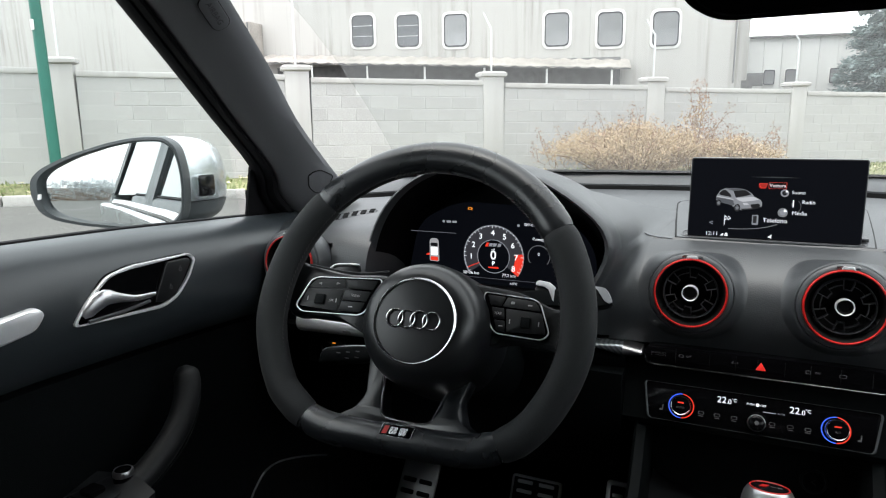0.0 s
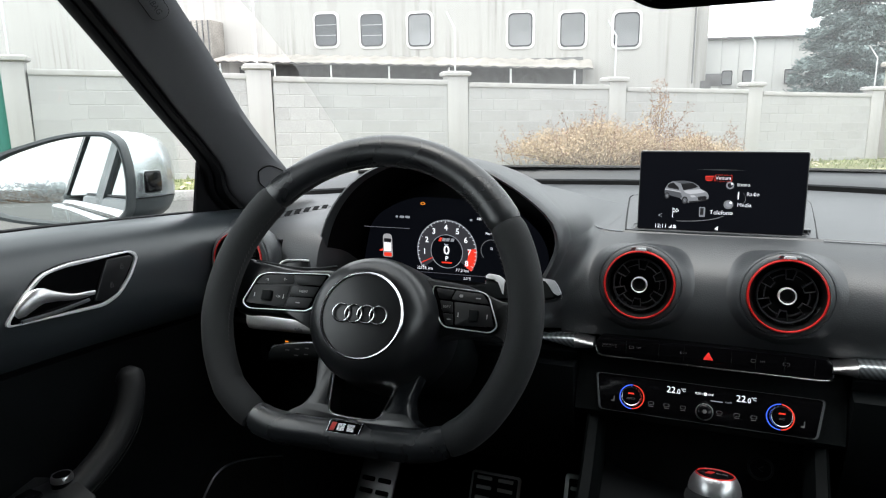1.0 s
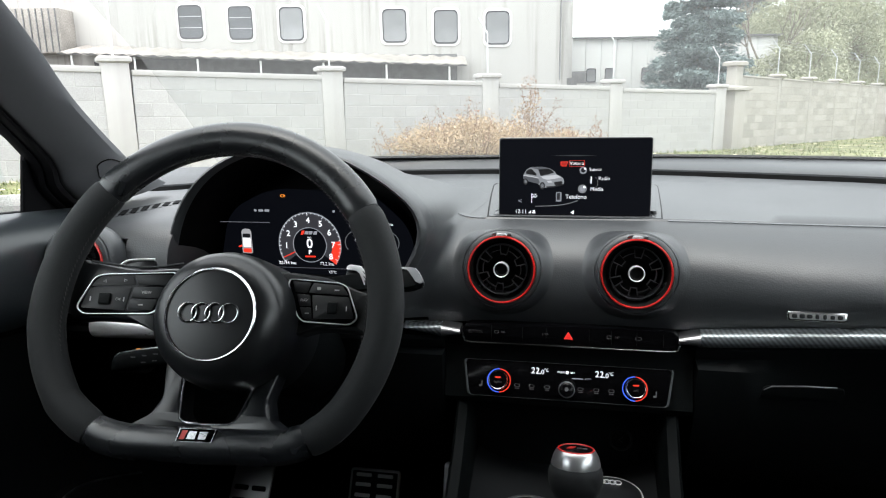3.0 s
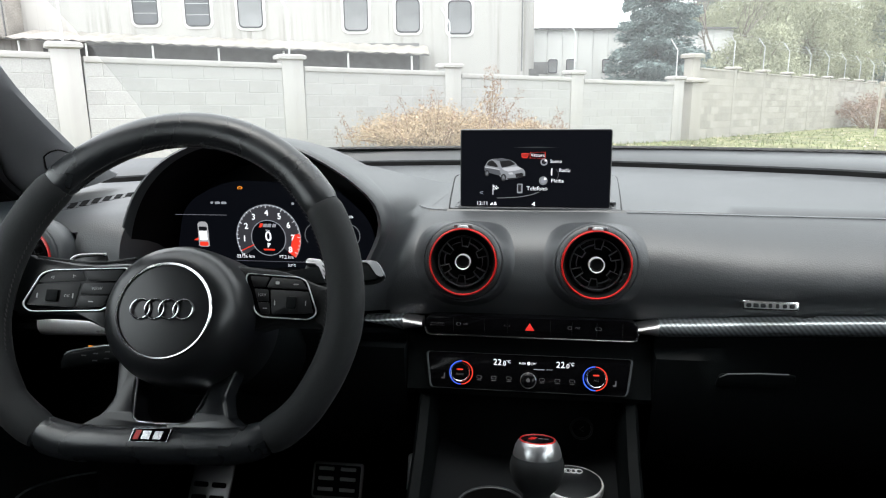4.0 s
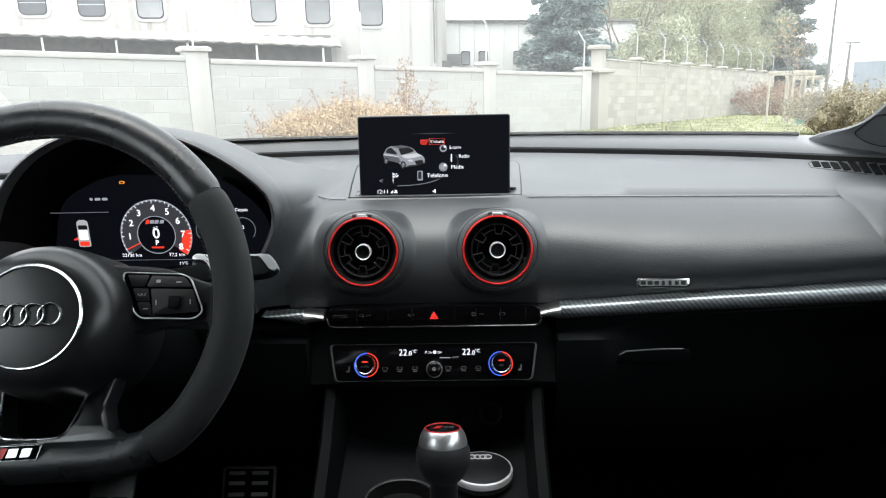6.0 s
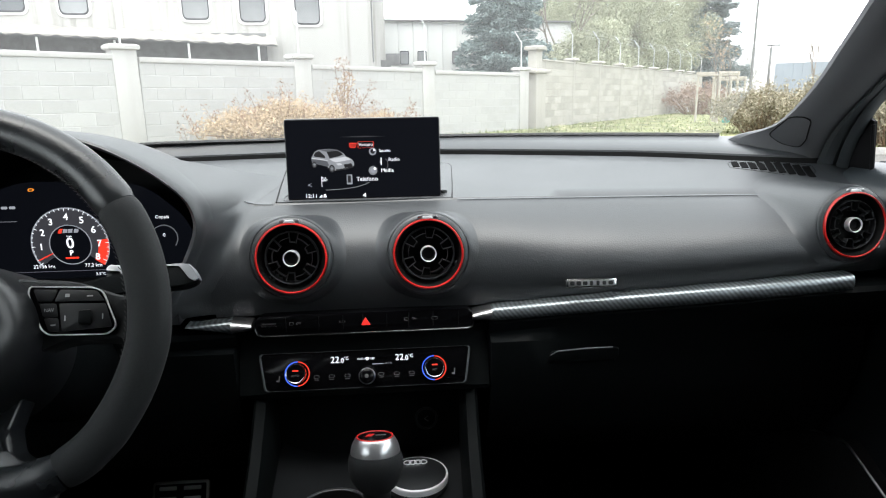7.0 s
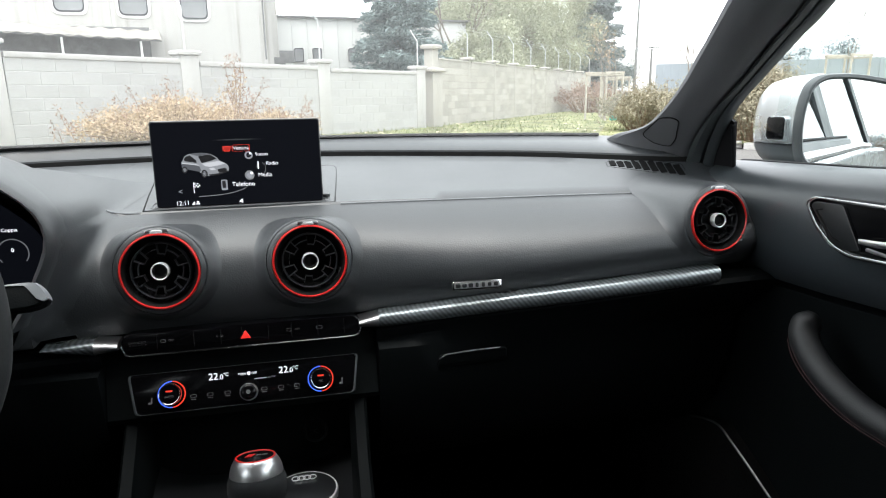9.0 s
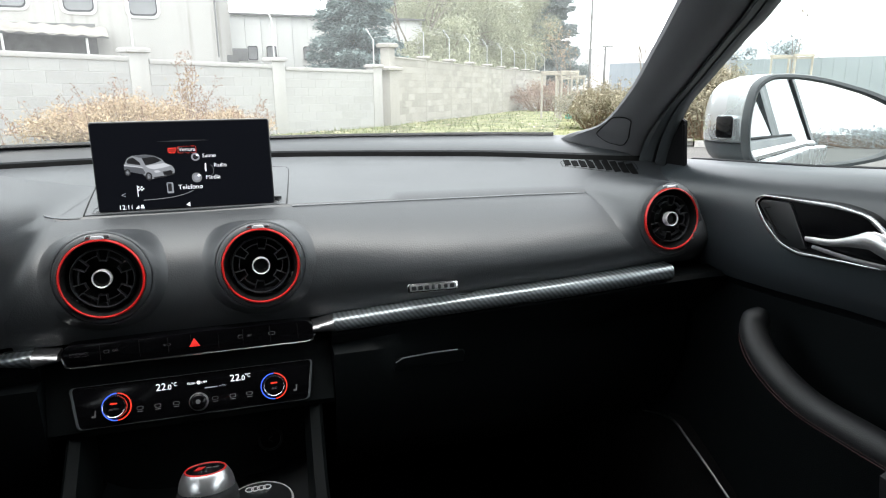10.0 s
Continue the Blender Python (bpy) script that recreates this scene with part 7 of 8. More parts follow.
part("plinth_cap", loft([[(sx * k, sy * k * 0.8, z) for sx, sy in ((-1, -1), (1, -1), (1, 1), (-1, 1))] for k, z in ((0.30, 1.68), (0.40, 1.70), (0.40, 1.76), (0.16, 1.82))]), COPING2, corner)
SD = Vector((0.6, 0.8, 0)).normalized()
S0 = wall_p(15.3, -0.2)


def side_p(s, h=0.0):
    p = Vector((S0.x, S0.y, 0)) + SD * s
    return Vector((p.x, p.y, gz(p.x, p.y) + h))


posts = [0.0, 2.65, 5.12, 7.50, 9.90, 12.20, 14.60, 17.00, 19.40, 21.80]
for a, b in zip(posts, posts[1:]):
    wall_panel(side_wall, side_p(a + 0.1), side_p(b - 0.1), 2.05, 10, 0.50, BLOCK2, MORTAR2, COPING2, 0.18, 0.05)
for s in posts[1:]:
    pillar(frame_from(side_p(s), SD, (0, 0, 1)), 0.20, 2.13, 0.40, 0.06, COPING2, label="tan concrete wall post with a flat cap")


# bent steel wire posts on top of the wall
def wire_post(p, lean, h=0.75, back=0.28):
    t = thing("wire_post", "thin pale bent steel post on the wall top", "fence post", "wire posts", m=Matrix.Translation(p))
    part("rod", tube([(0, 0, -0.05), (0, 0, h), (lean[0] * back, lean[1] * back, h + 0.30)], 0.017, 8), STEEL, t)
    return p + Vector((0, 0, h)), p + Vector((lean[0] * back, lean[1] * back, h + 0.30))


ends = []
for s in posts[1:]:
    ends.append(wire_post(side_p(s, 2.22), (-0.9, 0.2), 0.72, 0.24))
for s, h in ((-3.60, 0.9), (-0.05, 1.25), (3.48, 0.75), (6.94, 0.80), (10.50, 0.85)):
    wire_post(wall_p(s, 0, top_h(s) + 0.18), (-0.9, 0.35), h, 0.20)
e4 = wire_post(wall_p(14.26, 0, top_h(14.26) + 0.18), (-0.9, 0.3), 0.66, 0.2)
wires = thing("barbed_wire", "thin steel wires strung between the wall posts", "wire")
prev = e4
for a, b in ends:
    for f in (0.15, 0.55, 0.95):
        part("wire", tube([prev[0].lerp(prev[1], f), a.lerp(b, f)], 0.0028, 4), STEEL, wires)
    prev = (a, b)

# ---- factory behind the wall ----
FA = radians(11)
FD, FNV = Vector((math.cos(FA), math.sin(FA), 0)), Vector((math.sin(FA), -math.cos(FA), 0))
F0 = Vector((-math.sin(FA) * 25, math.cos(FA) * 25, 0))


def fac_m(u, off, z):
    """A frame on the facade: x along it, y up, z towards the yard."""
    p = F0 + FD * u + FNV * off
    return frame_from((p.x, p.y, z), FD, FNV)


factory = thing("factory_building", "pale weathered concrete factory with rounded windows", "building")
U1 = 4.3  # right end of the tall part
for i in range(0, 8):
    x1 = U1 - 4.9 * i
    part("wall_panel", box((x1 - 2.45, 3.5, -0.15), (4.894, 9.6, 0.30), 0.003), PANEL, factory, m=fac_m(0, 0, 0))
bm = bmesh.new()
add_box(bm, (U1 - 18, 3.5, -6.0), (36.6, 9.4, 11.0))
part("wall", bm, PANEL, factory, m=fac_m(0, 0, 0))
part("roof", box((U1 - 18, 8.35, -5.9), (37, 0.12, 12)), TINROOF, factory, m=fac_m(0, 0, 0))


def fac_window(parent, u, z, w, h, off=0.0, r=0.16, m0=None, edge=0.21, glaze=None):
    m = (m0 or fac_m)(u, off, z)
    o = rrect(w, h, r, 5)
    big = rrect(w + edge, h + edge, r + edge * 0.4, 5)
    wdw = part("window", plate(big, -0.02, 0.05, 0.02), FRAMEW, parent, "window with a rounded white surround", m=m)
    part("rim", band(rrect(w + 0.04, h + 0.04, r + 0.02, 5), 0.055, 0.05, 0.075), DARKWIN, wdw)
    part("pane", plate(rrect(w - 0.02, h - 0.02, r, 5), 0.049, 0.056), glaze or WINGLASS, wdw)
    return wdw


def u_of(x):
    return x / math.cos(FA) if False else (x + math.sin(FA) * 25) / math.cos(FA)


for x in (-13.72, -11.95, -10.15, -6.50, -4.68, -2.85):
    u = u_of(x)
    wd = fac_window(factory, u, 4.26 - 0.035 * (x + 13.72), 0.83, 1.13, glaze=DIMGLASS if x < -10.5 else None)
    for k in (-1, 1) if x < -10.5 else ():
        part("glazing_bar", box((0, 0.19 * k, 0.058), (0.80, 0.016, 0.008)), STEEL, wd)
part("downpipe", tube([(U1 - 0.06, 2.0, 0.03), (U1 - 0.06, 8.2, 0.03)], 0.025, 8), DARK_AND_SHADE, factory, m=fac_m(0, 0, 0))

louvre = part("louvre_box", box((u_of(-19.4), 3.95, 0.5), (3.1, 1.5, 1.0), 0.02), TINROOF, factory, "grey-brown ribbed sheet box", m=fac_m(0, 0, 0))
for i in range(14):
    part("rib", box((u_of(-19.4) - 1.47 + 0.226 * i, 3.95, 1.03), (0.035, 1.46, 0.05), 0.008), DARK_AND_SHADE, louvre)
canopy = thing("canopy", "low corrugated canopy roof on thin posts", "canopy", m=fac_m(0, 0, 0))
cu0, cu1 = u_of(-17.6), u_of(-4.0)
rows = []
for k in range(160):
    u = cu0 + (cu1 - cu0) * k / 159
    w = 0.028 * math.sin(k * 1.05)
    zt = -0.045 * (u - cu0)
    rows.append([(u, 3.52 + w + zt, 0.05), (u, 3.13 + w + zt, 1.9), (u, 3.11 + w + zt, 1.9), (u, 3.49 + w + zt, 0.05)])
part("sheet", loft(rows), TINROOF, canopy)
# Dark sheet that paints the shade under the canopy.
part("back_shade", box(((cu0 + cu1) / 2, 1.4, 0.06), (cu1 - cu0 - 0.6, 3.2, 0.04)), DARK_AND_SHADE, canopy)
part("fascia", loft([[(cu0, 3.08, 1.86), (cu0, 3.14, 1.86), (cu0, 3.14, 1.82), (cu0, 3.08, 1.82)], [(cu1, 3.08 - 0.045 * (cu1 - cu0), 1.86), (cu1, 3.14 - 0.045 * (cu1 - cu0), 1.86), (cu1, 3.14 - 0.045 * (cu1 - cu0), 1.82), (cu1, 3.08 - 0.045 * (cu1 - cu0), 1.82)]]), DARK_AND_SHADE, canopy)
for k in range(7):
    u = cu0 + 0.4 + (cu1 - cu0 - 1.0) * k / 6
    part("post", tube([(u, -0.2, 1.75), (u, 3.06 - 0.045 * (u - cu0), 1.75)], 0.035, 8), FRAMEW, canopy)

annexe = thing("annexe_building", "lower pale ribbed annexe behind the factory", "building")


def ann_m(u, off, z):
    p = Vector((-math.sin(FA) * 38, math.cos(FA) * 38, 0)) + FD * u + FNV * off
    return frame_from((p.x, p.y, z), FD, FNV)


for i in range(14):
    part("wall_panel", box((7.0 + 0.86 * i - 0.43, 2.2, -0.1), (0.845, 4.9, 0.24), 0.008), PANEL2, annexe, m=ann_m(0, 0, 0))
part("wall", box((11.5, 2.2, -3.0), (14.0, 4.86, 5.8)), PANEL2, annexe, m=ann_m(0, 0, 0))
part("roof", box((11.5, 4.68, -2.9), (14.3, 0.10, 6.2)), DARK_AND_SHADE, annexe, m=ann_m(0, 0, 0))
for x in (8.18, 9.20, 11.25):
    fac_window(annexe, x, 2.68, 0.50, 0.72, 0.04, 0.08, ann_m, 0.08)
part("link_block", box((5.6, 4.2, -1.0), (2.5, 9.0, 3.0), 0.02), PANEL, annexe, m=ann_m(0, 1.0, 0))
# Solid dark block; its colour paints the shade inside an opening.
part("opening", box((7.15, 2.55, -0.05), (1.05, 0.62, 0.5), 0.01), DARK_AND_SHADE, annexe, m=ann_m(0, 1.0, 0))
part("porch_door", box((6.5, 1.6, 0.6), (1.2, 1.8, 0.1)), DARK_AND_SHADE, annexe, m=ann_m(0, 1.0, 0))

far_shed = thing("far_warehouse", "long grey-blue metal warehouse in the distance", "building")
SHEDM = material("blue_grey_sheet", (0.245, 0.275, 0.292), 0.6, vary=0.08, vary_scale=0.4)
shed_m = frame_from((36.6, 61.7, -1.3), (0.45, -0.89, 0), (-0.89, -0.45, 0))
for k in range(40):
    part("wall_sheet", box((0.9 * k, 1.6, 0), (0.885, 4.6, 0.5)), SHEDM, far_shed, m=shed_m)
part("end_wall", box((39, 1.9, -4), (5, 5.4, 10), 0.05), PANEL2, far_shed, m=shed_m)
pale = thing("pale_warehouse", "pale flat-roofed warehouse far behind the trees", "building")
part("wall", box((0, 3.0, 0), (60, 9.0, 8), 0.05), PANEL2, pale, m=frame_from((75, 95, -1.8), (0.9, -0.42, 0), (-0.42, -0.9, 0)))
part("roof", box((0, 7.55, 0), (60.0, 0.2, 8.0)), PANEL2, pale, m=frame_from((75, 95, -1.8), (0.9, -0.42, 0), (-0.42, -0.9, 0)))


# ---- plants ----
def add_leaf(bm, p, d, w, l, rng):
    side = d.cross(Vector((rng.uniform(-1, 1), rng.uniform(-1, 1), rng.uniform(-1, 1))))
    if side.length < 1e-4:
        return
    side.normalize()
    q = [p, p + d * l * 0.5 + side * w, p + d * l, p + d * l * 0.5 - side * w]
    bm.faces.new([bm.verts.new(v) for v in q])


def rand_dir(rng, up=0.0):
    v = Vector((rng.gauss(0, 1), rng.gauss(0, 1), rng.gauss(0, 1) + up))
    return v.normalized()


def limb(bm, a, b, r0, r1, rng, wob=0.08, n=5, seg=6):
    pts = []
    L = (b - a).length
    for i in range(n):
        f = i / (n - 1)
        pts.append(a.lerp(b, f) + rand_dir(rng) * L * wob * math.sin(math.pi * f))
    add_tube(bm, pts, [r0 + (r1 - r0) * i / (n - 1) for i in range(n)], seg)
    return pts


def shrub(name, label, p, rx, ry, h, leaves, mat, stem_mat, seed, leaf=(0.03, 0.09), axis=None, spikes=0, stems=70, fill=0.5):
    """A loose bush: bowed stems from the root and many small leaves with gaps between the clumps."""
    rng = random.Random(seed)
    t = thing(name, label, "shrub", m=frame_from(p, axis or (1, 0, 0), (0, 0, 1)))
    bm, lf = bmesh.new(), bmesh.new()
    sd = bmesh.new() if mat is DRY else lf
    tips = []
    for _ in range(stems):
        a = rng.uniform(0, 6.283)
        k = rng.random() ** 0.6
        e = Vector((rx * k * math.cos(a), ry * k * math.sin(a), h * (0.55 + 0.45 * (1 - k * k)) * rng.uniform(0.7, 1.05)))
        s = Vector((e.x * 0.35, e.y * 0.35, 0))
        mid = s.lerp(e, 0.55) + Vector((0, 0, h * 0.12))
        pts = spline([s, mid, e], 6)
        add_tube(bm, pts, [0.012, 0.011, 0.010, 0.008, 0.006, 0.003], 4)
        tips.append([Vector(q) for q in pts])
    for _ in range(leaves):
        st = rng.choice(tips)
        i = min(5, max(1, int(6 * rng.random() ** fill)))
        c = st[i] + rand_dir(rng) * (0.10 + 0.13 * h) * rng.random()
        if c.z < 0.02:
            c.z = 0.02 + 0.1 * rng.random()
        add_leaf(lf, c, rand_dir(rng, 0.3), rng.uniform(0.3, 0.6) * leaf[0], rng.uniform(0.6, 1.2) * leaf[1], rng)
    for _ in range(spikes):
        a = rng.uniform(0, 6.283)
        k = rng.random() ** 0.5 * 0.95
        s = Vector((rx * k * math.cos(a), ry * k * math.sin(a), h * 0.55 * (1.1 - k * k)))
        out = Vector((math.cos(a) * 0.6 * k, math.sin(a) * 0.3 * k, 1)).normalized()
        L = rng.uniform(0.30, 0.70) * (0.6 + 0.5 * h)
        pts = limb(bm, s, s + out * L, 0.006, 0.003, rng, 0.14, 6, 4)
        for q in pts[3:]:
            for _ in range(6):
                add_leaf(sd, q + rand_dir(rng) * 0.045, rand_dir(rng), leaf[0] * 0.55, leaf[1] * 0.8, rng)
            tip = q + rand_dir(rng, 0.3) * 0.12
            add_tube(bm, [q, tip], 0.0025, 4)
            for _ in range(5):
                add_leaf(sd, tip + rand_dir(rng) * 0.03, rand_dir(rng), leaf[0] * 0.5, leaf[1] * 0.7, rng)
    part("branchwork", bm, stem_mat, t)
    part("crown", lf, mat, t)
    if mat is DRY:
        part("seed_heads", sd, SEED, t, "dark dry seed heads")
    return t


def conifer(name, label, p, h, r, leaves, mat, seed, start=0.06, droop=0.15, leaf=(0.05, 0.30)):
    """A conifer with whorled boughs, needles in sprays and an uneven outline."""
    rng = random.Random(seed)
    t = thing(name, label, "tree", m=Matrix.Translation(p))
    bm, lf = bmesh.new(), bmesh.new()
    add_tube(bm, [(0, 0, -0.2), (0.03 * h * 0.1, 0, h * 0.5), (0, 0, h)], [0.035 * h, 0.022 * h, 0.004 * h], 8)
    boughs = []
    n = 150
    for i in range(n):
        f = start + (1 - start) * (i + rng.random()) / n
        a = i * 2.399 + rng.uniform(-0.4, 0.4)
        L = r * (1 - f) ** 0.75 * rng.uniform(0.65, 1.15) + 0.25
        s = Vector((0, 0, h * f))
        e = s + Vector((math.cos(a) * L, math.sin(a) * L, -droop * L + rng.uniform(-0.1, 0.25) * L))
        pts = limb(bm, s, e, 0.012 * h * (1 - f) + 0.012, 0.006, rng, 0.05, 5, 4)
        boughs.append((pts, L))
    cum = list(np.cumsum([b[1] for b in boughs]))
    for _ in range(leaves):
        pts, L = boughs[min(n - 1, int(np.searchsorted(cum, rng.random() * cum[-1])))]
        k = rng.random() ** 0.7 * 3.99
        q = pts[int(k)].lerp(pts[int(k) + 1], k % 1)
        d = (pts[-1] - pts[0]).normalized()
        side = d.cross(Vector((0, 0, 1)))
        q = q + side * rng.gauss(0, 0.16) * L + Vector((0, 0, rng.gauss(-0.02, 0.05) * L))
        add_leaf(lf, q, (d + rand_dir(rng) * 0.8 + Vector((0, 0, -0.2))).normalized(), leaf[0] * rng.uniform(0.6, 1.3), leaf[1] * rng.uniform(0.6, 1.3), rng)
    part("trunk", bm, BARK, t)
    part("crown", lf, mat, t)
    return t


def leafy(name, label, p, h, r, leaves, mat, seed, clumps=26, leaf=(0.09, 0.28), base=0.12, sx=1.0):
    """A broad crown in clumps on forked limbs."""
    rng = random.Random(seed)
    t = thing(name, label, "tree", m=Matrix.Translation(p))
    bm, lf = bmesh.new(), bmesh.new()
    add_tube(bm, [(0, 0, -0.2), (0.1, 0.05, h * 0.25), (0, 0, h * 0.55)], [0.03 * h, 0.022 * h, 0.012 * h], 8)
    cl = []
    for _ in range(clumps):
        d = rand_dir(rng)
        k = rng.random() ** 0.4
        c = Vector((d.x * r * k * sx, d.y * r * k, h * (base + 0.5) + d.z * h * (0.48 - base / 2) * k))
        cl.append((c, r * rng.uniform(0.20, 0.38)))
        limb(bm, Vector((0, 0, h * rng.uniform(0.1, 0.5))), c, 0.05, 0.015, rng, 0.08, 4, 4)
    for _ in range(leaves):
        c, rr = rng.choice(cl)
        q = c + rand_dir(rng) * rr * rng.random() ** 0.45 * Vector((1, 1, 0.8)).length / 1.62
        add_leaf(lf, q, (rand_dir(rng) + Vector((0, 0, -0.5))).normalized(), leaf[0] * rng.uniform(0.5, 1.2), leaf[1] * rng.uniform(0.6, 1.2), rng)
    part("trunk", bm, BARK, t)
    part("crown", lf, mat, t)
    return t


def bare_tree(name, label, p, h, seed, mat=None, spread=0.5, depth=4, r0=None, buds=None):
    """A leafless tree, forked again and again."""
    rng = random.Random(seed)
    t = thing(name, label, "tree", "bare trees", m=Matrix.Translation(p))
    bm = bmesh.new()
    tips = []
    def grow(a, d, L, r, k):
        b = a + d * L
        limb(bm, a, b, r, r * 0.6, rng, 0.04, 4, 5 if k > 1 else 3)
        tips.append(b)
        if k == 0:
            return
        for _ in range(3 if k > 1 else 4):
            grow(a.lerp(b, rng.uniform(0.55, 1.0)), (d + rand_dir(rng, 0.25) * spread).normalized(), L * rng.uniform(0.55, 0.8), r * 0.55, k - 1)
    grow(Vector((0, 0, -0.1)), Vector((0, 0, 1)), h * 0.36, r0 or 0.018 * h, depth)
    part("trunk", bm, mat or BARK, t)
    if buds:
        lf = bmesh.new()
        for q in tips:
            for _ in range(3):
                add_leaf(lf, q + rand_dir(rng) * 0.12, rand_dir(rng), 0.02, 0.08, rng)
        part("crown", lf, buds, t)
    return t


def at_ground(x, y, h=0.0):
    return Vector((x, y, gz(x, y) + h))


shrub("dry_bush", "dry russet-brown bush in front of the block wall", wall_p(5.78, 1.25, 0.1), 1.85, 0.75, 0.88, 34000, DRY, DRYSTEM, 3, (0.015, 0.075), WD, 48, 210, 0.75)
shrub("dry_bush", "low dry tan bush in front of the block wall", wall_p(8.0, 1.1, 0.1), 1.15, 0.6, 0.62, 15000, DRY, DRYSTEM, 9, (0.015, 0.075), WD, 20, 120, 0.75)
shrub("dry_sprig", "tall dry sprig rising from the brown bush", wall_p(7.15, 1.1, 0.1), 0.36, 0.24, 1.40, 420, DRY, DRYSTEM, 8, (0.02, 0.07), WD, 14, 8, 0.22)
shrub("russet_bush", "rounded russet hedge bush beside the side wall", at_ground(14.6, 31.2, 0.1), 2.6, 1.6, 1.45, 6500, RUSSET, DRYSTEM, 4, (0.04, 0.13), (0.8, 0.6, 0), 0, 110, 0.4)
for x, y, rx, h, seed in ((9.3, 16.2, 1.7, 1.15, 5), (9.6, 13.6, 1.5, 1.35, 6), (9.55, 12.2, 1.0, 1.5, 16)):
    shrub("olive_bush", "spreading olive-brown bush on the lawn", at_ground(x, y, 0.1), rx, 1.0, h, 18000, OLIVE, DRYSTEM, seed, (0.024, 0.10), (0.35, -0.94, 0), 14, 110, 0.5)

conifer("cedar_tree", "blue-green cedar behind the wall", at_ground(5.75, 34.0), 10.8, 2.4, 150000, CEDAR, 11, 0.02, 0.16, (0.028, 0.22))
bare_tree("bare_tree", "leafless grey-brown tree behind the wall", at_ground(9.3, 38.0), 10.5, 12, None, 0.55, 5, 0.12)
leafy("bamboo_grove", "yellow-green feathery bamboo grove", at_ground(13.4, 44.0), 9.2, 4.4, 140000, BAMBOO, 13, 120, (0.016, 0.22), 0.0)
leafy("bamboo_grove", "yellow-green feathery bamboo grove", at_ground(17.8, 46.0), 9.4, 4.2, 140000, BAMBOO, 14, 120, (0.016, 0.22), 0.0)
leafy("bamboo_grove", "yellow-green feathery bamboo grove", at_ground(11.0, 36.5), 4.8, 2.6, 30000, BAMBOO, 15, 50, (0.022, 0.24), 0.0)
conifer("dark_conifer", "dark green conifer beside the bamboo", at_ground(22.0, 47.0), 12.5, 2.9, 80000, DARKCON, 17, 0.08, 0.05, (0.032, 0.27))
conifer("dark_conifer", "dark green conifer beside the bamboo", at_ground(12.2, 52.0), 12.0, 3.0, 60000, DARKCON, 18, 0.06, 0.05, (0.032, 0.27))
bare_tree("young_tree", "thin leafless young tree on the lawn", at_ground(19.4, 30.0), 6.2, 31, None, 0.30, 3, 0.045)
for x, y, h, s in ((26, 52, 7, 21), (30, 55, 6, 22), (24.5, 60, 8, 23)):
    bare_tree("far_bare_tree", "thin leafless tree in the distance", at_ground(x, y), h, s, None, 0.5, 4, 0.06)
leafy("far_tree", "grey-green tree far beyond the yard, leaf colour paled for haze", at_ground(58, 62), 7.5, 3.2, 8000, HAZE, 24, 30, (0.09, 0.28), 0.1)
leafy("far_tree", "grey-green tree far beyond the yard, leaf colour paled for haze", at_ground(52, 62), 5.5, 3.0, 8000, HAZE, 25, 30, (0.09, 0.28), 0.1)


# behind the car, seen only in the door mirrors
for x, y, h, sd in ((-13.5, -9.0, 5.5, 41), (-9.0, -15.0, 5.0, 42), (-17.0, -16.0, 6.0, 43), (-6.5, -24.0, 6.0, 44), (-11.5, -26.0, 6.5, 45)):
    bare_tree("bare_tree", "small leafless tree beyond the road behind the car", at_ground(x, y), h, sd, None, 0.5, 4, 0.06)
shrub("far_hedge", "low grey-green hedge far behind the car, leaf colour paled for haze", at_ground(6.0, -60.0), 34.0, 1.5, 1.8, 26000, HAZE, DRYSTEM, 46, (0.06, 0.2), (1, 0, 0), 0, 300, 0.5)

# ---- posts, stakes, lamps ----
gp = thing("green_pole", "dark green painted steel pole by the wall", "pole", m=Matrix.Translation(at_ground(-9.27, 6.5, 0.1)))
part("shaft", lathe([(0.078, 0.0), (0.076, 2.0), (0.070, 5.5), (0.0001, 5.52)], seg=20), GREENP, gp)
part("base_plate", box((0, 0, 0.01), (0.26, 0.26, 0.02), 0.004), GREENP, gp)
part("tag", box((0.0, -0.078, 2.30), (0.06, 0.012, 0.14), 0.003), FRAMEW, gp)


def staked_tree(p, h, frame_h, seed, turn, w=0.75):
    t = thing("tree_stakes", "pale timber stakes with cross rails round a young tree", "tree stakes", "staked young trees", m=Matrix.Translation(p) @ pose(0, 0, 0, 0, 0, turn))
    for x in (-w / 2, w / 2):
        for y in (-w / 2, w / 2):
            part("stake", lathe([(0.04, -0.1), (0.036, frame_h), (0.0001, frame_h + 0.005)], pose(x, y, 0), 10), TIMBER, t)
    for y in (-w / 2, w / 2):
        part("rail", box((0, y, frame_h - 0.04), (w + 0.16, 0.03, 0.08), 0.006), TIMBER, t)
    for x in (-w / 2, w / 2):
        part("rail", box((x, 0, frame_h - 0.12), (0.03, w + 0.10, 0.07), 0.006), TIMBER, t)
    bare_tree("young_tree", "slim leafless young tree between stakes", p, h, seed, None, 0.28, 3, 0.028, DRY)


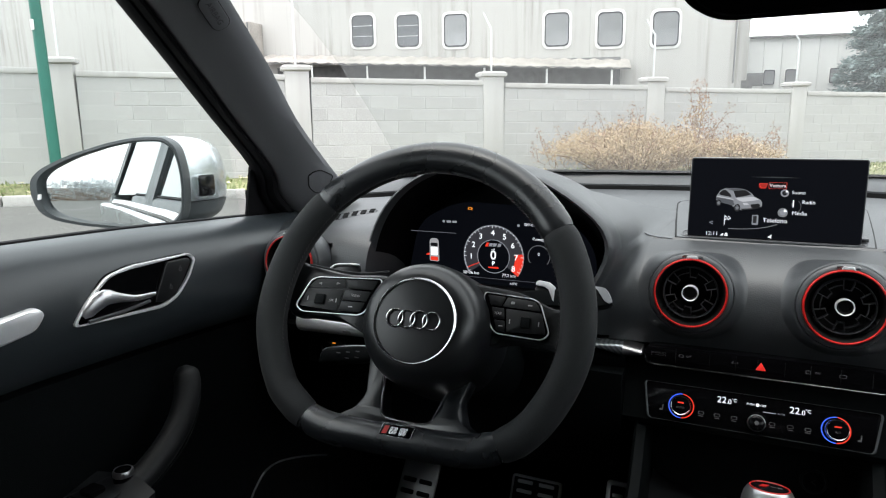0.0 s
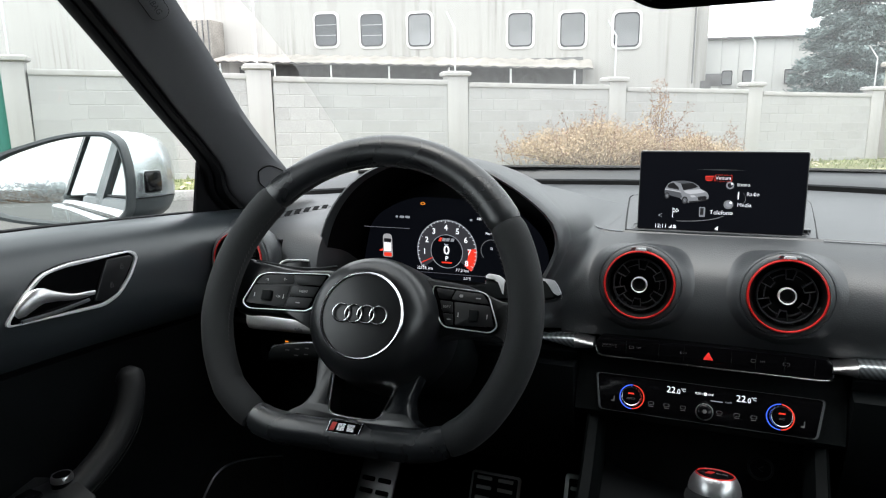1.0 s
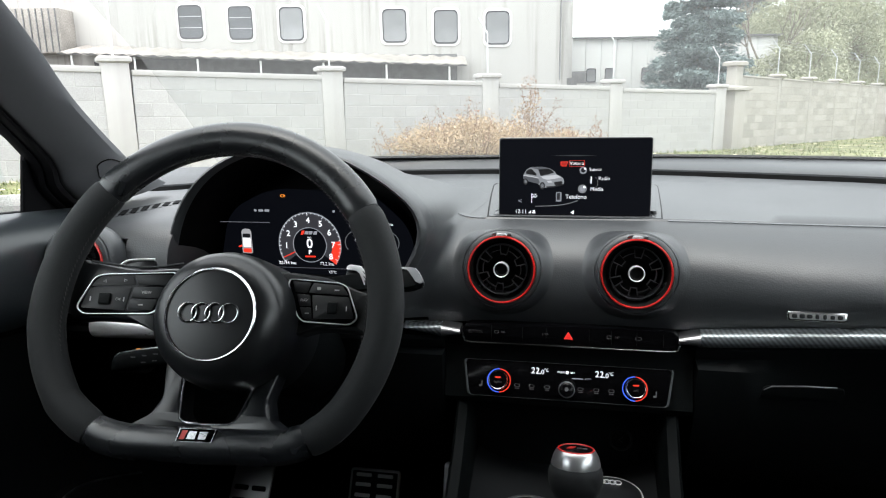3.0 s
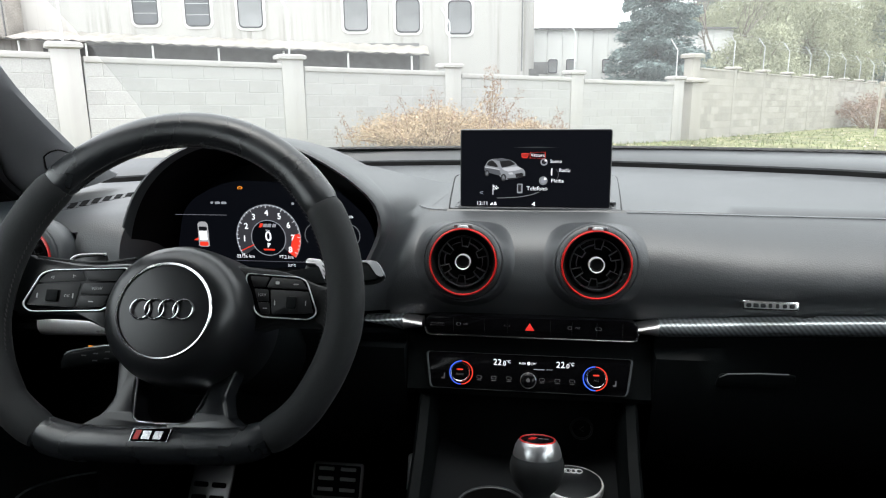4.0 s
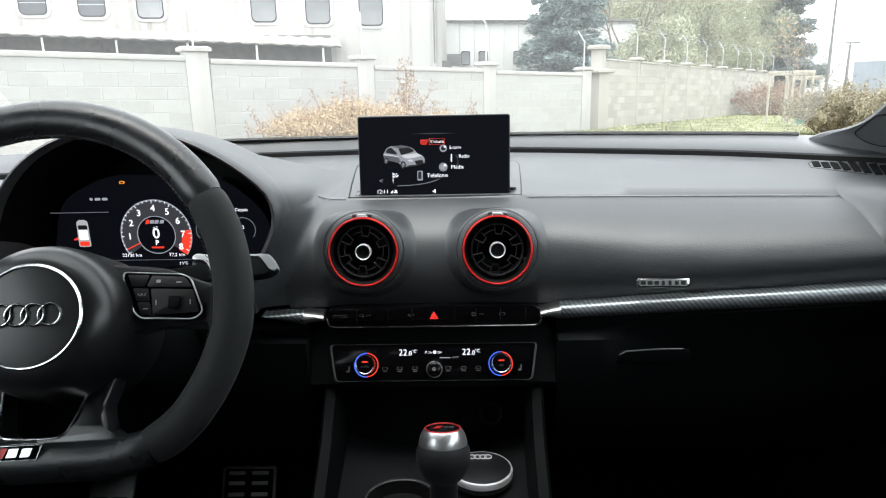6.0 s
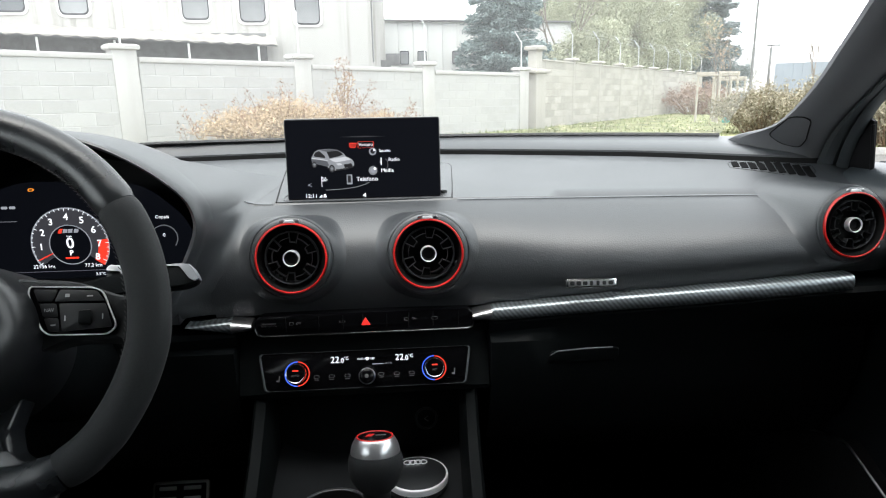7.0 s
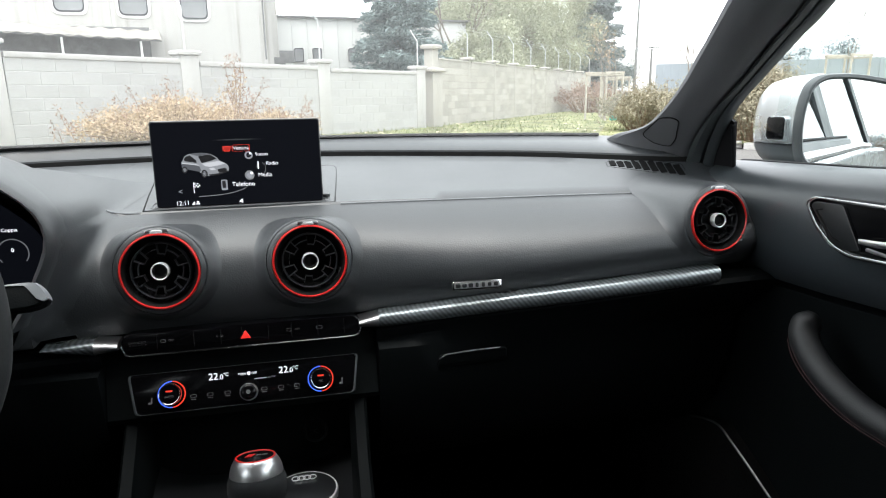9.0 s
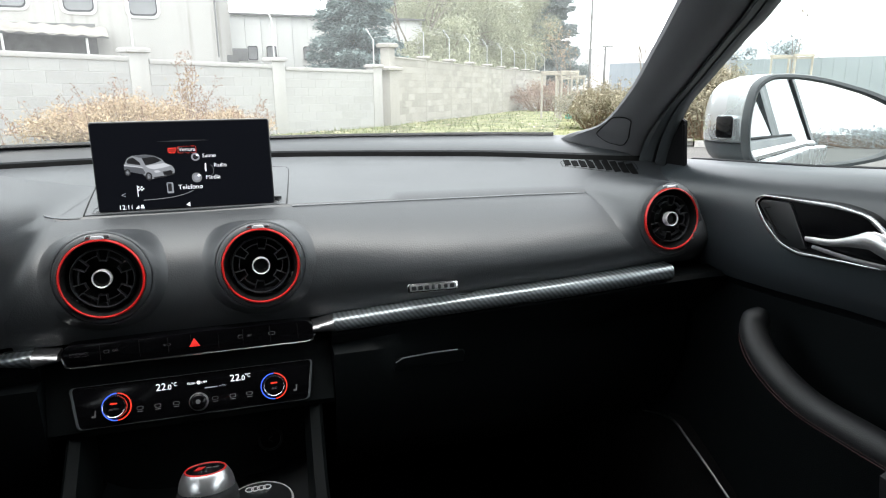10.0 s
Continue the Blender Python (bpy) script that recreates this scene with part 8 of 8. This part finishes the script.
staked_tree(at_ground(11.2, 22.6, 0.1), 4.6, 1.72, 31, 25, 0.9)
staked_tree(at_ground(13.1, 25.5, 0.1), 4.2, 1.62, 33, 25, 0.8)
staked_tree(at_ground(19.3, 20.3, 0.1), 6.2, 2.30, 32, 10, 0.95)
staked_tree(at_ground(5.2, -13.0), 5.2, 1.9, 34, 10, 0.9)
bag = thing("watering_bag", "small turquoise bag at the foot of a stake", "bag", m=Matrix.Translation(at_ground(11.45, 22.3, 0.1)))
part("bag", lathe([(0.10, 0.0), (0.13, 0.06), (0.11, 0.16), (0.05, 0.22), (0.0001, 0.23)], seg=14), material("turquoise_plastic", (0.08, 0.35, 0.30), 0.5), bag)


def lamp_post(x, y, h, arm=0.0):
    t = thing("street_lamp", "slender grey lamp post", "street lamp", "street lamps", m=Matrix.Translation(at_ground(x, y)))
    part("mast", lathe([(0.09, 0.0), (0.075, h * 0.5), (0.05, h), (0.0001, h + 0.01)], seg=12), DARK_AND_SHADE, t)
    part("head", box((arm / 2, 0, h), (0.5 + arm, 0.22, 0.09), 0.02), DARK_AND_SHADE, t)


lamp_post(3.6, -9.0, 6.5)
lamp_post(21.9, 40.0, 9.0)
lamp_post(23.1, 40.2, 3.9, 0.3)
lamp_post(36.0, 24.5, 6.2, 0.2)

# ---- wall blocks, each on its own, nearest stretch first ----
shapes = {}
count = 0
rest = {}
for parent, m, x0, x1, z0, ch, mat, thick in blocks:
    s = (m @ Vector(((x0 + x1) / 2, 0, 0)))
    near = parent is yard_wall and -9.0 < s.x < 3.9
    g = 0.007
    if near:
        key = (round(x1 - x0, 3), round(ch, 3), mat.name)
        mm = m @ pose(x0 + g / 2, 0, z0 + g / 2)
        if key not in shapes:
            ob = part("block", box(((x1 - x0 - g) / 2, 0, (ch - g) / 2), (x1 - x0 - g, thick, ch - g), 0.006, seg=1), mat, parent, m=mm)
            shapes[key] = ob
        else:
            ob = shapes[key].copy()
            scene.collection.objects.link(ob)
            ob.matrix_basis = mm
        count += 1
    else:
        b = rest.setdefault((parent.name, mat.name), (bmesh.new(), parent, mat))
        add_box(b[0], ((x0 + x1) / 2, 0, z0 + ch / 2), (x1 - x0 - g, thick, ch - g), m)
for b, parent, mat in rest.values():
    tagged(part("far_blocks", b, FARBLOCK[mat.name], parent), kind="stuff")
